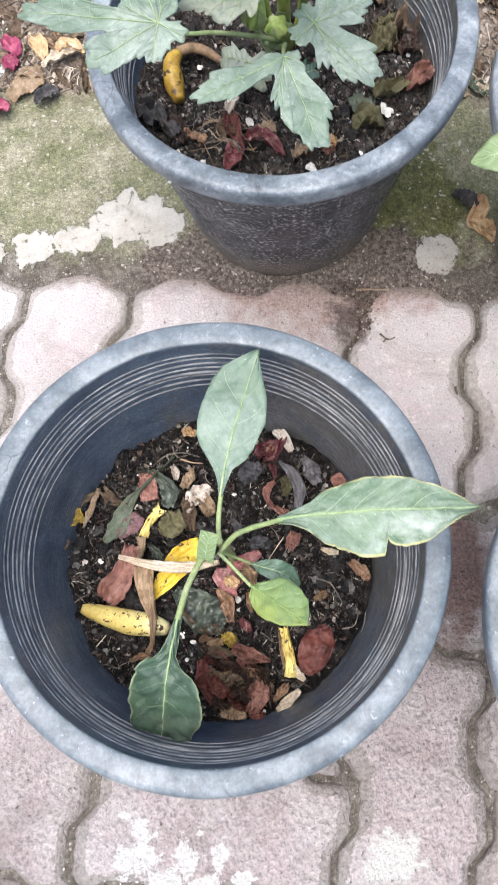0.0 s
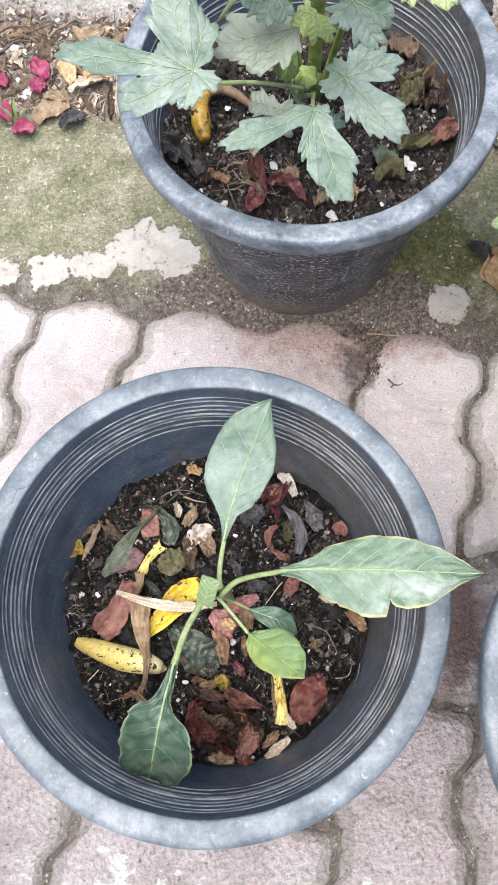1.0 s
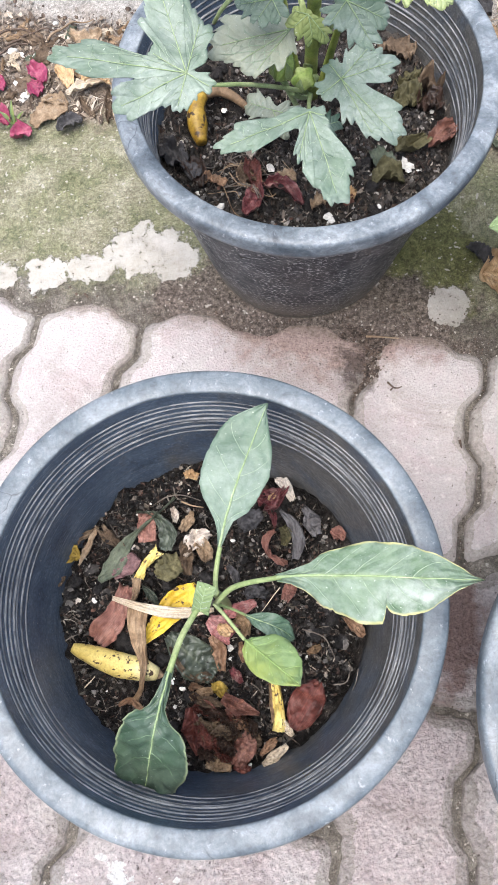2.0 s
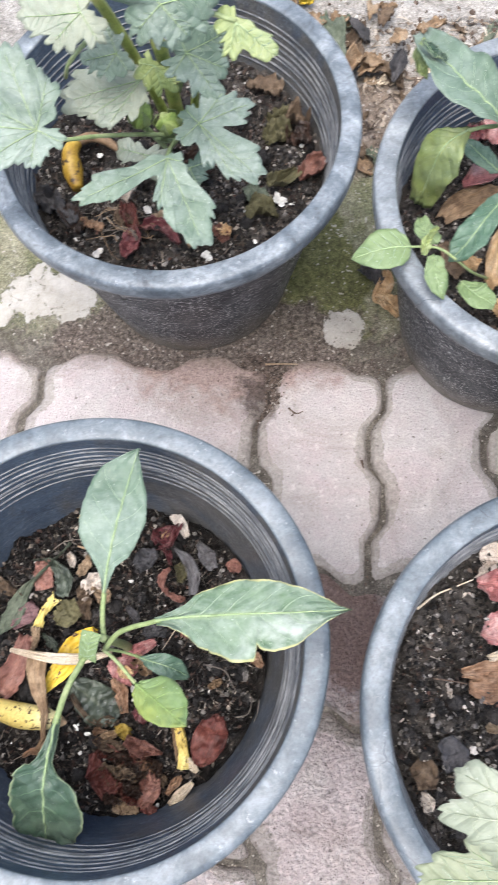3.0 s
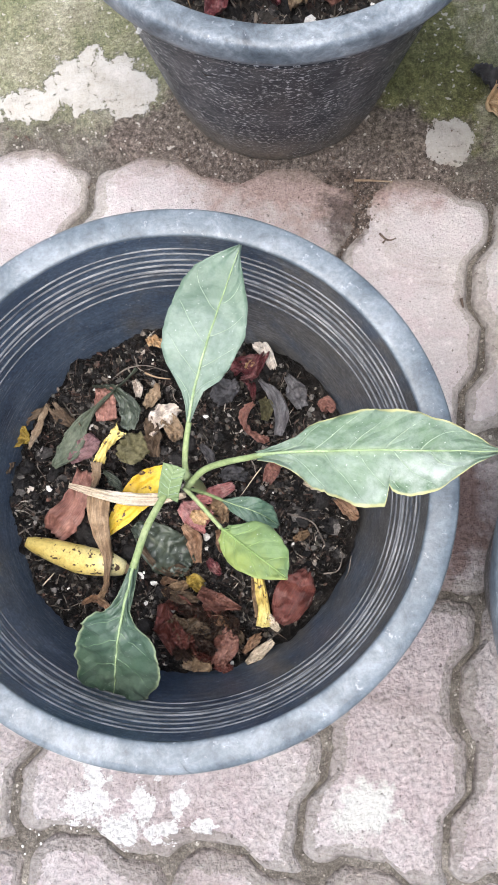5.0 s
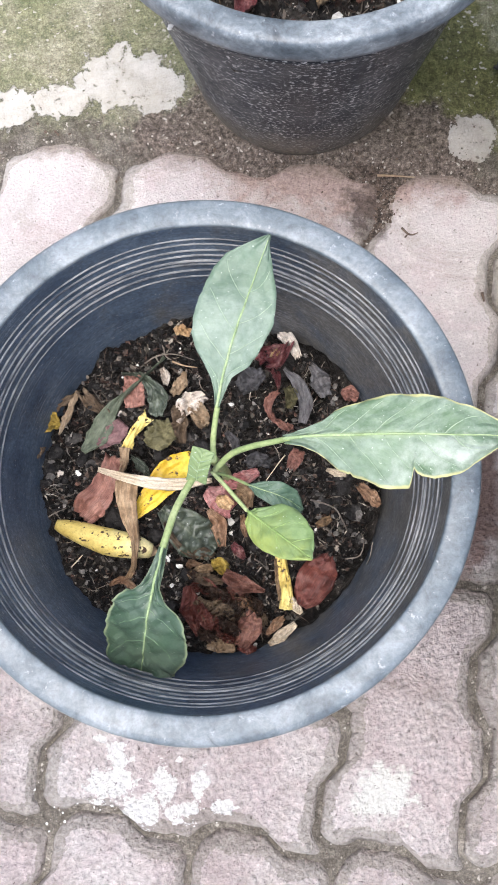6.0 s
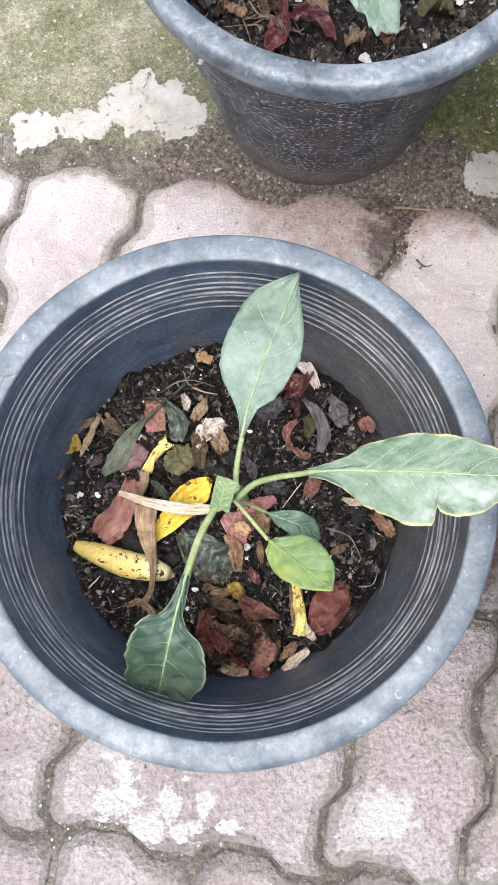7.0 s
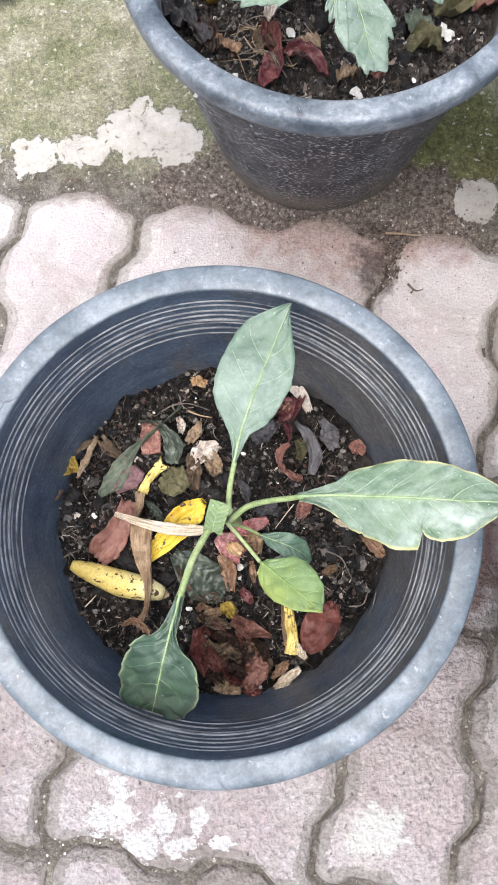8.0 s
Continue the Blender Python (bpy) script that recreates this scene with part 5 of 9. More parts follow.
leaf(plant, [(-0.0256, -0.0391, 0.2330), (-0.0301, -0.0489, 0.2327), (-0.0336, -0.0573, 0.2324), (-0.0361, -0.0629, 0.2322), (-0.0381, -0.0679, 0.2320), (-0.0404, -0.0728, 0.2290), (-0.0429, -0.0787, 0.2250), (-0.0463, -0.0849, 0.2165), (-0.0495, -0.0913, 0.2080), (-0.0534, -0.0983, 0.1960), (-0.0569, -0.1044, 0.1859), (-0.0597, -0.1092, 0.1781), (-0.0612, -0.1118, 0.1740)],
     [(0.000, 0.0018), (0.083, 0.0027), (0.167, 0.0036), (0.250, 0.0042), (0.333, 0.0072), (0.417, 0.0139), (0.500, 0.0182), (0.583, 0.0226), (0.667, 0.0239), (0.750, 0.0235), (0.833, 0.0207), (0.917, 0.0187), (1.000, 0.0141)],
     [(0.000, 0.0018), (0.083, 0.0027), (0.167, 0.0042), (0.250, 0.0072), (0.333, 0.0132), (0.417, 0.0193), (0.500, 0.0219), (0.583, 0.0226), (0.667, 0.0239), (0.750, 0.0239), (0.833, 0.0227), (0.917, 0.0194), (1.000, 0.0148)],
     DARK, VEIN, 'drooping dark green pepper leaf with split margin', fold=-0.05, ripple=0.006, seed=7.0, jag=0.08, n=60, m=9, veins=4)
stalk(plant, 'petiole', [(0.0029, -0.0036, 0.2000), (0.0092, -0.0133, 0.1940), (0.0158, -0.0242, 0.1970), (0.0193, -0.0300, 0.2010)], [0.0014, 0.0012], STALK)
leaf(plant, [(0.0200, -0.0306, 0.2030), (0.0218, -0.0326, 0.2047), (0.0246, -0.0356, 0.2072), (0.0293, -0.0407, 0.2115), (0.0347, -0.0466, 0.2167), (0.0408, -0.0533, 0.2227), (0.0450, -0.0578, 0.2269), (0.0480, -0.0611, 0.2300), (0.0500, -0.0633, 0.2320)],
     [(0.000, 0.0010), (0.125, 0.0039), (0.250, 0.0080), (0.375, 0.0146), (0.500, 0.0169), (0.625, 0.0147), (0.750, 0.0115), (0.875, 0.0060), (1.000, 0.0003)],
     [(0.000, 0.0010), (0.125, 0.0064), (0.250, 0.0099), (0.375, 0.0127), (0.500, 0.0128), (0.625, 0.0101), (0.750, 0.0067), (0.875, 0.0030), (1.000, 0.0003)],
     FRESH, LEAFY, 'small bright green pepper leaf', fold=0.10, ripple=0.003, seed=9.0, jag=0.03, n=36, m=7, veins=4)
stalk(plant, 'petiole', [(0.0026, -0.0030, 0.1950), (0.0128, -0.0073, 0.1820), (0.0219, -0.0129, 0.1760)], [0.0012, 0.0010], STALK)
leaf(plant, [(0.0213, -0.0125, 0.1760), (0.0283, -0.0169, 0.1800), (0.0378, -0.0223, 0.1820), (0.0454, -0.0275, 0.1780), (0.0521, -0.0338, 0.1700)],
     [(0.000, 0.0007), (0.250, 0.0048), (0.500, 0.0081), (0.750, 0.0075), (1.000, 0.0010)],
     [(0.000, 0.0007), (0.250, 0.0048), (0.500, 0.0075), (0.750, 0.0075), (1.000, 0.0014)],
     TEAL, VEIN, 'small bluish green leaf', fold=0.2, ripple=0.003, seed=11.0, veins=4)
leaf(plant, [(-0.0056, -0.0090, 0.2130), (-0.0036, -0.0044, 0.2180), (-0.0006, 0.0010, 0.2220), (0.0024, 0.0066, 0.2240)],
     [(0.000, 0.0057), (0.333, 0.0054), (0.667, 0.0060), (1.000, 0.0063)],
     [(0.000, 0.0061), (0.333, 0.0063), (0.667, 0.0063), (1.000, 0.0069)],
     SOFT, VEIN, 'tiny folded young leaf', fold=0.25, ripple=0.001, seed=12.0, veins=3)


# ---- kitchen scraps and dead leaves in the nearest pot ----
scrap(0, 'fruit_skin', PINK, 'pinkish brown strip of fruit skin', 'fruit skin', [(-0.0953, -0.0099), (-0.0852, -0.0021), (-0.0760, 0.0071), (-0.0693, 0.0176), (-0.0655, 0.0275)], [0.0076, 0.0110, 0.0091, 0.0072, 0.0065], seed=2.7, curl=0.2, ripple=0.003, jag=0.25, lift=0.004)
scrap(0, 'fruit_skin', MAUVE, 'purplish pink scrap of fruit skin', 'fruit skin', [(-0.0752, 0.0357), (-0.0637, 0.0415), (-0.0552, 0.0479)], [0.0027, 0.0076, 0.0053], seed=4.4, curl=0.3, jag=0.1)
scrap(0, 'fruit_skin', PINK, 'terracotta curled chip of skin', 'fruit skin', [(-0.0442, 0.0804), (-0.0449, 0.0708), (-0.0455, 0.0572)], [0.0049, 0.0072, 0.0069], seed=6.1, curl=0.2, ripple=0.001, jag=0.08, lift=0.006)
scrap(0, 'wilted_leaf', WILT, 'wilted grey-green leaf on a long thin stalk', 'dead leaf', [(-0.0209, 0.0890), (-0.0376, 0.0767), (-0.0557, 0.0628), (-0.0673, 0.0517), (-0.0760, 0.0414), (-0.0858, 0.0337)], [0.0006, 0.0006, 0.0023, 0.0065, 0.0080, 0.0019], seed=7.8, curl=0.2, ripple=0.003, jag=0.1, lift=0.008, n=34)
scrap(0, 'wilted_leaf', ROTTEN, 'dark wilted leaf with a drawn-out tip', 'dead leaf', [(-0.0518, 0.0827), (-0.0400, 0.0792), (-0.0321, 0.0692), (-0.0291, 0.0582), (-0.0324, 0.0476)], [0.0006, 0.0015, 0.0049, 0.0076, 0.0046], seed=9.5, curl=0.2, ripple=0.004, jag=0.1, lift=0.008, n=30)
scrap(0, 'wilted_leaf', MOULD, 'shiny olive brown leaf on the soil', 'dead leaf', [(-0.0433, 0.0385), (-0.0343, 0.0360), (-0.0230, 0.0379)], [0.0057, 0.0107, 0.0080], seed=11.2, curl=0.2, ripple=0.005, jag=0.12)
scrap(0, 'wilted_leaf', ROTTEN, 'dark green sliver of leaf on the soil', 'dead leaf', [(-0.0554, 0.0265), (-0.0490, 0.0174), (-0.0428, 0.0073)], [0.0008, 0.0034, 0.0011], seed=12.9, curl=0.3)
scrap(0, 'dead_leaf', ROTTEN, 'dark green rotting leaf under the stem', 'dead leaf', [(-0.0393, -0.0139), (-0.0296, -0.0257), (-0.0193, -0.0378), (-0.0096, -0.0483)], [0.0038, 0.0126, 0.0152, 0.0069], seed=14.6, curl=-0.15, ripple=0.006, jag=0.12, lift=0.006, n=32)
scrap(0, 'dead_leaf', BROWN, 'thin grey edge of a rotting leaf', 'dead leaf', [(-0.0384, -0.0229), (-0.0342, -0.0352), (-0.0265, -0.0460), (-0.0170, -0.0515)], [0.0011, 0.0019, 0.0019, 0.0008], seed=16.3, curl=0.3, lift=0.008)
scrap(0, 'yellow_leaf', YELLOW, 'bright yellow leaf with brown spots', 'dead leaf', [(-0.0582, -0.0182), (-0.0485, -0.0084), (-0.0336, 0.0044), (-0.0216, 0.0132), (-0.0135, 0.0195)], [0.0011, 0.0065, 0.0103, 0.0091, 0.0023], seed=18.0, curl=0.15, ripple=0.002, jag=0.04, lift=0.006, n=30)
peel(0, 'fruit_peel', BANANA, 'yellow banana-like fruit skin with brown spots', 'fruit peel', [(-0.1119, -0.0112), (-0.1068, -0.0140), (-0.0956, -0.0199), (-0.0777, -0.0293), (-0.0612, -0.0353), (-0.0505, -0.0402)], [0.0034, 0.0053, 0.0076, 0.0095, 0.0084, 0.0049], 0.007)
peel(0, 'fruit_peel', HUSK, 'brown dried end of the yellow fruit skin', 'fruit peel', [(-0.0533, -0.0390), (-0.0498, -0.0407), (-0.0465, -0.0421)], [0.0053, 0.0038, 0.0011], 0.006)
scrap(0, 'yellow_stalk', BANANA, 'forked yellow stalk end', 'stalk', [(-0.0564, 0.0302), (-0.0504, 0.0386), (-0.0437, 0.0457), (-0.0380, 0.0494)], [0.0034, 0.0027, 0.0034, 0.0053], seed=19.7, curl=-0.4, ripple=0.001, jag=0.05, lift=0.011)
scrap(0, 'dry_husk', TAN, 'dry brown strip below the yellow stalk', 'husk', [(-0.0571, 0.0311), (-0.0593, 0.0217), (-0.0631, 0.0122)], [0.0038, 0.0027, 0.0011], seed=21.4, curl=-0.3, ripple=0.001, lift=0.012)
scrap(0, 'dry_husk', HUSK, 'pleated dry brown husk', 'husk', [(-0.0578, 0.0089), (-0.0595, -0.0048), (-0.0593, -0.0180), (-0.0582, -0.0308), (-0.0592, -0.0421), (-0.0619, -0.0495), (-0.0663, -0.0556)], [0.0080, 0.0069, 0.0053, 0.0030, 0.0019, 0.0019, 0.0023], seed=23.1, curl=-0.3, ripple=0.001, jag=0.04, lift=0.018, n=40)
scrap(0, 'straw_strip', STRAW, 'pale dry strip lying across the scraps', 'straw', [(-0.0737, 0.0173), (-0.0581, 0.0097), (-0.0397, 0.0024), (-0.0210, -0.0018), (-0.0017, -0.0026)], [0.0015, 0.0030, 0.0042, 0.0038, 0.0015], seed=24.8, curl=-0.3, ripple=0.001, jag=0.05, lift=0.022, n=32)
scrap(0, 'dead_leaf', PAPER, 'crumpled papery pale leaf', 'dead leaf', [(-0.0198, 0.0428), (-0.0131, 0.0504), (-0.0057, 0.0546), (0.0023, 0.0571)], [0.0034, 0.0065, 0.0080, 0.0034], seed=26.5, curl=0.4, ripple=0.006, jag=0.4)
scrap(0, 'dead_leaf', TAN, 'crumpled greyish tan leaf', 'dead leaf', [(-0.0063, 0.0507), (-0.0027, 0.0420), (-0.0018, 0.0355)], [0.0053, 0.0061, 0.0023], seed=28.2, curl=0.4, ripple=0.005, jag=0.3)
scrap(0, 'dead_leaf', BROWN, 'crumpled brown leaf on the soil', 'dead leaf', [(-0.0175, 0.0544), (-0.0177, 0.0417), (-0.0192, 0.0277)], [0.0034, 0.0065, 0.0027], seed=29.9, curl=0.5, ripple=0.007, jag=0.4)
scrap(0, 'paper_skin', TAN, 'curled papery sliver of skin', 'onion skin', [(-0.0084, 0.0761), (-0.0135, 0.0689), (-0.0200, 0.0633)], [0.0015, 0.0053, 0.0019], seed=31.6, curl=0.3, lift=0.006)
scrap(0, 'paper_skin', PAPER, 'small pale papery skin', 'onion skin', [(-0.0241, 0.0819), (-0.0223, 0.0759), (-0.0240, 0.0701)], [0.0019, 0.0034, 0.0015], seed=33.3, curl=0.4)
scrap(0, 'dead_leaf', AMBER, 'small tan and white chip by the wall', 'dead leaf', [(-0.0108, 0.1043), (-0.0063, 0.1051), (-0.0008, 0.1020)], [0.0023, 0.0038, 0.0030], seed=35.0, curl=0.3, jag=0.2)
scrap(0, 'dead_leaf', BROWN, 'long grey dead leaf by the wall', 'dead leaf', [(-0.1194, 0.0590), (-0.1005, 0.0684), (-0.0819, 0.0758)], [0.0011, 0.0030, 0.0011], seed=36.7, curl=0.3)
scrap(0, 'dead_leaf', GOLD, 'ochre dead leaf by the wall', 'dead leaf', [(-0.1159, 0.0552), (-0.1069, 0.0575), (-0.0991, 0.0589)], [0.0030, 0.0065, 0.0053], seed=38.4, curl=0.1, ripple=0.002, jag=0.15, lift=0.006)
scrap(0, 'straw_strip', TAN, 'pale dry grass blade', 'straw', [(-0.0999, 0.0482), (-0.0920, 0.0611), (-0.0824, 0.0751)], [0.0008, 0.0027, 0.0011], seed=40.1, curl=-0.2, ripple=0.001, lift=0.009)
scrap(0, 'dead_leaf', BROWN, 'frayed dead leaf against the wall', 'dead leaf', [(-0.1179, 0.0523), (-0.1154, 0.0419), (-0.1172, 0.0343)], [0.0023, 0.0034, 0.0011], seed=41.8, curl=0.4, jag=0.4)
scrap(0, 'paper_skin', ROSE, 'pale pinkish papery skin', 'onion skin', [(0.0023, -0.0060), (0.0155, -0.0038), (0.0288, -0.0008)], [0.0030, 0.0061, 0.0030], seed=43.5, curl=0.2, lift=0.005)
scrap(0, 'dead_leaf', HUSK, 'frayed brown root fibres of an onion', 'onion', [(0.0106, -0.0099), (0.0161, -0.0155), (0.0178, -0.0235)], [0.0038, 0.0072, 0.0030], seed=45.2, curl=0.6, ripple=0.007, jag=0.5)
scrap(0, 'onion_root', ROSE, 'rosy onion root end with a tan core', 'onion', [(-0.0087, -0.0071), (-0.0006, -0.0140), (0.0081, -0.0218)], [0.0038, 0.0099, 0.0076], seed=46.9, curl=-0.3, jag=0.2, lift=0.006)
scrap(0, 'onion_root', AMBER, 'tan frayed core of the onion end', 'onion', [(-0.0017, -0.0138), (0.0024, -0.0169), (0.0075, -0.0209)], [0.0027, 0.0049, 0.0034], seed=48.6, curl=-0.2, jag=0.4, lift=0.012)
scrap(0, 'dead_leaf', RUST, 'brown folded leaf scrap', 'dead leaf', [(-0.0086, -0.0199), (-0.0036, -0.0311), (-0.0041, -0.0455)], [0.0019, 0.0061, 0.0027], seed=50.3, curl=0.4, jag=0.2)
scrap(0, 'dead_leaf', RUST, 'thin rust leaf edge beside the green leaf', 'dead leaf', [(0.0133, -0.0273), (0.0129, -0.0360), (0.0129, -0.0425)], [0.0015, 0.0027, 0.0011], seed=52.0, curl=0.4)
scrap(0, 'fruit_skin', ONION, 'small dark red scrap', 'fruit skin', [(0.0032, -0.0449), (0.0067, -0.0512), (0.0093, -0.0562)], [0.0023, 0.0038, 0.0015], seed=53.7, curl=0.3, lift=0.004)
scrap(0, 'yellow_leaf', GOLD, 'bright ochre leaf scrap', 'dead leaf', [(-0.0132, -0.0560), (-0.0077, -0.0573), (-0.0048, -0.0627)], [0.0030, 0.0053, 0.0030], seed=55.4, curl=0.3, jag=0.2, lift=0.006)
scrap(0, 'dead_leaf', HUSK, 'brown tail of the ochre leaf', 'dead leaf', [(-0.0294, -0.0614), (-0.0209, -0.0587), (-0.0124, -0.0580)], [0.0019, 0.0038, 0.0027], seed=57.1, curl=0.4)
scrap(0, 'dead_leaf', RED, 'dark red curled leaf', 'dead leaf', [(-0.0295, -0.0666), (-0.0302, -0.0821), (-0.0290, -0.0993)], [0.0034, 0.0080, 0.0015], seed=58.8, curl=0.6, ripple=0.004, jag=0.2, lift=0.006, n=30)
scrap(0, 'dead_leaf', EARTHY, 'reddish brown folded leaf', 'dead leaf', [(-0.0053, -0.0634), (0.0053, -0.0720), (0.0192, -0.0790)], [0.0038, 0.0061, 0.0011], seed=60.5, curl=0.75, ripple=0.005, jag=0.2, lift=0.011, n=30)
scrap(0, 'dead_leaf', EARTHY, 'reddish leaf standing up against the wall', 'dead leaf', [(0.0097, -0.0899), (0.0057, -0.0995), (-0.0024, -0.1113)], [0.0034, 0.0084, 0.0042], seed=62.2, curl=0.6, ripple=0.004, jag=0.15, lift=0.009, n=30)
scrap(0, 'dead_leaf', RED, 'folded dark red leaf in the scrap heap', 'dead leaf', [(-0.0269, -0.0872), (-0.0208, -0.0915), (-0.0139, -0.0909)], [0.0015, 0.0046, 0.0027], seed=63.9, curl=0.7, lift=0.006)
scrap(0, 'dead_leaf', RED, 'small reddish scrap by the wall', 'dead leaf', [(-0.0045, -0.1102), (0.0018, -0.1131), (0.0072, -0.1141)], [0.0030, 0.0038, 0.0015], seed=65.6, curl=0.4)
scrap(0, 'dead_leaf', TAN, 'pale curled scrap in the heap', 'dead leaf', [(-0.0201, -0.0806), (-0.0154, -0.0821), (-0.0094, -0.0802)], [0.0011, 0.0030, 0.0011], seed=67.3, curl=0.5, lift=0.007)
scrap(0, 'dead_leaf', TAN, 'torn tan leaf scrap by the wall', 'dead leaf', [(-0.0239, -0.1053), (-0.0161, -0.1078), (-0.0069, -0.1112)], [0.0042, 0.0057, 0.0034], seed=69.0, curl=0.2, jag=0.25)
scrap(0, 'dead_leaf', BROWN, 'crumpled brown leaf in the scrap heap', 'dead leaf', [(-0.0258, -0.0762), (-0.0203, -0.0839), (-0.0191, -0.0922)], [0.0030, 0.0061, 0.0030], seed=70.7, curl=0.7, ripple=0.006, jag=0.35, lift=0.005)
scrap(0, 'dead_leaf', RED, 'dark red rolled leaf in the scrap heap', 'dead leaf', [(-0.0093, -0.0799), (-0.0032, -0.0772), (0.0046, -0.0801)], [0.0019, 0.0038, 0.0023], seed=72.4, curl=0.7, ripple=0.006, jag=0.35, lift=0.005)
scrap(0, 'dead_leaf', BROWN, 'shrivelled brown leaf in the scrap heap', 'dead leaf', [(-0.0071, -0.0888), (-0.0004, -0.0937), (0.0025, -0.1004)], [0.0023, 0.0053, 0.0023], seed=74.1, curl=0.7, ripple=0.006, jag=0.35, lift=0.005)
scrap(0, 'dead_leaf', RED, 'reddish shrivelled leaf in the scrap heap', 'dead leaf', [(-0.0170, -0.0955), (-0.0117, -0.1001), (-0.0082, -0.1059)], [0.0023, 0.0046, 0.0027], seed=75.8, curl=0.7, ripple=0.006, jag=0.35, lift=0.005)
scrap(0, 'dead_leaf', RUST, 'rust brown fold in the scrap heap', 'dead leaf', [(-0.0002, -0.0815), (0.0061, -0.0848), (0.0106, -0.0893)], [0.0015, 0.0034, 0.0019], seed=77.5, curl=0.7, ripple=0.006, jag=0.35, lift=0.005)
scrap(0, 'dead_leaf', BROWN, 'brown curled leaf beside the heap', 'dead leaf', [(0.0101, -0.0918), (0.0140, -0.0951), (0.0145, -0.1010)], [0.0015, 0.0030, 0.0015], seed=79.2, curl=0.7, ripple=0.006, jag=0.35, lift=0.005)
scrap(0, 'dead_leaf', SHRED, 'black rotted leaf in the scrap heap', 'dead leaf', [(-0.0147, -0.0737), (-0.0076, -0.0850), (-0.0062, -0.0989)], [0.0053, 0.0099, 0.0053], seed=80.9, curl=0.7, ripple=0.006, jag=0.35, lift=0.005)
scrap(0, 'dead_leaf', BROWN, 'brown scrap under the onion end', 'dead leaf', [(-0.0230, -0.0486), (-0.0163, -0.0471), (-0.0100, -0.0509)], [0.0019, 0.0034, 0.0019], seed=82.6, curl=0.7, ripple=0.006, jag=0.35, lift=0.005)
scrap(0, 'dead_leaf', RUST, 'small rust flake near the shells', 'dead leaf', [(-0.0298, -0.0549), (-0.0257, -0.0530), (-0.0214, -0.0545)], [0.0015, 0.0030, 0.0015], seed=84.3, curl=0.7, ripple=0.006, jag=0.35, lift=0.005)
scrap(0, 'dead_leaf', SHRED, 'dark twisted shred in the scrap heap', 'dead leaf', [(-0.0096, -0.0746), (-0.0054, -0.0854), (-0.0095, -0.0983)], [0.0011, 0.0027, 0.0011], seed=86.0, curl=0.8, ripple=0.004, jag=0.3, lift=0.006)
scrap(0, 'dead_leaf', SHRED, 'dark twisted shred in the scrap heap', 'dead leaf', [(0.0010, -0.0772), (-0.0039, -0.0897), (-0.0043, -0.1051)], [0.0011, 0.0027, 0.0011], seed=87.7, curl=0.8, ripple=0.004, jag=0.3, lift=0.006)
scrap(0, 'dead_leaf', SHRED, 'dark twisted shred in the scrap heap', 'dead leaf', [(0.0088, -0.0779), (0.0012, -0.0865), (-0.0111, -0.0921)], [0.0011, 0.0027, 0.0011], seed=89.4, curl=0.8, ripple=0.004, jag=0.3, lift=0.006)
scrap(0, 'dead_leaf', SHRED, 'dark twisted shred in the scrap heap', 'dead leaf', [(0.0133, -0.0824), (0.0076, -0.0888), (-0.0026, -0.0951)], [0.0011, 0.0027, 0.0011], seed=91.1, curl=0.8, ripple=0.004, jag=0.3, lift=0.006)
scrap(0, 'dead_leaf', SHRED, 'dark twisted shred in the scrap heap', 'dead leaf', [(-0.0261, -0.0668), (-0.0180, -0.0709), (-0.0081, -0.0726)], [0.0011, 0.0027, 0.0011], seed=92.8, curl=0.8, ripple=0.004, jag=0.3, lift=0.006)
scrap(0, 'dead_leaf', SHRED, 'dark twisted shred in the scrap heap', 'dead leaf', [(-0.0130, -0.0859), (-0.0117, -0.0954), (-0.0154, -0.1039)], [0.0011, 0.0027, 0.0011], seed=94.5, curl=0.8, ripple=0.004, jag=0.3, lift=0.006)
scrap(0, 'dead_leaf', SHRED, 'dark twisted shred in the scrap heap', 'dead leaf', [(-0.0178, -0.0739), (-0.0118, -0.0787), (-0.0042, -0.0785)], [0.0011, 0.0027, 0.0011], seed=96.2, curl=0.8, ripple=0.004, jag=0.3, lift=0.006)
scrap(0, 'dead_leaf', SHRED, 'dark twisted shred in the scrap heap', 'dead leaf', [(-0.0084, -0.0941), (-0.0075, -0.1016), (-0.0115, -0.1075)], [0.0011, 0.0027, 0.0011], seed=97.9, curl=0.8, ripple=0.004, jag=0.3, lift=0.006)
scrap(0, 'dead_leaf', SHRED, 'dark twisted shred in the scrap heap', 'dead leaf', [(-0.0258, -0.0984), (-0.0215, -0.0999), (-0.0161, -0.0994)], [0.0011, 0.0027, 0.0011], seed=99.6, curl=0.8, ripple=0.004, jag=0.3, lift=0.006)
scrap(0, 'dead_leaf', RED, 'crumpled dark red leaf in the scrap heap', 'dead leaf', [(-0.0284, -0.0690), (-0.0199, -0.0683), (-0.0113, -0.0758)], [0.0023, 0.0057, 0.0027], seed=101.3, curl=0.9, ripple=0.006, jag=0.3, lift=0.006, n=26)
scrap(0, 'dead_leaf', SHRED, 'blackened folded leaf in the scrap heap', 'dead leaf', [(-0.0209, -0.0741), (-0.0124, -0.0734), (-0.0058, -0.0790)], [0.0019, 0.0046, 0.0023], seed=103.0, curl=0.7, ripple=0.006, jag=0.3, lift=0.009, n=26)
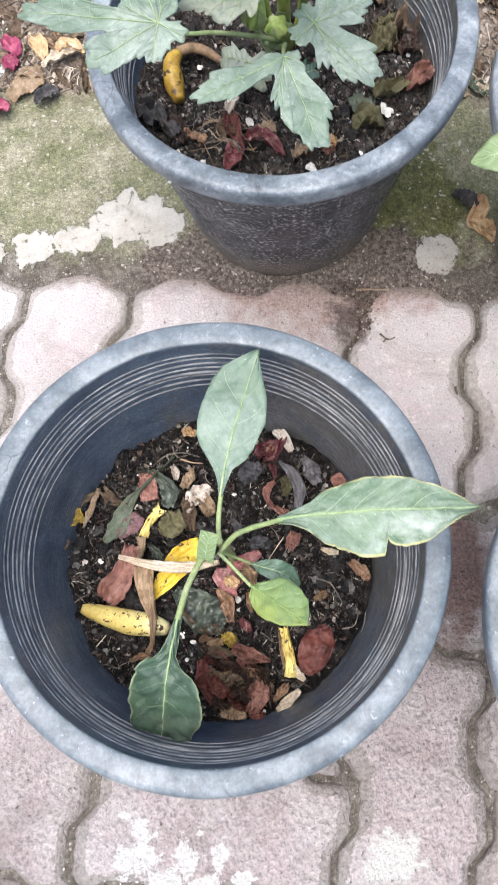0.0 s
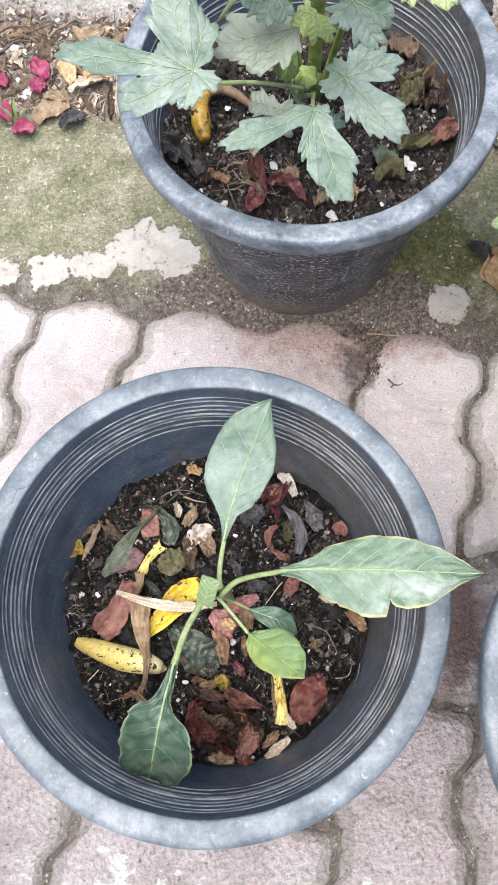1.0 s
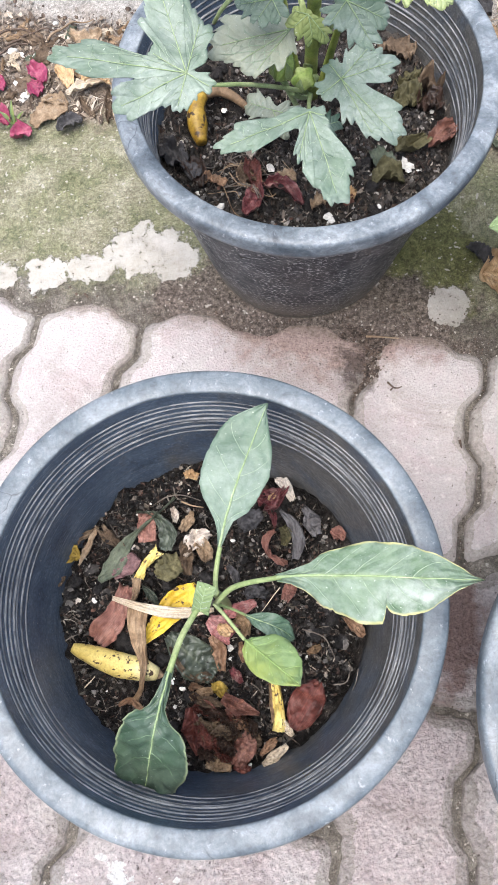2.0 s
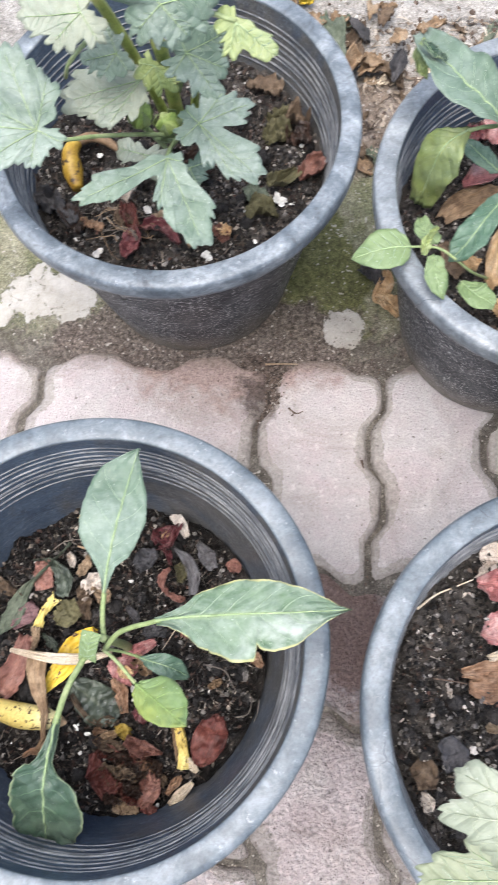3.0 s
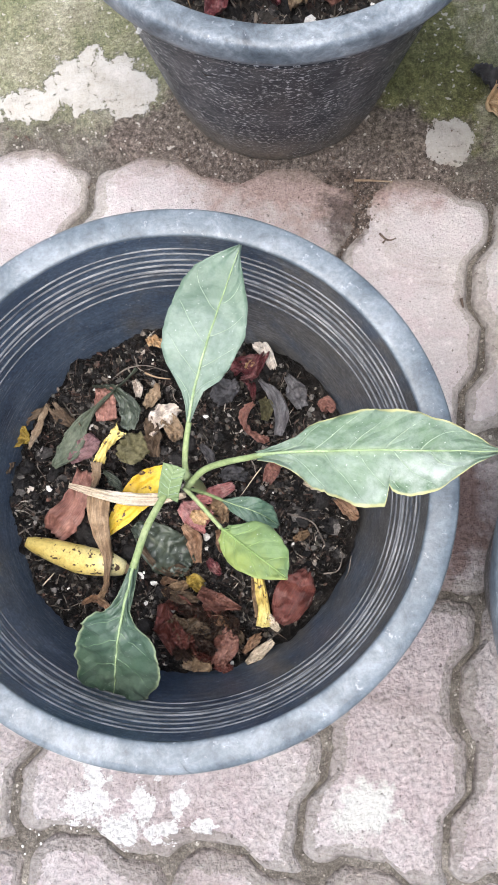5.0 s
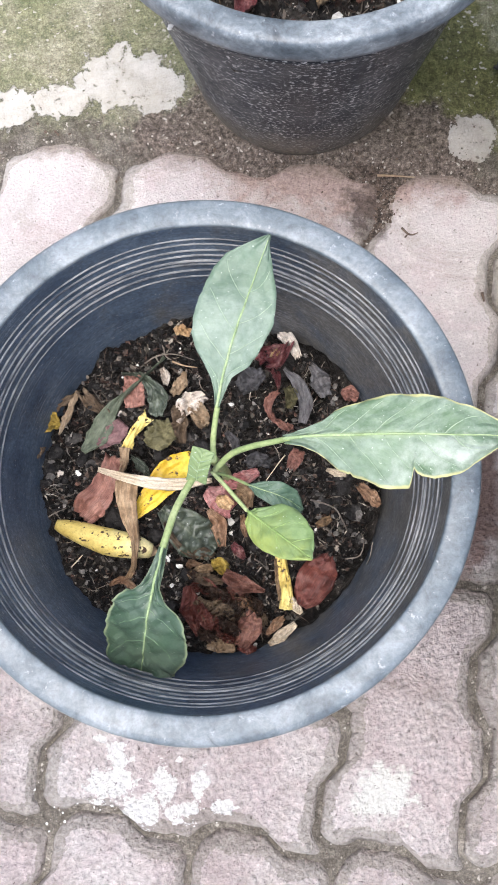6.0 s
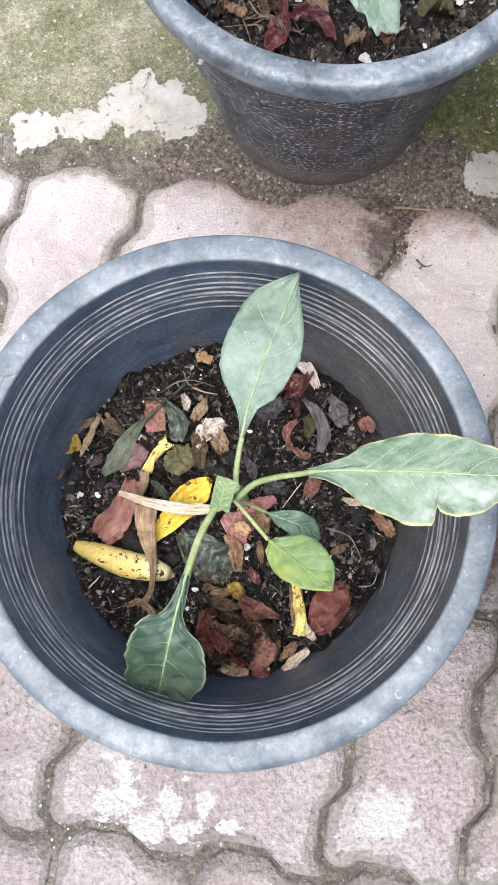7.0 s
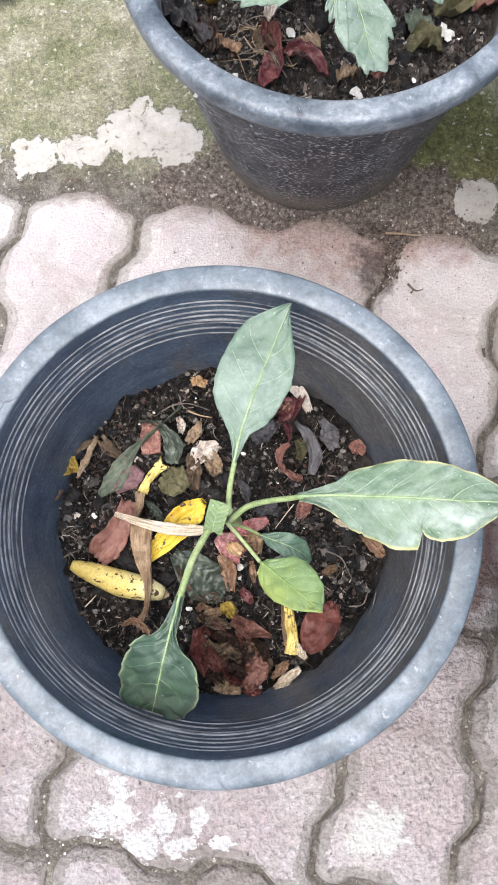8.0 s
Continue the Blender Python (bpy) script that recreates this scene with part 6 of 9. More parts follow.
scrap(0, 'dead_leaf', RED, 'dark red torn leaf in the scrap heap', 'dead leaf', [(-0.0241, -0.0795), (-0.0219, -0.0888), (-0.0180, -0.0968)], [0.0023, 0.0053, 0.0019], seed=104.7, curl=0.8, ripple=0.006, jag=0.3, lift=0.011, n=26)
scrap(0, 'dead_leaf', SHRED, 'blackened curl of leaf in the scrap heap', 'dead leaf', [(-0.0080, -0.0786), (-0.0020, -0.0834), (0.0020, -0.0908)], [0.0019, 0.0046, 0.0019], seed=106.4, curl=0.9, ripple=0.006, jag=0.3, lift=0.006, n=26)
scrap(0, 'dead_leaf', BROWN, 'brown rolled leaf in the scrap heap', 'dead leaf', [(-0.0179, -0.0880), (-0.0100, -0.0857), (-0.0030, -0.0891)], [0.0019, 0.0042, 0.0019], seed=108.1, curl=0.7, ripple=0.006, jag=0.3, lift=0.009, n=26)
scrap(0, 'dead_leaf', SHRED, 'black rotten leaf in the scrap heap', 'dead leaf', [(-0.0128, -0.0933), (-0.0067, -0.0973), (-0.0018, -0.1033)], [0.0019, 0.0046, 0.0023], seed=109.8, curl=0.8, ripple=0.006, jag=0.3, lift=0.011, n=26)
scrap(0, 'dead_leaf', EARTHY, 'reddish torn leaf in the scrap heap', 'dead leaf', [(-0.0046, -0.0725), (0.0007, -0.0764), (0.0087, -0.0830)], [0.0015, 0.0038, 0.0015], seed=111.5, curl=0.9, ripple=0.006, jag=0.3, lift=0.006, n=26)
scrap(0, 'dead_leaf', SHRED, 'black leaf fold under the heap', 'dead leaf', [(0.0076, -0.0806), (0.0125, -0.0867), (0.0134, -0.0942)], [0.0019, 0.0038, 0.0019], seed=113.2, curl=0.7, ripple=0.006, jag=0.3, lift=0.009, n=26)
scrap(0, 'dead_leaf', BROWN, 'brown leaf fold above the heap', 'dead leaf', [(-0.0233, -0.0617), (-0.0156, -0.0653), (-0.0062, -0.0685)], [0.0019, 0.0042, 0.0019], seed=114.9, curl=0.8, ripple=0.006, jag=0.3, lift=0.011, n=26)
scrap(0, 'dead_leaf', SHRED, 'black leaf fold above the heap', 'dead leaf', [(-0.0279, -0.0571), (-0.0229, -0.0633), (-0.0201, -0.0698)], [0.0015, 0.0034, 0.0015], seed=116.6, curl=0.9, ripple=0.006, jag=0.3, lift=0.006, n=26)
scrap(0, 'dead_leaf', RED, 'dark red sliver in the scrap heap', 'dead leaf', [(-0.0170, -0.1000), (-0.0109, -0.1040), (-0.0063, -0.1077)], [0.0015, 0.0034, 0.0019], seed=118.3, curl=0.7, ripple=0.006, jag=0.3, lift=0.009, n=26)
scrap(0, 'dead_leaf', SHRED, 'blackened leaf by the red curl', 'dead leaf', [(-0.0268, -0.0953), (-0.0231, -0.1004), (-0.0177, -0.1042)], [0.0019, 0.0038, 0.0019], seed=120.0, curl=0.8, ripple=0.006, jag=0.3, lift=0.011, n=26)
scrap(0, 'yellow_stalk', BANANA, 'spotted yellow stalk with a knobbed end', 'stalk', [(0.0332, -0.0586), (0.0331, -0.0717), (0.0329, -0.0829), (0.0305, -0.0936)], [0.0034, 0.0038, 0.0038, 0.0049], seed=121.7, curl=-0.6, ripple=0.0008, jag=0.04, lift=0.009)
scrap(0, 'yellow_stalk', HUSK, 'brown dried side of the yellow stalk', 'stalk', [(0.0299, -0.0599), (0.0283, -0.0727), (0.0277, -0.0864)], [0.0011, 0.0015, 0.0011], seed=123.4, curl=-0.4, ripple=0.0008, lift=0.007)
scrap(0, 'yellow_stalk', STRAW, 'pale stalk fragment on the soil', 'stalk', [(0.0344, -0.0868), (0.0371, -0.0929), (0.0400, -0.0974)], [0.0023, 0.0034, 0.0015], seed=125.1, curl=-0.4, ripple=0.001, lift=0.006)
scrap(0, 'fruit_skin', RED, 'dark red oval skin with grit on it', 'fruit skin', [(0.0642, -0.0634), (0.0595, -0.0701), (0.0522, -0.0788), (0.0451, -0.0880), (0.0411, -0.0932)], [0.0038, 0.0103, 0.0126, 0.0091, 0.0030], seed=126.8, curl=-0.25, jag=0.06, ripple=0.002, lift=0.008, n=30)
scrap(0, 'paper_skin', STRAW, 'pale tan seed husk', 'husk', [(0.0157, -0.1130), (0.0251, -0.1088), (0.0351, -0.1032)], [0.0015, 0.0042, 0.0019], seed=128.5, curl=-0.3, ripple=0.001, lift=0.006)
scrap(0, 'dead_leaf', RUST, 'brown leaf scrap against the pale husk', 'dead leaf', [(0.0154, -0.1063), (0.0223, -0.1013), (0.0278, -0.0979)], [0.0015, 0.0034, 0.0019], seed=130.2, curl=0.5)
scrap(0, 'onion_skin', ONION, 'crumpled crimson onion top', 'onion skin', [(0.0420, 0.0746), (0.0511, 0.0786), (0.0626, 0.0772)], [0.0034, 0.0072, 0.0042], seed=131.9, curl=0.8, ripple=0.006, jag=0.35, lift=0.005)
scrap(0, 'onion_skin', ONION, 'torn dark red onion skin', 'onion skin', [(0.0467, 0.0676), (0.0548, 0.0689), (0.0662, 0.0814)], [0.0030, 0.0046, 0.0023], seed=133.6, curl=0.8, ripple=0.006, jag=0.3, lift=0.008)
scrap(0, 'onion_skin', ONION, 'dark red tail of the onion top', 'onion skin', [(0.0513, 0.0668), (0.0527, 0.0597), (0.0524, 0.0517)], [0.0030, 0.0027, 0.0011], seed=135.3, curl=0.6, ripple=0.004, jag=0.3)
scrap(0, 'onion_root', AMBER, 'tan core of the onion top', 'onion', [(0.0507, 0.0722), (0.0538, 0.0740), (0.0569, 0.0758)], [0.0015, 0.0027, 0.0015], seed=137.0, curl=0.2, lift=0.014)
scrap(0, 'paper_skin', PAPER, 'papery tan onion skin', 'onion skin', [(0.0592, 0.0925), (0.0658, 0.0855), (0.0694, 0.0710)], [0.0019, 0.0049, 0.0027], seed=138.7, curl=0.2, ripple=0.002, lift=0.006)
scrap(0, 'dead_leaf', ASH, 'grey curled dead leaf', 'dead leaf', [(0.0582, 0.0638), (0.0659, 0.0523), (0.0683, 0.0383), (0.0636, 0.0257)], [0.0011, 0.0046, 0.0049, 0.0027], seed=140.4, curl=0.2, ripple=0.003, jag=0.1, lift=0.008)
scrap(0, 'dead_leaf', ASH, 'grey pleated dead leaf', 'dead leaf', [(0.0773, 0.0630), (0.0808, 0.0527), (0.0834, 0.0418)], [0.0019, 0.0072, 0.0038], seed=142.1, curl=0.2, ripple=0.004, jag=0.12, lift=0.005)
scrap(0, 'dead_leaf', GLOOM, 'dark round rotting leaf', 'dead leaf', [(0.0261, 0.0558), (0.0345, 0.0611), (0.0445, 0.0644)], [0.0046, 0.0088, 0.0038], seed=143.8, curl=0.1, ripple=0.003, jag=0.12)
scrap(0, 'fruit_skin', PINK, 'orange-brown curled strip of skin', 'fruit skin', [(0.0519, 0.0490), (0.0444, 0.0444), (0.0439, 0.0349), (0.0488, 0.0281)], [0.0019, 0.0027, 0.0023, 0.0015], seed=145.5, curl=0.6, jag=0.1, twist=0.5, lift=0.006)
scrap(0, 'dead_leaf', MOULD, 'olive brown leaf behind the curled strip', 'dead leaf', [(0.0575, 0.0515), (0.0597, 0.0447), (0.0568, 0.0373)], [0.0030, 0.0046, 0.0023], seed=147.2, curl=0.4)
scrap(0, 'fruit_skin', PINK, 'small orange-brown scrap on the soil', 'fruit skin', [(0.0489, 0.0284), (0.0531, 0.0257), (0.0575, 0.0245)], [0.0023, 0.0030, 0.0015], seed=148.9, curl=0.5)
scrap(0, 'fruit_skin', PINK, 'small orange chip by the wall', 'fruit skin', [(0.0943, 0.0394), (0.0992, 0.0409), (0.1038, 0.0364)], [0.0030, 0.0053, 0.0030], seed=150.6, curl=0.3, jag=0.08, lift=0.005)
scrap(0, 'fruit_skin', PINK, 'terracotta scrap of skin on the soil', 'fruit skin', [(0.0589, 0.0089), (0.0542, 0.0027), (0.0500, -0.0031)], [0.0042, 0.0053, 0.0030], seed=152.3, curl=0.3, jag=0.15, lift=0.005)
scrap(0, 'bark_chip', STRAW, 'small tan bark chip', 'bark', [(0.0739, -0.0075), (0.0798, -0.0109), (0.0862, -0.0133)], [0.0011, 0.0027, 0.0015], seed=154.0, curl=-0.3, ripple=0.001)
scrap(0, 'bark_chip', RUST, 'curled brown bark chip', 'bark', [(0.0927, -0.0210), (0.0989, -0.0306), (0.1027, -0.0382)], [0.0027, 0.0049, 0.0023], seed=155.7, curl=0.5, jag=0.2)
scrap(0, 'bark_chip', HUSK, 'brown fragment on the soil', 'bark', [(0.0602, -0.0427), (0.0658, -0.0414), (0.0710, -0.0400)], [0.0015, 0.0034, 0.0019], seed=157.4, curl=0.5)
scrap(0, 'dead_leaf', GLOOM, 'black shiny rotting piece', 'dead leaf', [(0.0220, 0.0044), (0.0295, 0.0073), (0.0380, 0.0030)], [0.0030, 0.0053, 0.0034], seed=159.1, curl=0.2, jag=0.1, lift=0.006)
scrap(0, 'dead_leaf', GLOOM, 'dark bluish flake beside the stalk', 'dead leaf', [(0.0118, 0.0302), (0.0163, 0.0227), (0.0166, 0.0136)], [0.0019, 0.0034, 0.0015], seed=160.8, curl=0.2)
scrap(0, 'dead_leaf', RUST, 'curled dark brown leaf by the green leaf', 'dead leaf', [(-0.0816, -0.0574), (-0.0714, -0.0558), (-0.0629, -0.0652)], [0.0011, 0.0027, 0.0019], seed=162.5, curl=0.7, jag=0.2)
scrap(0, 'dead_leaf', BROWN, 'dull brown leaf mould', 'dead leaf', [(-0.0799, 0.0734), (-0.0750, 0.0664), (-0.0658, 0.0566)], [0.0027, 0.0053, 0.0023], seed=164.2, curl=0.4, ripple=0.006, jag=0.4)
chip(-0.0412, -0.0468, bed_height(0, -0.0412 - BEDS[0][0], -0.0468 - BEDS[0][1]) - 0.002, 0.0028, WHITE, 'eggshell_bit', 'small white chip of eggshell on the soil', 'eggshell', 71)
chip(-0.0357, -0.0531, bed_height(0, -0.0357 - BEDS[0][0], -0.0531 - BEDS[0][1]) - 0.002, 0.0024, WHITE, 'eggshell_bit', 'small white chip of eggshell on the soil', 'eggshell', 72)
chip(-0.0418, -0.0648, bed_height(0, -0.0418 - BEDS[0][0], -0.0648 - BEDS[0][1]) - 0.002, 0.0024, WHITE, 'eggshell_bit', 'small white chip of eggshell on the soil', 'eggshell', 73)
chip(0.0043, -0.0303, bed_height(0, 0.0043 - BEDS[0][0], -0.0303 - BEDS[0][1]) - 0.002, 0.0028, WHITE, 'eggshell_bit', 'small white chip of eggshell on the soil', 'eggshell', 74)
chip(0.0048, -0.0384, bed_height(0, 0.0048 - BEDS[0][0], -0.0384 - BEDS[0][1]) - 0.002, 0.0024, WHITE, 'eggshell_bit', 'small white chip of eggshell on the soil', 'eggshell', 75)
chip(-0.0924, 0.0207, bed_height(0, -0.0924 - BEDS[0][0], 0.0207 - BEDS[0][1]) - 0.002, 0.0026, WHITE, 'eggshell_bit', 'small white chip of eggshell on the soil', 'eggshell', 76)
chip(-0.0416, 0.0897, bed_height(0, -0.0416 - BEDS[0][0], 0.0897 - BEDS[0][1]) - 0.002, 0.0012, WHITE, 'eggshell_bit', 'small white chip of eggshell on the soil', 'eggshell', 77)
chip(-0.0906, -0.0460, bed_height(0, -0.0906 - BEDS[0][0], -0.0460 - BEDS[0][1]) - 0.002, 0.0009, WHITE, 'eggshell_bit', 'small white chip of eggshell on the soil', 'eggshell', 78)
chip(0.0191, 0.0499, bed_height(0, 0.0191 - BEDS[0][0], 0.0499 - BEDS[0][1]) - 0.002, 0.0024, WHITE, 'eggshell_bit', 'small white chip of eggshell on the soil', 'eggshell', 79)
chip(0.0597, -0.0456, bed_height(0, 0.0597 - BEDS[0][0], -0.0456 - BEDS[0][1]) - 0.002, 0.0012, WHITE, 'eggshell_bit', 'small white chip of eggshell on the soil', 'eggshell', 80)
chip(0.0530, -0.0099, bed_height(0, 0.0530 - BEDS[0][0], -0.0099 - BEDS[0][1]) - 0.002, 0.0009, WHITE, 'eggshell_bit', 'small white chip of eggshell on the soil', 'eggshell', 81)
chip(0.0064, -0.1125, bed_height(0, 0.0064 - BEDS[0][0], -0.1125 - BEDS[0][1]) - 0.002, 0.0017, WHITE, 'eggshell_bit', 'small white chip of eggshell on the soil', 'eggshell', 82)
chip(-0.0576, 0.0559, bed_height(0, -0.0576 - BEDS[0][0], 0.0559 - BEDS[0][1]) - 0.002, 0.0026, PAPER, 'bark_chip', 'pale woody chip on the soil', 'bark', 83)
chip(-0.1047, 0.0229, bed_height(0, -0.1047 - BEDS[0][0], 0.0229 - BEDS[0][1]) - 0.002, 0.0024, PAPER, 'bark_chip', 'pale woody chip on the soil', 'bark', 84)
chip(-0.0835, 0.0097, bed_height(0, -0.0835 - BEDS[0][0], 0.0097 - BEDS[0][1]) - 0.002, 0.0021, PAPER, 'bark_chip', 'pale woody chip on the soil', 'bark', 85)
chip(-0.0312, 0.0067, bed_height(0, -0.0312 - BEDS[0][0], 0.0067 - BEDS[0][1]) - 0.002, 0.0019, PAPER, 'bark_chip', 'pale woody chip on the soil', 'bark', 86)
chip(0.0361, 0.0139, bed_height(0, 0.0361 - BEDS[0][0], 0.0139 - BEDS[0][1]) - 0.002, 0.0021, PAPER, 'bark_chip', 'pale woody chip on the soil', 'bark', 87)
chip(-0.0953, 0.0442, bed_height(0, -0.0953 - BEDS[0][0], 0.0442 - BEDS[0][1]) - 0.002, 0.0069, CRUMB, 'clod', 'grey crumbly lump of earth on the soil', 'soil', 88)
chip(-0.0858, 0.0281, bed_height(0, -0.0858 - BEDS[0][0], 0.0281 - BEDS[0][1]) - 0.002, 0.0076, CRUMB, 'clod', 'grey crumbly lump of earth on the soil', 'soil', 89)
chip(-0.1104, 0.0327, bed_height(0, -0.1104 - BEDS[0][0], 0.0327 - BEDS[0][1]) - 0.002, 0.0057, CRUMB, 'clod', 'grey crumbly lump of earth on the soil', 'soil', 90)
chip(-0.1135, 0.0191, bed_height(0, -0.1135 - BEDS[0][0], 0.0191 - BEDS[0][1]) - 0.002, 0.0053, CRUMB, 'clod', 'grey crumbly lump of earth on the soil', 'soil', 91)
chip(-0.0962, 0.0030, bed_height(0, -0.0962 - BEDS[0][0], 0.0030 - BEDS[0][1]) - 0.002, 0.0053, CRUMB, 'clod', 'grey crumbly lump of earth on the soil', 'soil', 92)
chip(-0.0769, 0.0014, bed_height(0, -0.0769 - BEDS[0][0], 0.0014 - BEDS[0][1]) - 0.002, 0.0034, CRUMB, 'clod', 'grey crumbly lump of earth on the soil', 'soil', 93)
chip(0.0686, -0.0289, bed_height(0, 0.0686 - BEDS[0][0], -0.0289 - BEDS[0][1]) - 0.002, 0.0076, CRUMB, 'clod', 'grey crumbly lump of earth on the soil', 'soil', 94)
chip(0.0841, -0.0375, bed_height(0, 0.0841 - BEDS[0][0], -0.0375 - BEDS[0][1]) - 0.002, 0.0084, CRUMB, 'clod', 'grey crumbly lump of earth on the soil', 'soil', 95)
chip(0.0807, -0.0157, bed_height(0, 0.0807 - BEDS[0][0], -0.0157 - BEDS[0][1]) - 0.002, 0.0049, CRUMB, 'clod', 'grey crumbly lump of earth on the soil', 'soil', 96)
chip(0.0875, -0.0589, bed_height(0, 0.0875 - BEDS[0][0], -0.0589 - BEDS[0][1]) - 0.002, 0.0046, CRUMB, 'clod', 'grey crumbly lump of earth on the soil', 'soil', 97)
chip(0.0245, 0.0358, bed_height(0, 0.0245 - BEDS[0][0], 0.0358 - BEDS[0][1]) - 0.002, 0.0053, CRUMB, 'clod', 'grey crumbly lump of earth on the soil', 'soil', 98)
chip(-0.0113, 0.0325, bed_height(0, -0.0113 - BEDS[0][0], 0.0325 - BEDS[0][1]) - 0.002, 0.0049, CRUMB, 'clod', 'grey crumbly lump of earth on the soil', 'soil', 99)
chip(-0.0398, 0.0142, bed_height(0, -0.0398 - BEDS[0][0], 0.0142 - BEDS[0][1]) - 0.002, 0.0057, CRUMB, 'clod', 'grey crumbly lump of earth on the soil', 'soil', 100)
chip(0.0493, -0.0196, bed_height(0, 0.0493 - BEDS[0][0], -0.0196 - BEDS[0][1]) - 0.002, 0.0046, CRUMB, 'clod', 'grey crumbly lump of earth on the soil', 'soil', 101)
twig(0, [(0.0597, -0.0254), (0.0736, -0.0329), (0.0775, -0.0420), (0.0794, -0.0499)], 0.0007, TWIG, 0.0030)
twig(0, [(0.0486, 0.0077), (0.0416, 0.0012), (0.0326, -0.0077)], 0.0005, STRAW, 0.0030)
twig(0, [(-0.1176, -0.0051), (-0.1115, -0.0031), (-0.1042, -0.0014)], 0.0006, TWIG, 0.0030)
twig(0, [(-0.1057, -0.0414), (-0.1000, -0.0367), (-0.0943, -0.0316)], 0.0006, STRAW, 0.0030)
twig(0, [(-0.0357, 0.0886), (-0.0253, 0.0915), (-0.0155, 0.0905), (-0.0009, 0.0828)], 0.0007, TWIG, 0.0030)
twig(0, [(-0.0205, 0.0963), (-0.0203, 0.0906), (-0.0169, 0.0870)], 0.0007, TWIG, 0.0030)
twig(0, [(-0.0163, 0.0857), (-0.0091, 0.0811), (0.0002, 0.0777)], 0.0008, HUSK, 0.0030)
twig(0, [(0.0751, -0.0680), (0.0842, -0.0677), (0.0893, -0.0592), (0.0886, -0.0535)], 0.0006, TWIG, 0.0030)
twig(0, [(0.0442, 0.0242), (0.0504, 0.0282), (0.0619, 0.0268)], 0.0004, TWIG, 0.0030)
twig(0, [(-0.0793, 0.0773), (-0.0769, 0.0668), (-0.0676, 0.0630)], 0.0005, TWIG, 0.0030)
twig(0, [(-0.0800, 0.0593), (-0.0711, 0.0657), (-0.0613, 0.0650)], 0.0005, TWIG, 0.0030)
twig(0, [(-0.0735, 0.0762), (-0.0689, 0.0673), (-0.0662, 0.0587)], 0.0005, TWIG, 0.0030)
twig(0, [(0.0156, -0.0573), (0.0204, -0.0620), (0.0233, -0.0670), (0.0229, -0.0587)], 0.0005, TWIG, 0.0030)
twig(0, [(0.0724, 0.0209), (0.0758, 0.0085), (0.0807, 0.0037)], 0.0004, HUSK, 0.0030)
twig(0, [(0.0948, -0.0602), (0.0911, -0.0690), (0.0875, -0.0739)], 0.0005, TWIG, 0.0030)
twig(0, [(-0.1087, 0.0111), (-0.1016, 0.0059), (-0.0935, 0.0076)], 0.0004, TWIG, 0.0030)


# ---- lobed-leaf plant in the far pot ----
plant = tagged(new('lobed_plant'), 'bushy plant with greyish green deeply lobed leaves and buds', 'plant')
plant.location = (0.135, 0.370, 0.155)
bpy.context.view_layer.update()
stalk(plant, 'stem', [(0.147, 0.415, 0.155), (0.142, 0.401, 0.200), (0.137, 0.375, 0.280), (0.130, 0.340, 0.360), (0.123, 0.305, 0.420)], [0.0058, 0.0054, 0.0048, 0.003], STEM, 'thick ridged olive stem')
stalk(plant, 'stem', [(0.139, 0.420, 0.155), (0.129, 0.411, 0.210), (0.118, 0.389, 0.280), (0.105, 0.354, 0.360), (0.096, 0.323, 0.410), (0.089, 0.295, 0.455)], [0.0042, 0.0038, 0.0030], STEM, 'side shoot')
stalk(plant, 'stem', [(0.153, 0.417, 0.155), (0.158, 0.406, 0.210), (0.158, 0.381, 0.270)], [0.0040, 0.0034, 0.0026], STEM, 'side shoot')
stalk(plant, 'petiole', [(0.133, 0.372, 0.215), (0.112, 0.354, 0.245), (0.079, 0.324, 0.290), (0.057, 0.313, 0.307), (0.045, 0.318, 0.313)], [0.0019, 0.0012], STALK, '')
lobed_leaf(plant, (0.043, 0.317, 0.316), [(-0.043, 0.337, 0.332, 0.012), (-0.007, 0.302, 0.310, 0.013), (0.032, 0.299, 0.300, 0.011), (0.058, 0.306, 0.308, 0.008), (0.058, 0.349, 0.325, 0.011), (0.034, 0.367, 0.345, 0.018), (0.020, 0.333, 0.322, 0.009)], LOBED, VEIN, 'broad dusty lobed leaf hanging over the rim', ripple=0.004, seed=2.0, cup=0.12, neck=0.40)
stalk(plant, 'petiole', [(0.137, 0.373, 0.210), (0.127, 0.333, 0.250), (0.122, 0.308, 0.272)], [0.0018, 0.0014], STALK, '')
lobed_leaf(plant, (0.122, 0.307, 0.273), [(0.053, 0.281, 0.283, 0.011), (0.132, 0.243, 0.250, 0.018), (0.133, 0.303, 0.270, 0.007), (0.108, 0.272, 0.268, 0.005)], LOBED, VEIN, 'forked lobed leaf', ripple=0.004, seed=3.0, cup=0.10, neck=0.40)
lobed_leaf(plant, (0.151, 0.339, 0.262), [(0.187, 0.291, 0.245, 0.016), (0.163, 0.309, 0.250, 0.014), (0.192, 0.341, 0.270, 0.012), (0.175, 0.354, 0.275, 0.011), (0.133, 0.329, 0.262, 0.009), (0.143, 0.352, 0.265, 0.008)], LOBED, VEIN, 'lobed leaf with white flecks', ripple=0.004, seed=5.0, cup=0.10, neck=0.40)
stalk(plant, 'petiole', [(0.145, 0.391, 0.240), (0.147, 0.353, 0.300), (0.149, 0.332, 0.335)], [0.0018, 0.0014], STALK, '')
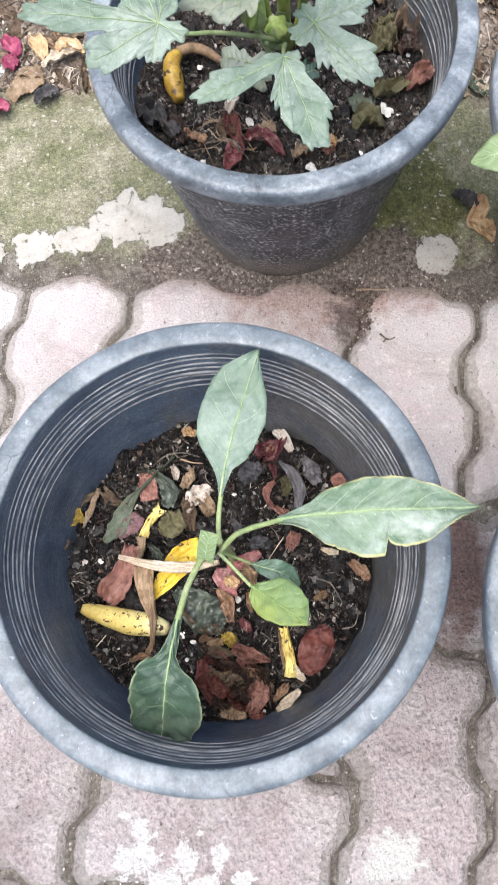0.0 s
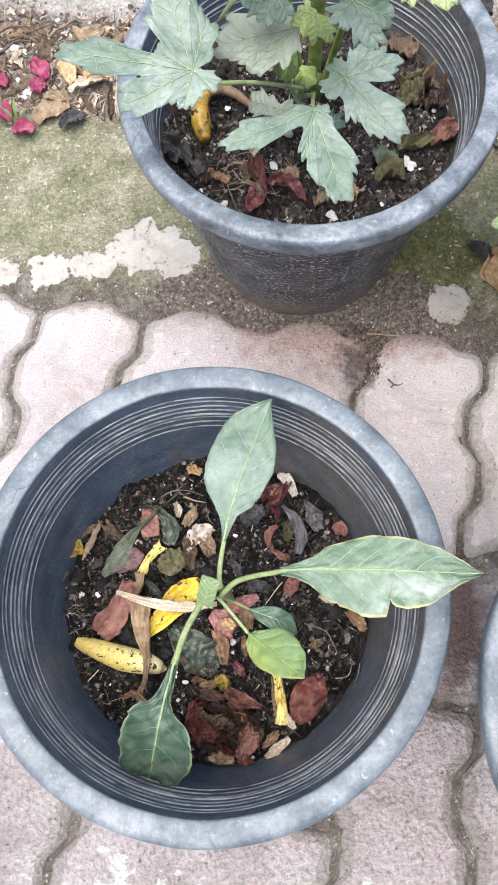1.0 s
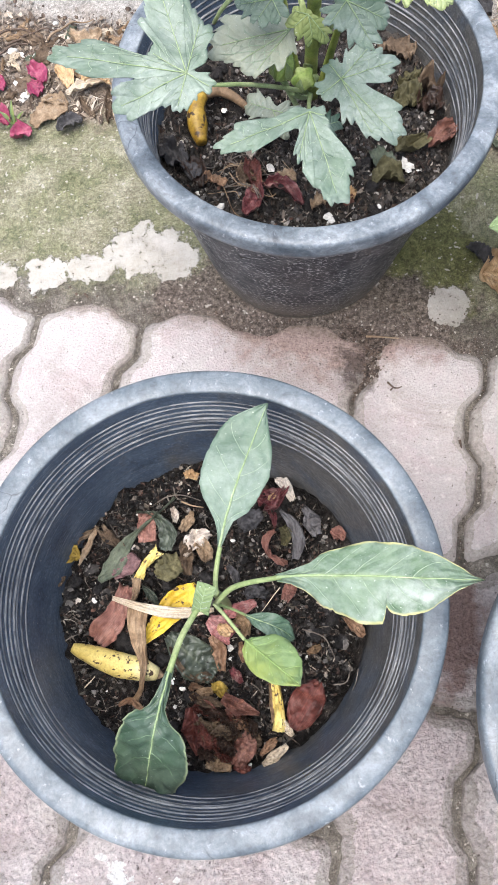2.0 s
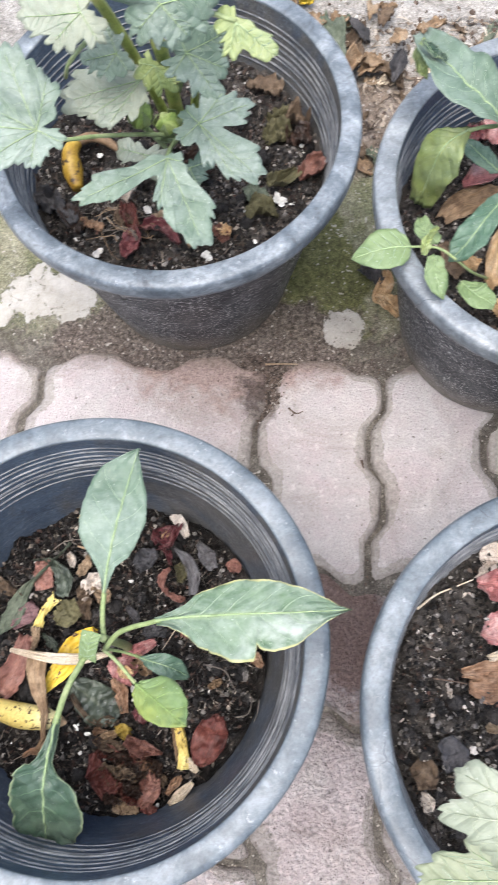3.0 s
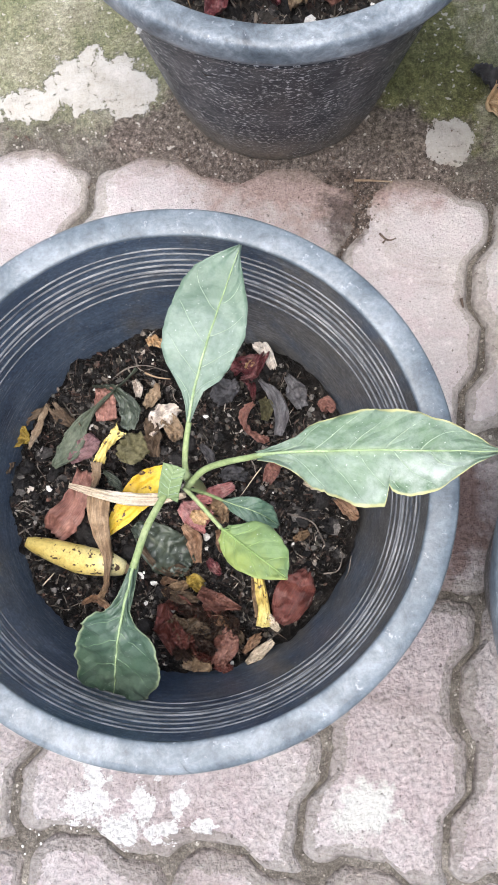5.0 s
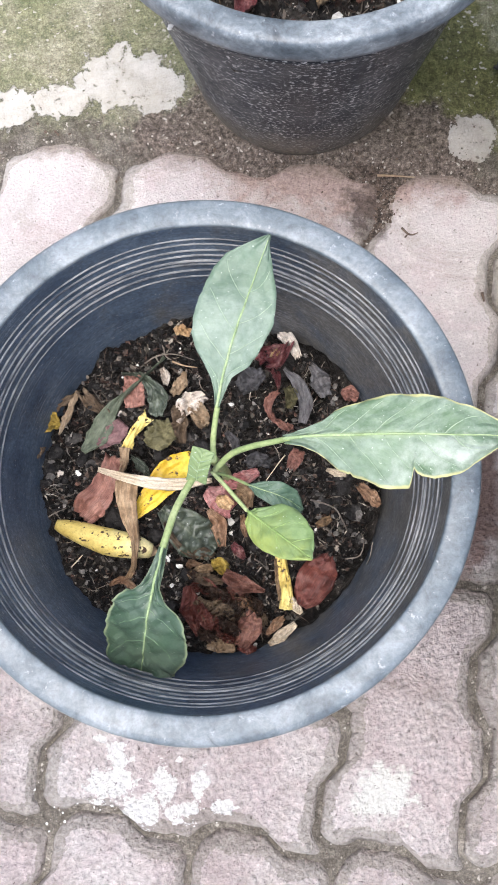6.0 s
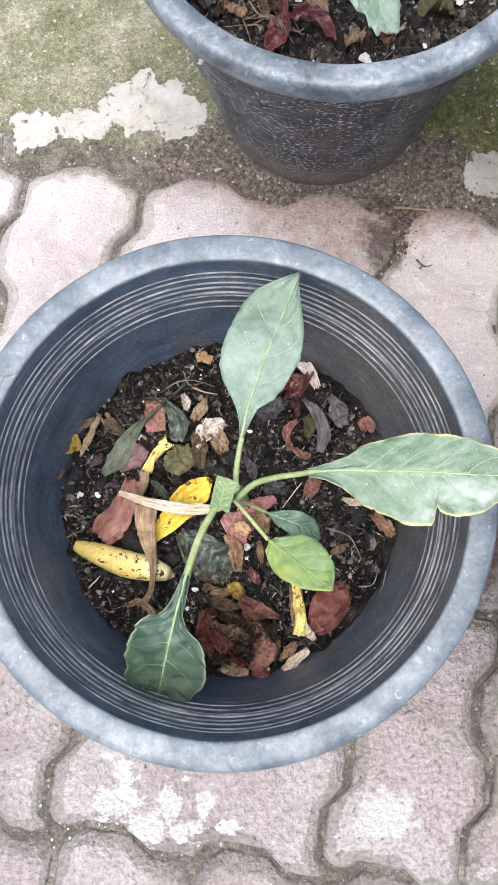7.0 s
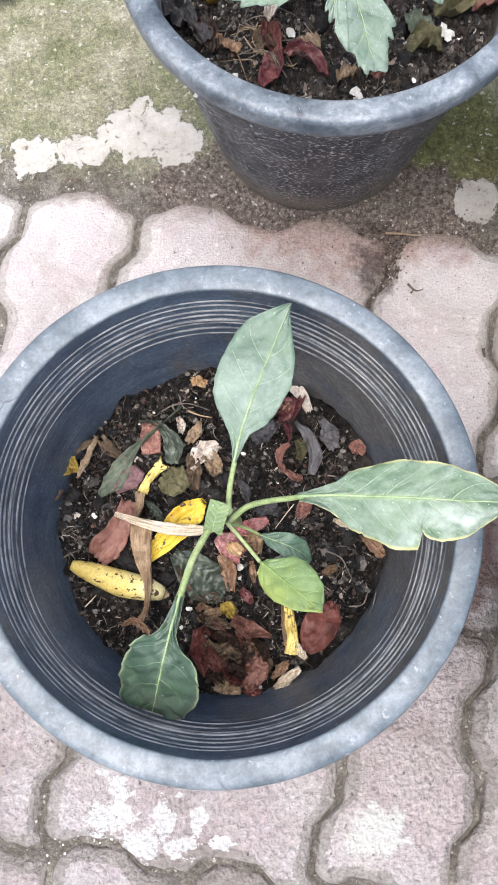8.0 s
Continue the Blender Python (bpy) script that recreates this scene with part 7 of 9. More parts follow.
lobed_leaf(plant, (0.148, 0.331, 0.338), [(0.162, 0.304, 0.325, 0.012), (0.172, 0.318, 0.330, 0.009), (0.135, 0.325, 0.325, 0.009), (0.144, 0.337, 0.360, 0.013), (0.174, 0.329, 0.350, 0.011)], LOBED, VEIN, 'small upper lobed leaf', ripple=0.004, seed=6.0, cup=0.1, neck=0.40)
lobed_leaf(plant, (0.117, 0.355, 0.298), [(0.059, 0.350, 0.298, 0.018), (0.079, 0.338, 0.292, 0.017), (0.097, 0.338, 0.292, 0.013), (0.119, 0.363, 0.310, 0.012)], GREYED, VEIN, 'faded greyish leaf', ripple=0.004, seed=8.0, neck=0.5)
lobed_leaf(plant, (0.128, 0.351, 0.312), [(0.130, 0.344, 0.292, 0.009), (0.115, 0.347, 0.305, 0.008), (0.140, 0.339, 0.300, 0.006), (0.119, 0.353, 0.315, 0.008)], LIME_LEAF, VEIN, 'small yellowing lobed leaf', ripple=0.003, seed=9.0, neck=0.40)
lobed_leaf(plant, (0.105, 0.355, 0.325), [(0.092, 0.347, 0.315, 0.009), (0.110, 0.345, 0.315, 0.008), (0.082, 0.355, 0.325, 0.009), (0.103, 0.368, 0.335, 0.009)], LOBED, VEIN, 'small pale lobed leaf', ripple=0.003, seed=10.0, neck=0.40)
stalk(plant, 'petiole', [(0.105, 0.356, 0.350), (0.090, 0.351, 0.345), (0.074, 0.351, 0.330), (0.067, 0.369, 0.300)], [0.0016, 0.0014], STALK, '')
lobed_leaf(plant, (0.175, 0.299, 0.385), [(0.194, 0.276, 0.375, 0.008), (0.167, 0.284, 0.375, 0.006), (0.176, 0.284, 0.376, 0.006), (0.165, 0.305, 0.385, 0.009)], LIME_LEAF, VEIN, 'yellow-tipped upper leaf', ripple=0.003, seed=12.0, neck=0.40)
stalk(plant, 'petiole', [(0.130, 0.338, 0.370), (0.151, 0.317, 0.385), (0.175, 0.299, 0.386)], [0.0017, 0.0014], STALK, '')
lobed_leaf(plant, (0.135, 0.307, 0.400), [(0.117, 0.308, 0.380, 0.013), (0.147, 0.295, 0.385, 0.015), (0.167, 0.308, 0.400, 0.017), (0.123, 0.317, 0.420, 0.017)], LOBED, VEIN, 'upper lobed leaf', ripple=0.004, seed=14.0, neck=0.40)
lobed_leaf(plant, (0.090, 0.346, 0.370), [(0.067, 0.335, 0.360, 0.011), (0.053, 0.353, 0.370, 0.013), (0.097, 0.329, 0.360, 0.011), (0.086, 0.358, 0.390, 0.013)], GREYED, VEIN, 'upper faded leaf', ripple=0.004, seed=15.0, neck=0.40)
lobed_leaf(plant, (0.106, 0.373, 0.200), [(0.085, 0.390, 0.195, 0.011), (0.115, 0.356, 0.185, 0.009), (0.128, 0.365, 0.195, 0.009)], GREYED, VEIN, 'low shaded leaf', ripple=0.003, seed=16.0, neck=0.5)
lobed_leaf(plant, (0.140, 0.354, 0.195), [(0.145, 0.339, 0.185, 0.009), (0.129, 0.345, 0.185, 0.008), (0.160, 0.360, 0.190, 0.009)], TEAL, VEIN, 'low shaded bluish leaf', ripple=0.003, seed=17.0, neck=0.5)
bud(plant, (0.111, 0.355, 0.262), 0.0082, 0.0190, 0.4)
bud(plant, (0.131, 0.375, 0.226), 0.0100, 0.0125, -0.5)
stalk(plant, "petiole", [(0.128, 0.378, 0.19), (0.118, 0.368, 0.225), (0.112, 0.357, 0.250)], [0.0022, 0.0026], STALK)
stalk(plant, 'petiole', [(0.140, 0.390, 0.190), (0.130, 0.376, 0.205), (0.120, 0.366, 0.225)], [0.0020, 0.0024], STALK, '')


# ---- scraps in the far pot ----
peel(1, "fruit_peel", OCHRE, "curved yellow fruit peel turning brown", "fruit peel", [(0.046, 0.375), (0.045, 0.391), (0.047, 0.407), (0.053, 0.417)], [0.0048, 0.0086, 0.0074, 0.0050], 0.008)
peel(1, "fruit_peel", HUSK, "brown shrivelled end of a fruit peel", "fruit peel", [(0.054, 0.419), (0.068, 0.422), (0.081, 0.412), (0.091, 0.396)], [0.0046, 0.0044, 0.0038, 0.0024], 0.008)
scrap(1, 'onion_skin', ONION, 'crimson onion skin on the soil', 'onion skin', [(0.071, 0.303), (0.080, 0.313), (0.085, 0.327)], [0.003, 0.0075, 0.0080, 0.003], seed=141.1, curl=0.9, lift=0.004)
scrap(1, 'onion_skin', ONION, 'dark red onion skin', 'onion skin', [(0.089, 0.326), (0.106, 0.319), (0.118, 0.301)], [0.002, 0.0052, 0.0060, 0.002], seed=142.8, curl=0.7, lift=0.003)
scrap(1, 'fruit_skin', RED, 'reddish scrap on the soil', 'fruit skin', [(0.083, 0.351), (0.083, 0.338), (0.084, 0.324)], [0.004, 0.0075, 0.005], seed=144.5, curl=0.7)
scrap(1, 'dead_leaf', MOULD, 'crumpled dull olive-brown leaf on the soil', 'dead leaf', [(0.2101, 0.3789), (0.2215, 0.3842), (0.2316, 0.3803)], [0.0040, 0.0100, 0.0050], seed=146.2, curl=0.85, ripple=0.008, jag=0.45, lift=0.005, n=30)
scrap(1, 'dead_leaf', BROWN, 'crumpled dark brown leaf on the soil', 'dead leaf', [(0.2285, 0.3920), (0.2399, 0.3926), (0.2492, 0.3840)], [0.0040, 0.0090, 0.0050], seed=147.1, curl=0.85, ripple=0.008, jag=0.45, lift=0.005, n=30)
scrap(1, 'dead_leaf', SHRED, 'dark torn leaf on the soil', 'dead leaf', [(0.2279, 0.3741), (0.2395, 0.3758), (0.2477, 0.3688)], [0.0040, 0.0090, 0.0040], seed=148.4, curl=0.85, ripple=0.008, jag=0.45, lift=0.005, n=30)
scrap(1, 'dead_leaf', MOULD, 'dull brown leaf shred on the soil', 'dead leaf', [(0.2196, 0.4006), (0.2286, 0.4042), (0.2360, 0.4010)], [0.0030, 0.0070, 0.0030], seed=149.1, curl=0.85, ripple=0.008, jag=0.45, lift=0.005, n=30)
scrap(1, 'dead_leaf', EARTHY, 'crisp reddish leaf against the wall', 'dead leaf', [(0.229, 0.336), (0.243, 0.344), (0.256, 0.350)], [0.005, 0.0095, 0.0060], seed=147.9, curl=0.9, lift=0.005)
scrap(1, 'dead_leaf', MOULD, 'twisted olive dead leaf', 'dead leaf', [(0.202, 0.335), (0.213, 0.339), (0.229, 0.347)], [0.006, 0.0075, 0.0035], seed=149.6, curl=0.9, twist=0.7)
scrap(1, 'dead_leaf', MOULD, 'folded dull brown leaf near the rim', 'dead leaf', [(0.177, 0.314), (0.191, 0.315), (0.202, 0.305)], [0.004, 0.0085, 0.0075, 0.003], seed=151.3, curl=0.8, ripple=0.006)
scrap(1, 'dead_leaf', WILT, 'dark wilted leaf on the soil', 'dead leaf', [(0.185, 0.344), (0.191, 0.332), (0.197, 0.321)], [0.005, 0.0095, 0.006], seed=153.0, curl=0.4)
scrap(1, 'dead_leaf', GLOOM, 'black rotting fragment on the soil', 'dead leaf', [(0.031, 0.359), (0.035, 0.347), (0.037, 0.336)], [0.006, 0.0085, 0.005], seed=154.7, curl=0.3)
scrap(1, 'dead_leaf', TAN, 'tan leaf fragment on the soil', 'dead leaf', [(0.124, 0.298), (0.131, 0.299), (0.140, 0.302)], [0.003, 0.0055, 0.003], seed=156.4, curl=0.6)
scrap(1, 'dead_leaf', TAN, 'tan leaf fragment on the soil', 'dead leaf', [(0.098, 0.327), (0.108, 0.328), (0.117, 0.325)], [0.003, 0.0060, 0.003], seed=158.1, curl=0.7)
scrap(1, 'dead_leaf', RUST, 'rust leaf fragment on the soil', 'dead leaf', [(0.042, 0.335), (0.051, 0.336), (0.059, 0.330)], [0.003, 0.0050, 0.003], seed=159.8, curl=0.7)
scrap(1, 'paper_skin', PAPER, 'pale papery scrap on the soil', 'onion skin', [(0.093, 0.369), (0.087, 0.357), (0.083, 0.352)], [0.003, 0.0050, 0.003], seed=161.5, curl=0.6)
scrap(1, 'fruit_skin', AMBER, 'small yellow-brown scrap on the soil', 'fruit skin', [(0.151, 0.309), (0.156, 0.304), (0.161, 0.301)], [0.003, 0.0055, 0.003], seed=163.2, curl=0.5)
chip(0.208, 0.322, soil_height(1, 0.075, -0.054) + 0.002, 0.0075, WHITE, 'white_stone', 'white stone chip on the dark soil', 'stone', 97)
chip(0.099, 0.345, soil_height(1, -0.035, -0.031), 0.0047, WHITE, 'white_stone', 'white stone chip on the dark soil', 'stone', 98)
chip(0.036, 0.364, soil_height(1, -0.097, -0.012), 0.0040, WHITE, 'white_stone', 'white stone chip on the dark soil', 'stone', 99)
chip(0.139, 0.289, soil_height(1, 0.006, -0.087), 0.0043, WHITE, 'white_stone', 'white stone chip on the dark soil', 'stone', 100)
chip(0.144, 0.290, soil_height(1, 0.011, -0.086), 0.0027, WHITE, 'white_stone', 'white stone chip on the dark soil', 'stone', 101)
chip(0.097, 0.338, soil_height(1, -0.036, -0.038), 0.0027, WHITE, 'white_stone', 'white stone chip on the dark soil', 'stone', 102)
chip(0.024, 0.307, soil_height(1, -0.109, -0.069), 0.0027, WHITE, 'white_stone', 'white stone chip on the dark soil', 'stone', 103)
chip(0.158, 0.291, soil_height(1, 0.025, -0.085), 0.0027, WHITE, 'white_stone', 'white stone chip on the dark soil', 'stone', 104)
chip(0.241, 0.368, soil_height(1, 0.108, -0.008), 0.0027, WHITE, 'white_stone', 'white stone chip on the dark soil', 'stone', 105)
chip(0.044, 0.334, soil_height(1, -0.089, -0.042), 0.0025, WHITE, 'white_stone', 'white stone chip on the dark soil', 'stone', 106)
chip(0.217, 0.315, soil_height(1, 0.084, -0.061), 0.0023, WHITE, 'white_stone', 'white stone chip on the dark soil', 'stone', 107)
scrap(1, 'dead_leaf', GLOOM, 'black rotten clump of leaf by the wall', 'dead leaf', [(0.0115, 0.3791), (0.0218, 0.3671), (0.0307, 0.3534)], [0.0050, 0.0100, 0.0060], seed=171.1, curl=0.6, ripple=0.007, jag=0.4, lift=0.004)
scrap(1, 'dead_leaf', SHRED, 'black wet leaf by the wall', 'dead leaf', [(0.0286, 0.3585), (0.0372, 0.3437), (0.0401, 0.3301)], [0.0040, 0.0090, 0.0050], seed=172.3, curl=0.6, ripple=0.005, jag=0.3, lift=0.004)
scrap(1, 'dead_leaf', BROWN, 'dark brown leaf fold by the stem', 'dead leaf', [(0.2118, 0.4476), (0.2248, 0.4377), (0.2365, 0.4270)], [0.0050, 0.0110, 0.0060], seed=173.9, curl=0.6, ripple=0.007, jag=0.4)
scrap(1, 'dead_leaf', SHRED, 'dark hollow dead leaf under the plant', 'dead leaf', [(0.1326, 0.3724), (0.1462, 0.3734), (0.1566, 0.3601)], [0.0040, 0.0090, 0.0050], seed=175.2, curl=0.8, ripple=0.006, jag=0.3)
scrap(1, 'dead_leaf', BROWN, 'torn brown leaf among the onion skins', 'dead leaf', [(0.0713, 0.3443), (0.0776, 0.3341), (0.0857, 0.3309)], [0.0030, 0.0060, 0.0030], seed=176.6, curl=0.7, ripple=0.004, jag=0.4, lift=0.005)
scrap(1, 'dead_leaf', EARTHY, 'reddish brown leaf fragment on the soil', 'dead leaf', [(0.1478, 0.3088), (0.1532, 0.3029), (0.1556, 0.2968)], [0.0030, 0.0060, 0.0030], seed=178.8, curl=0.6, jag=0.3)
chip(0.0290, 0.3664, bed_height(1, 0.0290 - BEDS[1][0], 0.3664 - BEDS[1][1]) - 0.001, 0.0040, WHITE, 'eggshell_bit', 'small white chip of eggshell on the soil', 'eggshell', 300)
chip(0.0991, 0.3443, bed_height(1, 0.0991 - BEDS[1][0], 0.3443 - BEDS[1][1]) - 0.001, 0.0050, WHITE, 'eggshell_bit', 'small white chip of eggshell on the soil', 'eggshell', 301)
chip(0.0508, 0.3123, bed_height(1, 0.0508 - BEDS[1][0], 0.3123 - BEDS[1][1]) - 0.001, 0.0050, WHITE, 'eggshell_bit', 'small white chip of eggshell on the soil', 'eggshell', 302)
chip(0.0365, 0.3260, bed_height(1, 0.0365 - BEDS[1][0], 0.3260 - BEDS[1][1]) - 0.001, 0.0027, WHITE, 'eggshell_bit', 'small white chip of eggshell on the soil', 'eggshell', 303)
chip(0.1785, 0.3192, bed_height(1, 0.1785 - BEDS[1][0], 0.3192 - BEDS[1][1]) - 0.001, 0.0029, WHITE, 'eggshell_bit', 'small white chip of eggshell on the soil', 'eggshell', 304)
chip(0.1385, 0.2892, bed_height(1, 0.1385 - BEDS[1][0], 0.2892 - BEDS[1][1]) - 0.001, 0.0051, WHITE, 'eggshell_bit', 'small white chip of eggshell on the soil', 'eggshell', 305)
chip(0.2403, 0.3695, bed_height(1, 0.2403 - BEDS[1][0], 0.3695 - BEDS[1][1]) - 0.001, 0.0026, WHITE, 'eggshell_bit', 'small white chip of eggshell on the soil', 'eggshell', 306)
chip(0.1792, 0.2905, bed_height(1, 0.1792 - BEDS[1][0], 0.2905 - BEDS[1][1]) - 0.001, 0.0029, WHITE, 'eggshell_bit', 'small white chip of eggshell on the soil', 'eggshell', 307)
chip(0.0700, 0.4082, bed_height(1, 0.0700 - BEDS[1][0], 0.4082 - BEDS[1][1]) - 0.001, 0.0036, WHITE, 'eggshell_bit', 'small white chip of eggshell on the soil', 'eggshell', 308)
twig(1, [(0.060, 0.331), (0.061, 0.351), (0.076, 0.358), (0.090, 0.351), (0.095, 0.340)], 0.0006, TWIG, 0.0060)
twig(1, [(0.064, 0.342), (0.074, 0.326), (0.082, 0.319)], 0.0006, TAN, 0.0050)
twig(1, [(0.065, 0.356), (0.081, 0.342), (0.081, 0.325), (0.091, 0.316)], 0.0006, TWIG, 0.0060)
twig(1, [(0.069, 0.338), (0.081, 0.340), (0.090, 0.329), (0.096, 0.315)], 0.0005, TAN, 0.0070)
twig(1, [(0.058, 0.329), (0.070, 0.333), (0.077, 0.324), (0.092, 0.323)], 0.0006, TWIG, 0.0060)
twig(1, [(0.076, 0.354), (0.070, 0.341), (0.075, 0.329), (0.088, 0.322)], 0.0005, TAN, 0.0060)
twig(1, [(0.034, 0.351), (0.049, 0.352), (0.059, 0.357)], 0.0006, TWIG, 0.0040)
twig(1, [(0.070, 0.332), (0.087, 0.335), (0.109, 0.337), (0.119, 0.340)], 0.0006, TWIG, 0.0040)
twig(1, [(0.0561, 0.3376), (0.0609, 0.3100), (0.0669, 0.3005)], 0.0004, HUSK, 0.0077)
twig(1, [(0.0711, 0.3279), (0.0807, 0.3354), (0.0849, 0.3486)], 0.0004, TAN, 0.0031)
twig(1, [(0.0655, 0.3530), (0.0842, 0.3503), (0.0952, 0.3356)], 0.0004, HUSK, 0.0038)
twig(1, [(0.1037, 0.3241), (0.1144, 0.3334), (0.1090, 0.3445)], 0.0005, TAN, 0.0062)
twig(1, [(0.0587, 0.3320), (0.0821, 0.3243), (0.0890, 0.3201)], 0.0005, TWIG, 0.0055)
twig(1, [(0.0968, 0.3145), (0.0835, 0.3272), (0.0793, 0.3455)], 0.0006, TWIG, 0.0049)
twig(1, [(0.0902, 0.3079), (0.0843, 0.3192), (0.0792, 0.3331)], 0.0007, TWIG, 0.0087)
twig(1, [(0.0815, 0.3482), (0.0636, 0.3497), (0.0567, 0.3404)], 0.0005, TAN, 0.0067)
twig(1, [(0.0843, 0.3143), (0.0801, 0.3333), (0.0852, 0.3500)], 0.0007, TWIG, 0.0077)
twig(1, [(0.0908, 0.3651), (0.1055, 0.3498), (0.1014, 0.3300)], 0.0004, TWIG, 0.0061)
twig(1, [(0.0755, 0.3234), (0.0779, 0.3429), (0.0702, 0.3558)], 0.0005, TWIG, 0.0068)
twig(1, [(0.0924, 0.3213), (0.0806, 0.3256), (0.0593, 0.3247)], 0.0007, TWIG, 0.0044)
twig(1, [(0.0688, 0.3169), (0.0646, 0.3235), (0.0437, 0.3241)], 0.0004, HUSK, 0.0050)
twig(1, [(0.0974, 0.3731), (0.0918, 0.3668), (0.0797, 0.3656)], 0.0005, TWIG, 0.0039)
twig(1, [(0.1037, 0.3192), (0.0911, 0.3163), (0.0654, 0.3308)], 0.0005, HUSK, 0.0071)
twig(1, [(0.0919, 0.3399), (0.0790, 0.3483), (0.0549, 0.3470)], 0.0006, TAN, 0.0068)


# ---- leafy pepper plant in the third pot ----
plant = tagged(new('pepper_plant'), 'leafy pepper plant with drooping and yellowing leaves', 'plant')
plant.location = (0.410, 0.230, 0.160)
bpy.context.view_layer.update()
stalk(plant, "stem", [(0.409, 0.237, 0.165), (0.397, 0.243, 0.195), (0.382, 0.250, 0.228), (0.377, 0.261, 0.240)], [0.0040, 0.0034, 0.0028], STALK)
stalk(plant, "stem", [(0.382, 0.249, 0.226), (0.386, 0.237, 0.250), (0.391, 0.223, 0.280)], [0.0030, 0.0022], STALK)
stalk(plant, 'petiole', [(0.378, 0.257, 0.238), (0.376, 0.267, 0.248), (0.370, 0.274, 0.258)], [0.0022, 0.0020], STALK, '')
leaf(plant, [(0.371, 0.270, 0.256), (0.354, 0.284, 0.275), (0.337, 0.301, 0.288), (0.328, 0.329, 0.285), (0.328, 0.369, 0.268)], [(0, 0.002), (0.1, 0.006), (0.3, 0.0172), (0.55, 0.0215), (0.8, 0.0161), (1, 0.0064)], [(0, 0.002), (0.1, 0.006), (0.3, 0.0172), (0.55, 0.0215), (0.8, 0.0161), (1, 0.0064)], GREEN, VEIN, 'large pepper leaf with rolled edges', curl=0.35, fold=0.05, ripple=0.007, seed=21.0, jag=0.06, veins=6)
leaf(plant, [(0.325, 0.356, 0.278), (0.316, 0.344, 0.277), (0.314, 0.331, 0.278), (0.314, 0.319, 0.280)], [(0, 0.001), (0.4, 0.0042), (0.8, 0.0038), (1, 0.001)], [(0, 0.001), (0.4, 0.0042), (0.8, 0.0038), (1, 0.001)], OLIVE, VEIN, 'rolled yellowing leaf margin', fold=0.5, ripple=0.003, seed=61.0)
leaf(plant, [(0.320, 0.349, 0.284), (0.321, 0.331, 0.290), (0.326, 0.319, 0.294)], [(0, 0.001), (0.4, 0.0048), (1, 0.001)], [(0, 0.001), (0.4, 0.0048), (1, 0.001)], DARK, VEIN, 'rolled dark leaf tip', fold=0.5, ripple=0.003, seed=63.0)
stalk(plant, 'petiole', [(0.382, 0.259, 0.236), (0.375, 0.283, 0.250), (0.358, 0.288, 0.253), (0.343, 0.291, 0.250)], [0.0018, 0.0015], STALK, '')
leaf(plant, [(0.345, 0.292, 0.250), (0.326, 0.286, 0.248), (0.317, 0.282, 0.225), (0.313, 0.279, 0.185)], [(0, 0.002), (0.1, 0.006), (0.3, 0.0160), (0.55, 0.0200), (0.8, 0.0150), (1, 0.0100)], [(0, 0.002), (0.1, 0.006), (0.3, 0.0152), (0.55, 0.0190), (0.8, 0.0142), (1, 0.0095)], OLIVE, VEIN, 'drooping yellow-green pepper leaf', fold=-0.1, ripple=0.005, seed=23.0, jag=0.05)
stalk(plant, 'petiole', [(0.376, 0.250, 0.230), (0.360, 0.239, 0.238)], [0.0016, 0.0013], STALK, '')
leaf(plant, [(0.360, 0.241, 0.238), (0.333, 0.219, 0.246), (0.315, 0.206, 0.240), (0.303, 0.201, 0.230)], [(0, 0.002), (0.1, 0.006), (0.3, 0.0096), (0.55, 0.0120), (0.8, 0.0090), (1, 0.0006)], [(0, 0.002), (0.1, 0.006), (0.3, 0.0092), (0.55, 0.0115), (0.8, 0.0086), (1, 0.0006)], TEAL, VEIN, 'folded bluish green pepper leaf', fold=0.35, ripple=0.004, seed=25.0, jag=0.06, veins=5)
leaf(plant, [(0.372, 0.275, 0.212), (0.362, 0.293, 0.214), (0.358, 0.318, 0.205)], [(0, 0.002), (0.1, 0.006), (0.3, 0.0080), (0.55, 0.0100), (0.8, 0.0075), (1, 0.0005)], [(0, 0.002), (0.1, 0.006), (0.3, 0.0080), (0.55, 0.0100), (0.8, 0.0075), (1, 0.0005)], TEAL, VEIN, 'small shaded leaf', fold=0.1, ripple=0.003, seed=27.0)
stalk(plant, "stem", [(0.351, 0.205, 0.175), (0.323, 0.195, 0.215), (0.305, 0.200, 0.236), (0.294, 0.209, 0.240), (0.277, 0.214, 0.240)], [0.0012, 0.0010, 0.0009], STALK)
leaf(plant, [(0.277, 0.214, 0.240), (0.262, 0.216, 0.242), (0.248, 0.217, 0.240), (0.235, 0.219, 0.233)], [(0, 0.001), (0.05, 0.009), (0.2, 0.0155), (0.42, 0.0168), (0.65, 0.0140), (0.86, 0.0068), (1, 0.0006)], [(0, 0.001), (0.05, 0.009), (0.2, 0.0150), (0.42, 0.0160), (0.65, 0.0132), (0.86, 0.0065), (1, 0.0006)], SOFT, VEIN, 'light green heart-shaped leaf over the rim', fold=0.06, ripple=0.002, seed=29.0, veins=4)
leaf(plant, [(0.292, 0.203, 0.240), (0.286, 0.187, 0.243), (0.287, 0.169, 0.238)], [(0, 0.002), (0.1, 0.006), (0.3, 0.0068), (0.55, 0.0085), (0.8, 0.0064), (1, 0.0004)], [(0, 0.002), (0.1, 0.006), (0.3, 0.0068), (0.55, 0.0085), (0.8, 0.0064), (1, 0.0004)], SOFT, VEIN, 'small light green leaf', fold=0.1, ripple=0.003, seed=31.0)
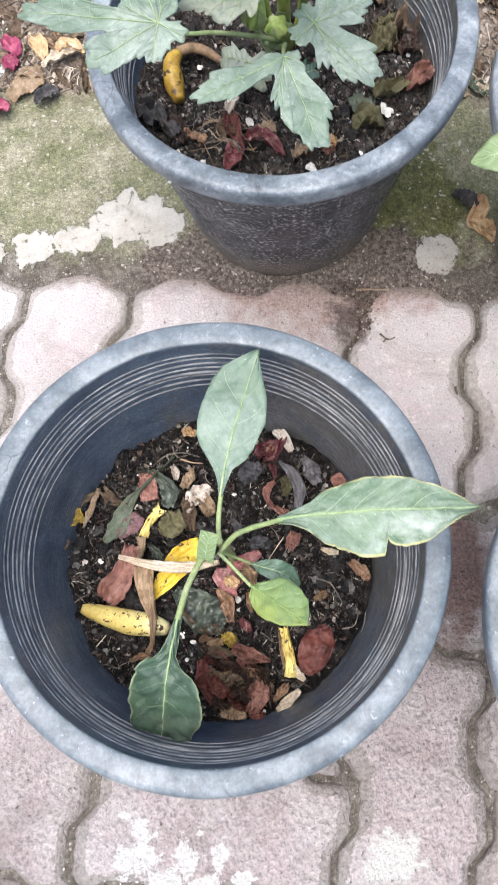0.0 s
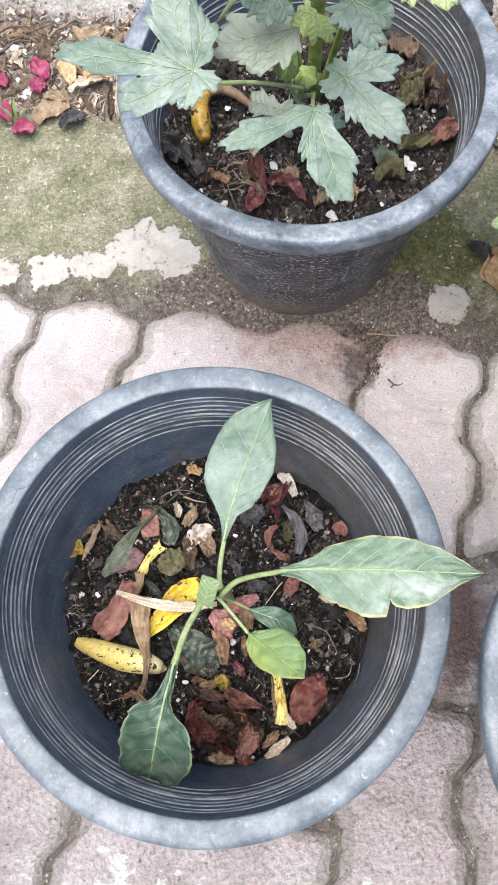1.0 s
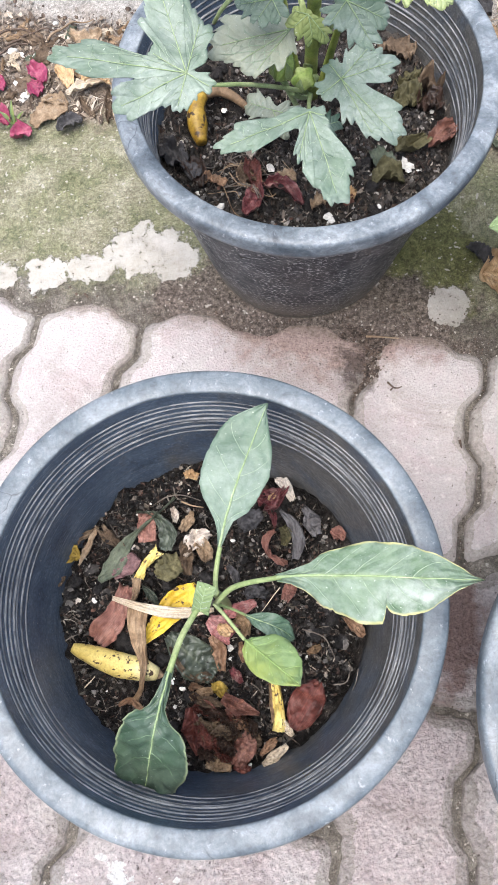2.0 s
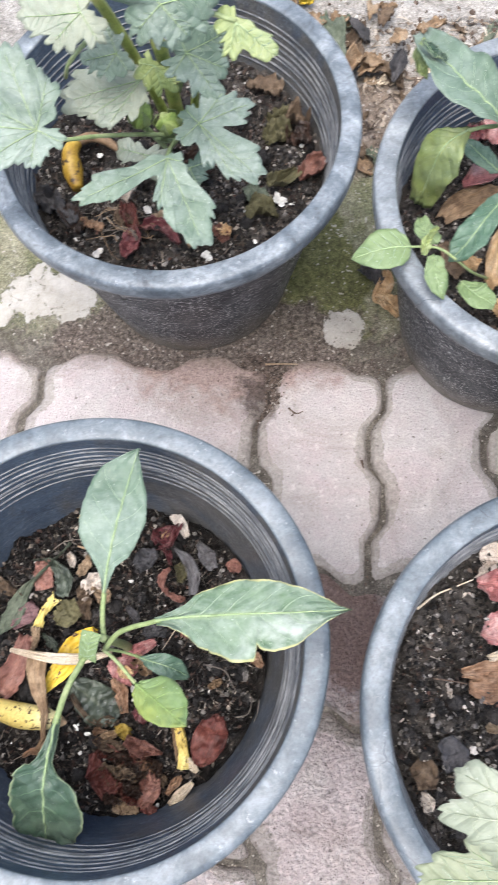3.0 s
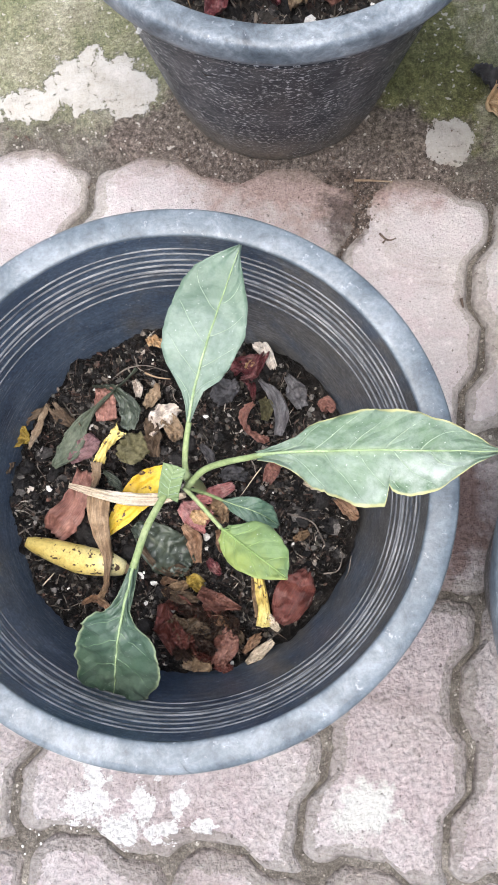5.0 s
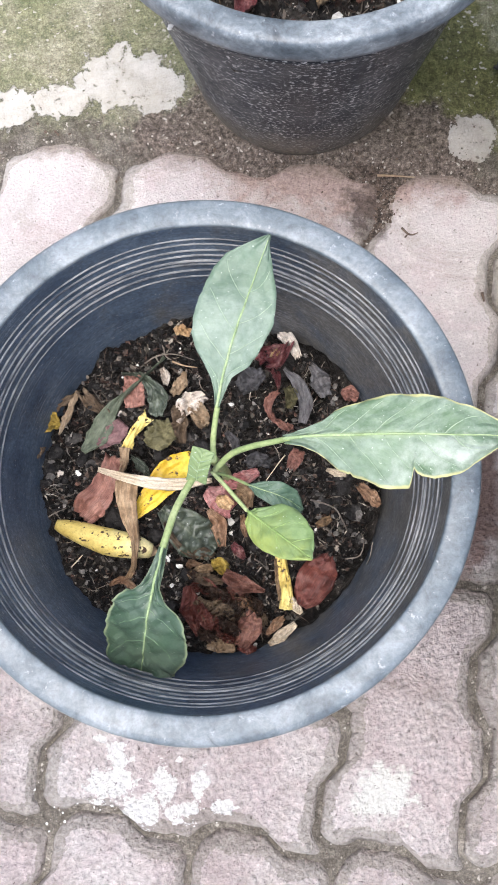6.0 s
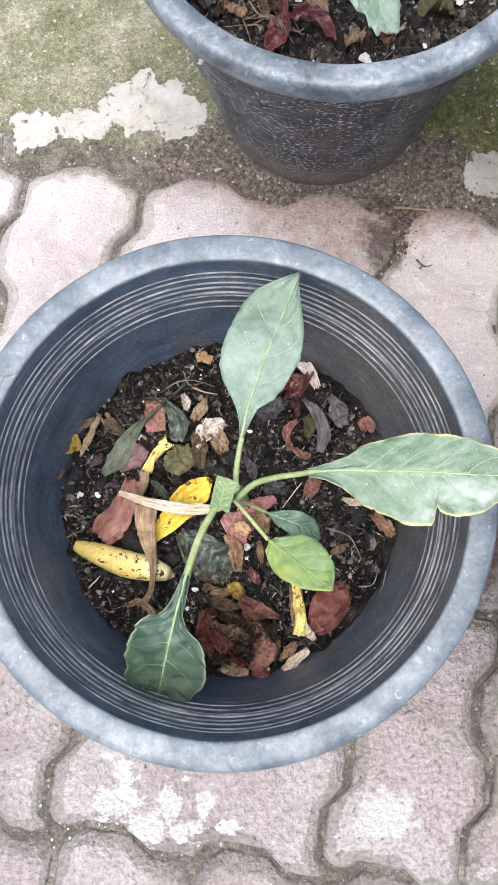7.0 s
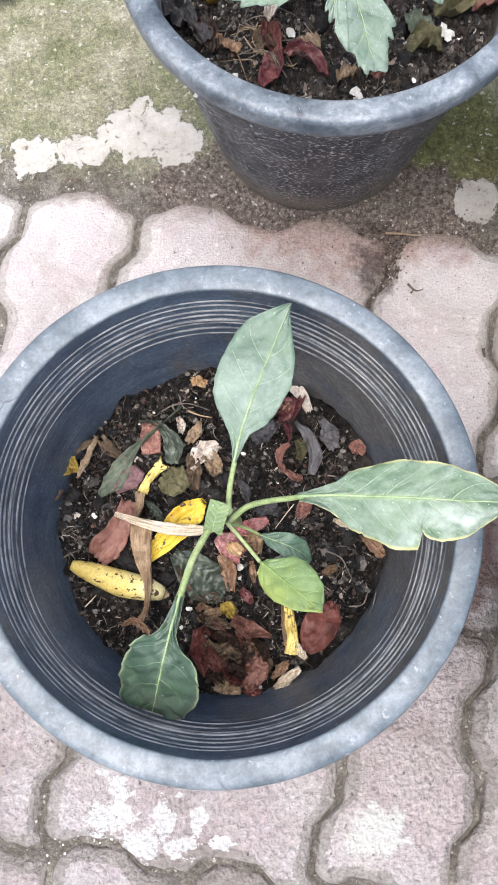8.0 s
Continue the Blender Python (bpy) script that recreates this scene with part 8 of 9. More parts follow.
leaf(plant, [(0.310, 0.188, 0.220), (0.315, 0.173, 0.226), (0.327, 0.163, 0.222)], [(0, 0.002), (0.1, 0.006), (0.3, 0.0096), (0.55, 0.0120), (0.8, 0.0090), (1, 0.0048)], [(0, 0.002), (0.1, 0.006), (0.3, 0.0088), (0.55, 0.0110), (0.8, 0.0083), (1, 0.0044)], SOFT, VEIN, 'small light green leaf', fold=0.15, ripple=0.003, seed=33.0)
leaf(plant, [(0.283, 0.204, 0.242), (0.287, 0.212, 0.248), (0.298, 0.221, 0.246)], [(0, 0.002), (0.4, 0.0045), (1, 0.001)], [(0, 0.002), (0.4, 0.0045), (1, 0.001)], LIME_LEAF, VEIN, 'twisted bright yellow young leaf', fold=0.4, ripple=0.004, seed=35.0, twist=1.2)
leaf(plant, [(0.296, 0.212, 0.240), (0.292, 0.224, 0.238), (0.294, 0.240, 0.232)], [(0, 0.002), (0.1, 0.006), (0.3, 0.0068), (0.55, 0.0085), (0.8, 0.0064), (1, 0.0026)], [(0, 0.002), (0.1, 0.006), (0.3, 0.0068), (0.55, 0.0085), (0.8, 0.0064), (1, 0.0026)], SOFT, VEIN, 'small light green leaf', fold=0.2, ripple=0.003, seed=36.0)
leaf(plant, [(0.380, 0.197, 0.240), (0.356, 0.179, 0.250), (0.344, 0.170, 0.240), (0.341, 0.167, 0.228)], [(0, 0.002), (0.1, 0.006), (0.3, 0.0116), (0.55, 0.0145), (0.8, 0.0109), (1, 0.0007)], [(0, 0.002), (0.1, 0.006), (0.3, 0.0116), (0.55, 0.0145), (0.8, 0.0109), (1, 0.0007)], GREEN, VEIN, 'mid green pepper leaf', fold=0.12, ripple=0.004, seed=37.0)
leaf(plant, [(0.362, 0.136, 0.255), (0.338, 0.115, 0.262), (0.322, 0.100, 0.250), (0.314, 0.084, 0.215)], [(0, 0.002), (0.1, 0.006), (0.3, 0.0152), (0.55, 0.0190), (0.8, 0.0142), (1, 0.0057)], [(0, 0.002), (0.1, 0.006), (0.3, 0.0168), (0.55, 0.0210), (0.8, 0.0158), (1, 0.0063)], TEAL, VEIN, 'large leaf drooping outside the rim', fold=0.15, ripple=0.006, seed=39.0, jag=0.06, veins=5)
leaf(plant, [(0.383, 0.252, 0.245), (0.382, 0.262, 0.265), (0.393, 0.280, 0.275), (0.413, 0.300, 0.270)], [(0, 0.002), (0.1, 0.006), (0.3, 0.0120), (0.55, 0.0150), (0.8, 0.0112), (1, 0.0008)], [(0, 0.002), (0.1, 0.006), (0.3, 0.0120), (0.55, 0.0150), (0.8, 0.0112), (1, 0.0008)], GREEN, VEIN, 'upright pepper leaf', fold=0.15, ripple=0.004, seed=41.0)
leaf(plant, [(0.422, 0.311, 0.290), (0.400, 0.303, 0.295), (0.383, 0.300, 0.292), (0.377, 0.300, 0.285)], [(0, 0.004), (0.4, 0.009), (0.8, 0.004), (1, 0.0005)], [(0, 0.004), (0.4, 0.009), (0.8, 0.004), (1, 0.0005)], LIME_LEAF, VEIN, 'yellow pepper leaf tip', fold=0.2, ripple=0.003, seed=43.0)
leaf(plant, [(0.379, 0.235, 0.250), (0.390, 0.235, 0.265), (0.409, 0.230, 0.270)], [(0, 0.002), (0.1, 0.006), (0.3, 0.0136), (0.55, 0.0170), (0.8, 0.0128), (1, 0.0009)], [(0, 0.002), (0.1, 0.006), (0.3, 0.0136), (0.55, 0.0170), (0.8, 0.0128), (1, 0.0009)], TEAL, VEIN, 'bluish green pepper leaf', fold=0.1, ripple=0.004, seed=45.0)
leaf(plant, [(0.387, 0.242, 0.200), (0.374, 0.227, 0.205), (0.371, 0.219, 0.198)], [(0, 0.002), (0.1, 0.006), (0.3, 0.0068), (0.55, 0.0085), (0.8, 0.0064), (1, 0.0004)], [(0, 0.002), (0.1, 0.006), (0.3, 0.0068), (0.55, 0.0085), (0.8, 0.0064), (1, 0.0004)], TEAL, VEIN, 'small shaded leaf', fold=0.1, ripple=0.002, seed=47.0)
bud(plant, (0.380, 0.237, 0.238), 0.0085, 0.0095, 0.2)


# ---- scraps in the third pot ----
scrap(2, 'onion_skin', ROSE, 'pink onion skin on the soil', 'onion skin', [(0.395, 0.350), (0.404, 0.338), (0.415, 0.326)], [0.006, 0.0140, 0.0160, 0.008], seed=183.6, curl=-0.3, lift=0.010)
scrap(2, 'onion_skin', ONION, 'purple onion top on the soil', 'onion skin', [(0.377, 0.346), (0.383, 0.339), (0.389, 0.332)], [0.004, 0.0085, 0.006], seed=185.3, curl=0.8, lift=0.006)
scrap(2, 'onion_skin', ROSE, 'rosy onion skin on the soil', 'onion skin', [(0.354, 0.288), (0.372, 0.291), (0.394, 0.293)], [0.004, 0.0100, 0.0105, 0.005], seed=187.0, curl=0.5, lift=0.006)
scrap(2, 'onion_skin', ONION, 'red onion skin on the soil', 'onion skin', [(0.376, 0.268), (0.390, 0.271), (0.402, 0.271)], [0.005, 0.0095, 0.006], seed=188.7, curl=0.6, lift=0.004)
scrap(2, 'dry_husk', HUSK, 'long pleated brown husk', 'husk', [(0.329, 0.265), (0.347, 0.276), (0.368, 0.279), (0.389, 0.275)], [0.0050, 0.0105, 0.0105, 0.006], seed=190.4, curl=-0.5, jag=0.08, lift=0.008)
scrap(2, 'dry_husk', AMBER, 'orange-tan dried peel strip', 'husk', [(0.381, 0.249), (0.365, 0.229), (0.351, 0.206), (0.348, 0.192)], [0.0040, 0.0075, 0.0072, 0.0055, 0.003], seed=192.1, curl=-0.9, jag=0.06, lift=0.014)
scrap(2, 'dry_husk', STRAW, 'pale dried peel strip', 'husk', [(0.386, 0.251), (0.385, 0.229), (0.368, 0.209)], [0.0035, 0.0055, 0.003], seed=193.8, curl=-0.4, lift=0.008)
scrap(2, 'fruit_peel', AMBER, 'amber end of a dried peel', 'fruit peel', [(0.346, 0.184), (0.349, 0.175), (0.350, 0.165)], [0.004, 0.0060, 0.005], seed=195.5, curl=-0.4, lift=0.006)
scrap(2, 'fruit_peel', AMBER, 'small dried amber peel', 'fruit peel', [(0.335, 0.233), (0.340, 0.226), (0.346, 0.219)], [0.003, 0.0055, 0.004], seed=197.2, curl=-0.4, lift=0.006)
scrap(2, 'dead_leaf', BROWN, 'dark dead leaf on the soil', 'dead leaf', [(0.321, 0.242), (0.325, 0.225), (0.328, 0.213)], [0.005, 0.0095, 0.005], seed=198.9, curl=0.4)
twig(2, [(0.359, 0.173), (0.372, 0.184), (0.389, 0.190)], 0.0008, STRAW, 0.0040)
twig(2, [(0.358, 0.183), (0.372, 0.184), (0.385, 0.178)], 0.0008, STRAW, 0.0040)


# ---- plant in the fourth pot ----
plant = tagged(new('lobed_plant'), 'plant with pale sky-sheened lobed leaves above dark soil', 'plant')
plant.location = (0.320, -0.160, 0.175)
bpy.context.view_layer.update()
stalk(plant, 'stem', [(0.286, -0.159, 0.180), (0.259, -0.156, 0.250), (0.229, -0.148, 0.330), (0.213, -0.146, 0.370)], [0.0048, 0.0042, 0.003], STEM, '')
lobed_leaf(plant, (0.209, -0.136, 0.372), [(0.1640, -0.1225, 0.358, 0.0105), (0.1750, -0.1060, 0.362, 0.0095), (0.1975, -0.1060, 0.369, 0.0080), (0.1790, -0.1440, 0.357, 0.0095), (0.1960, -0.1540, 0.358, 0.0100), (0.232, -0.130, 0.370, 0.0130)], PALE, VEIN, 'lobed leaf painted almost white with sky sheen', ripple=0.004, seed=51.0, cup=0.14, neck=0.42, serrate=0.10)
lobed_leaf(plant, (0.197, -0.165, 0.325), [(0.150, -0.154, 0.318, 0.012), (0.177, -0.145, 0.322, 0.010), (0.173, -0.180, 0.315, 0.013), (0.202, -0.193, 0.315, 0.013), (0.225, -0.163, 0.325, 0.011)], WAN, VEIN, 'yellow-green lobed leaf hanging over the rim', ripple=0.005, seed=53.0, neck=0.40)
lobed_leaf(plant, (0.239, -0.107, 0.310), [(0.224, -0.103, 0.300, 0.012), (0.234, -0.091, 0.305, 0.011), (0.249, -0.090, 0.310, 0.011), (0.231, -0.120, 0.300, 0.011), (0.260, -0.110, 0.310, 0.015)], LOBED, VEIN, 'grey-green lobed leaf', ripple=0.004, seed=55.0, neck=0.40)
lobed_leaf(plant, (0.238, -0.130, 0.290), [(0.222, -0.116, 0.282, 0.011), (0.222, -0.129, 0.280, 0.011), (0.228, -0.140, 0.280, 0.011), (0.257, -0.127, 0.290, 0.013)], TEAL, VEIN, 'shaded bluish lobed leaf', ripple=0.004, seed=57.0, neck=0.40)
lobed_leaf(plant, (0.241, -0.099, 0.330), [(0.232, -0.092, 0.325, 0.009), (0.239, -0.086, 0.328, 0.009), (0.254, -0.085, 0.330, 0.011), (0.250, -0.109, 0.330, 0.011)], PALE, VEIN, 'pale leaf tip', ripple=0.003, seed=59.0, neck=0.40)
stalk(plant, 'petiole', [(0.241, -0.150, 0.300), (0.241, -0.122, 0.310), (0.240, -0.107, 0.311)], [0.0018, 0.0014], STALK, '')
stalk(plant, 'petiole', [(0.232, -0.146, 0.330), (0.218, -0.140, 0.360), (0.213, -0.136, 0.371)], [0.0018, 0.0014], STALK, '')
stalk(plant, 'petiole', [(0.249, -0.152, 0.280), (0.220, -0.159, 0.310), (0.198, -0.165, 0.325)], [0.0018, 0.0014], STALK, '')
stalk(plant, 'petiole', [(0.266, -0.157, 0.230), (0.249, -0.139, 0.270), (0.239, -0.130, 0.289)], [0.0016, 0.0012], STALK, '')


# ---- scraps in the fourth pot ----
scrap(3, 'onion_skin', ROSE, 'rosy red onion skin', 'onion skin', [(0.259, -0.022), (0.272, -0.028), (0.288, -0.034)], [0.005, 0.0118, 0.0120, 0.005], seed=200.6, curl=0.6, ripple=0.006, lift=0.006, jag=0.08)
scrap(3, 'onion_skin', ROSE, 'pale pink onion skin', 'onion skin', [(0.253, -0.056), (0.269, -0.054), (0.289, -0.054)], [0.006, 0.0120, 0.0128, 0.007], seed=202.3, curl=0.6, ripple=0.006, lift=0.006)
scrap(3, 'paper_skin', PAPER, 'white papery skin on the soil', 'onion skin', [(0.270, -0.011), (0.276, -0.004), (0.283, 0.002)], [0.003, 0.0072, 0.0065, 0.003], seed=204.0, curl=0.5, lift=0.004)
scrap(3, 'paper_skin', PAPER, 'white papery strip on the soil', 'onion skin', [(0.261, -0.018), (0.267, -0.014), (0.272, -0.009)], [0.0015, 0.0030, 0.002], seed=205.7, curl=0.4)
scrap(3, 'straw_strip', STRAW, 'tan dried strip on the soil', 'straw', [(0.251, -0.070), (0.270, -0.072), (0.293, -0.071)], [0.002, 0.0055, 0.0058, 0.003], seed=207.4, curl=-0.4, lift=0.006)
scrap(3, 'dead_leaf', RUST, 'crisp folded brown leaf', 'dead leaf', [(0.231, -0.075), (0.251, -0.079), (0.273, -0.085), (0.292, -0.088)], [0.003, 0.0078, 0.0095, 0.007], seed=209.1, curl=1.0, ripple=0.006, lift=0.006)
scrap(3, 'dead_leaf', RUST, 'crisp folded brown leaf', 'dead leaf', [(0.234, -0.084), (0.248, -0.089), (0.265, -0.092)], [0.005, 0.0105, 0.0095, 0.004], seed=210.8, curl=-0.3, ripple=0.004, lift=0.004)
scrap(3, 'fruit_peel', BANANA, 'yellow peel end on the soil', 'fruit peel', [(0.294, -0.042), (0.298, -0.033), (0.304, -0.025)], [0.004, 0.0055, 0.004], seed=212.5, curl=-0.4, lift=0.006)
scrap(3, 'dead_leaf', GLOOM, 'dark bluish rotting leaf', 'dead leaf', [(0.206, -0.111), (0.210, -0.123), (0.208, -0.133)], [0.006, 0.0095, 0.006], seed=214.2, curl=0.3)
scrap(3, 'dead_leaf', BROWN, 'brown crumpled fragment on the soil', 'dead leaf', [(0.185, -0.120), (0.189, -0.128), (0.187, -0.138)], [0.006, 0.0090, 0.006], seed=215.9, curl=0.4)
scrap(3, 'paper_skin', PAPER, 'white scrap near the wall', 'onion skin', [(0.184, -0.139), (0.185, -0.145), (0.184, -0.151)], [0.002, 0.0050, 0.003], seed=217.6, curl=0.6, lift=0.004)
scrap(3, 'dead_leaf', TAN, 'tan fragment on the soil', 'dead leaf', [(0.235, -0.112), (0.241, -0.112), (0.246, -0.115)], [0.002, 0.0045, 0.002], seed=219.3, curl=0.6)
scrap(3, 'straw_strip', PAPER, 'white sliver on the soil', 'straw', [(0.220, -0.079), (0.220, -0.085), (0.220, -0.089)], [0.0006, 0.0016, 0.0010], seed=221.0, lift=0.003)
chip(0.250, -0.038, soil_height(3, -0.052, 0.083), 0.0045, PAPER, 'white_stone', 'white stone chip on the dark soil', 'stone', 131)
chip(0.251, -0.028, soil_height(3, -0.051, 0.094), 0.0045, PAPER, 'white_stone', 'white stone chip on the dark soil', 'stone', 132)
chip(0.275, -0.014, soil_height(3, -0.027, 0.108), 0.0040, PAPER, 'white_stone', 'white stone chip on the dark soil', 'stone', 133)
chip(0.228, -0.097, soil_height(3, -0.074, 0.025), 0.0042, PAPER, 'white_stone', 'white stone chip on the dark soil', 'stone', 134)
chip(0.217, -0.087, soil_height(3, -0.085, 0.035), 0.0020, PAPER, 'white_stone', 'white stone chip on the dark soil', 'stone', 135)
chip(0.224, -0.123, soil_height(3, -0.078, -0.001), 0.0035, PAPER, 'white_stone', 'white stone chip on the dark soil', 'stone', 136)
chip(0.241, -0.106, soil_height(3, -0.060, 0.016), 0.0035, PAPER, 'white_stone', 'white stone chip on the dark soil', 'stone', 137)
chip(0.184, -0.094, soil_height(3, -0.118, 0.028), 0.0030, PAPER, 'white_stone', 'white stone chip on the dark soil', 'stone', 138)
chip(0.207, -0.108, soil_height(3, -0.095, 0.014), 0.0020, PAPER, 'white_stone', 'white stone chip on the dark soil', 'stone', 139)
chip(0.205, -0.096, soil_height(3, -0.097, 0.026), 0.0020, PAPER, 'white_stone', 'white stone chip on the dark soil', 'stone', 140)
chip(0.235, -0.049, soil_height(3, -0.067, 0.073), 0.0018, PAPER, 'white_stone', 'white stone chip on the dark soil', 'stone', 141)
twig(3, [(0.221, -0.011), (0.230, -0.010), (0.239, -0.008)], 0.0010, STRAW, 0.0030)
twig(3, [(0.215, -0.028), (0.230, -0.022), (0.243, -0.020), (0.259, -0.018)], 0.0009, STRAW, 0.0030)
twig(3, [(0.242, -0.007), (0.245, -0.002), (0.248, -0.001)], 0.0008, TAN, 0.0030)
twig(3, [(0.231, -0.125), (0.241, -0.123), (0.249, -0.119)], 0.0009, BARK, 0.0030)
twig(3, [(0.213, -0.074), (0.227, -0.080), (0.241, -0.086)], 0.0007, BARK, 0.0030)


# ---- on the pavement ----
scrap(None, 'dead_leaf', WILT, 'wilted grey-green leaf lying on the garden litter', 'dead leaf', [(0.3405, 0.6444), (0.3447, 0.6125), (0.3448, 0.5720)], [0.006, 0.0150, 0.0050], seed=231.4, curl=0.3, ripple=0.005, jag=0.12, lift=0.010, n=30)
scrap(None, 'dead_leaf', AMBER, 'curled amber leaf lying between the pots', 'dead leaf', [(0.320, 0.321), (0.318, 0.304), (0.308, 0.290), (0.320, 0.267)], [0.004, 0.0085, 0.0080, 0.003], seed=241.4, curl=0.7, ripple=0.006, lift=0.005)
scrap(None, 'dead_leaf', AMBER, 'curled amber leaf lying between the pots', 'dead leaf', [(0.304, 0.295), (0.315, 0.285), (0.323, 0.271)], [0.003, 0.0065, 0.004], seed=243.1, curl=0.6, lift=0.005)
scrap(None, 'dead_leaf', GLOOM, 'grey dead leaf on the mossy pavers', 'dead leaf', [(0.297, 0.329), (0.305, 0.318), (0.313, 0.306)], [0.004, 0.0085, 0.006], seed=244.8, curl=0.5, lift=0.004)
twig(None, [(0.187, 0.200), (0.191, 0.194), (0.195, 0.192), (0.200, 0.193)], 0.0011, BARK, 0.002)
twig(None, [(0.188, 0.191), (0.192, 0.194)], 0.0010, BARK, 0.002)
twig(None, [(0.242, 0.130), (0.242, 0.122)], 0.0016, BARK, 0.002)
twig(None, [(0.176, 0.251), (0.190, 0.248), (0.208, 0.243)], 0.0013, TAN, 0.003)
scrap(None, 'flower_petal', MAGENTA, 'fallen magenta flower petal in the garden bed', 'petal', [(-0.129, 0.633), (-0.120, 0.623), (-0.113, 0.607)], [0.004, 0.0105, 0.0100, 0.004], seed=246.5, curl=0.5, lift=0.008, n=12)
scrap(None, 'flower_petal', MAGENTA, 'fallen magenta flower petal in the garden bed', 'petal', [(-0.173, 0.625), (-0.166, 0.616), (-0.159, 0.608)], [0.004, 0.0105, 0.0100, 0.004], seed=248.2, curl=0.5, lift=0.008, n=12)
scrap(None, 'flower_petal', MAGENTA, 'fallen magenta flower petal in the garden bed', 'petal', [(-0.159, 0.552), (-0.147, 0.551), (-0.134, 0.552)], [0.004, 0.0105, 0.0100, 0.004], seed=249.9, curl=0.5, lift=0.008, n=12)
scrap(None, 'flower_petal', MAGENTA, 'fallen magenta flower petal in the garden bed', 'petal', [(-0.172, 0.579), (-0.166, 0.574), (-0.160, 0.566)], [0.004, 0.0105, 0.0100, 0.004], seed=251.6, curl=0.5, lift=0.008, n=12)
scrap(None, 'flower_petal', MAGENTA, 'fallen magenta flower petal in the garden bed', 'petal', [(-0.130, 0.609), (-0.123, 0.601), (-0.116, 0.598)], [0.004, 0.0105, 0.0100, 0.004], seed=253.3, curl=0.5, lift=0.008, n=12)
scrap(None, 'dead_leaf', AMBER, 'pale amber leaf in the garden bed', 'dead leaf', [(-0.100, 0.628), (-0.089, 0.612), (-0.088, 0.593)], [0.003, 0.0095, 0.0085, 0.003], seed=255.0, curl=0.5, lift=0.009)
scrap(None, 'dead_leaf', STRAW, 'long bleached leaf in the garden bed', 'dead leaf', [(-0.091, 0.586), (-0.065, 0.590), (-0.040, 0.591)], [0.002, 0.0065, 0.0070, 0.003], seed=256.7, curl=0.5, lift=0.009)
scrap(None, 'dead_leaf', AMBER, 'pale amber leaf in the garden bed', 'dead leaf', [(-0.074, 0.598), (-0.055, 0.598), (-0.041, 0.584)], [0.002, 0.0060, 0.0055, 0.002], seed=258.4, curl=0.6, lift=0.012)
scrap(None, 'dead_leaf', TAN, 'large dry tan leaf in the garden bed', 'dead leaf', [(-0.134, 0.560), (-0.114, 0.574), (-0.092, 0.575)], [0.004, 0.0130, 0.0120, 0.005], seed=260.1, curl=0.35, lift=0.008)
scrap(None, 'dead_leaf', TAN, 'dry tan leaf in the garden bed', 'dead leaf', [(-0.080, 0.670), (-0.062, 0.654), (-0.042, 0.655)], [0.003, 0.0090, 0.0085, 0.003], seed=261.8, curl=0.4, lift=0.008)
scrap(None, 'dead_leaf', GLOOM, 'dark mouldy leaf in the garden bed', 'dead leaf', [(-0.107, 0.547), (-0.092, 0.554), (-0.078, 0.557)], [0.003, 0.0085, 0.0080, 0.003], seed=263.5, curl=0.4, lift=0.007)
twig(None, [(-0.164, 0.685), (-0.137, 0.688), (-0.113, 0.670)], 0.0014, BARK, 0.010)
twig(None, [(-0.152, 0.668), (-0.125, 0.678), (-0.092, 0.677)], 0.0014, BARK, 0.010)
twig(None, [(-0.106, 0.667), (-0.078, 0.686), (-0.052, 0.689)], 0.0014, TAN, 0.010)
twig(None, [(-0.166, 0.655), (-0.146, 0.663), (-0.126, 0.665)], 0.0014, BARK, 0.010)
chip(-0.137, 0.655, ground_height(-0.137, 0.655), 0.0065, WHITE, "white_stone", "white stone chip in the garden bed", "stone", 45)
chip(-0.146, 0.658, ground_height(-0.146, 0.658), 0.0065, WHITE, "white_stone", "white stone chip in the garden bed", "stone", 30)
chip(-0.128, 0.652, ground_height(-0.128, 0.652), 0.0065, WHITE, "white_stone", "white stone chip in the garden bed", "stone", 58)
chip(-0.137, 0.602, ground_height(-0.137, 0.602), 0.0065, WHITE, "white_stone", "white stone chip in the garden bed", "stone", 50)
chip(-0.143, 0.600, ground_height(-0.143, 0.600), 0.0065, WHITE, "white_stone", "white stone chip in the garden bed", "stone", 42)
plant = tagged(new("grass_tuft"), "small green tuft of grass in garden soil", "grass")
plant.location = (-0.154, 0.566, ground_height(-0.154, 0.566))
bpy.context.view_layer.update()
leaf(plant, [(-0.154, 0.566, 0.004), (-0.160, 0.571, 0.018), (-0.166, 0.576, 0.022)], [(0, 0.0012), (0.5, 0.0022), (1, 0.0003)], [(0, 0.0012), (0.5, 0.0022), (1, 0.0003)], FRESH, STALK, n=10, m=2)
leaf(plant, [(-0.154, 0.566, 0.004), (-0.152, 0.574, 0.022), (-0.150, 0.582, 0.028)], [(0, 0.0012), (0.5, 0.0022), (1, 0.0003)], [(0, 0.0012), (0.5, 0.0022), (1, 0.0003)], FRESH, STALK, n=10, m=2)
leaf(plant, [(-0.154, 0.566, 0.004), (-0.147, 0.569, 0.016), (-0.140, 0.572, 0.020)], [(0, 0.0012), (0.5, 0.0022), (1, 0.0003)], [(0, 0.0012), (0.5, 0.0022), (1, 0.0003)], FRESH, STALK, n=10, m=2)
leaf(plant, [(-0.154, 0.566, 0.004), (-0.157, 0.561, 0.014), (-0.160, 0.556, 0.018)], [(0, 0.0012), (0.5, 0.0022), (1, 0.0003)], [(0, 0.0012), (0.5, 0.0022), (1, 0.0003)], FRESH, STALK, n=10, m=2)
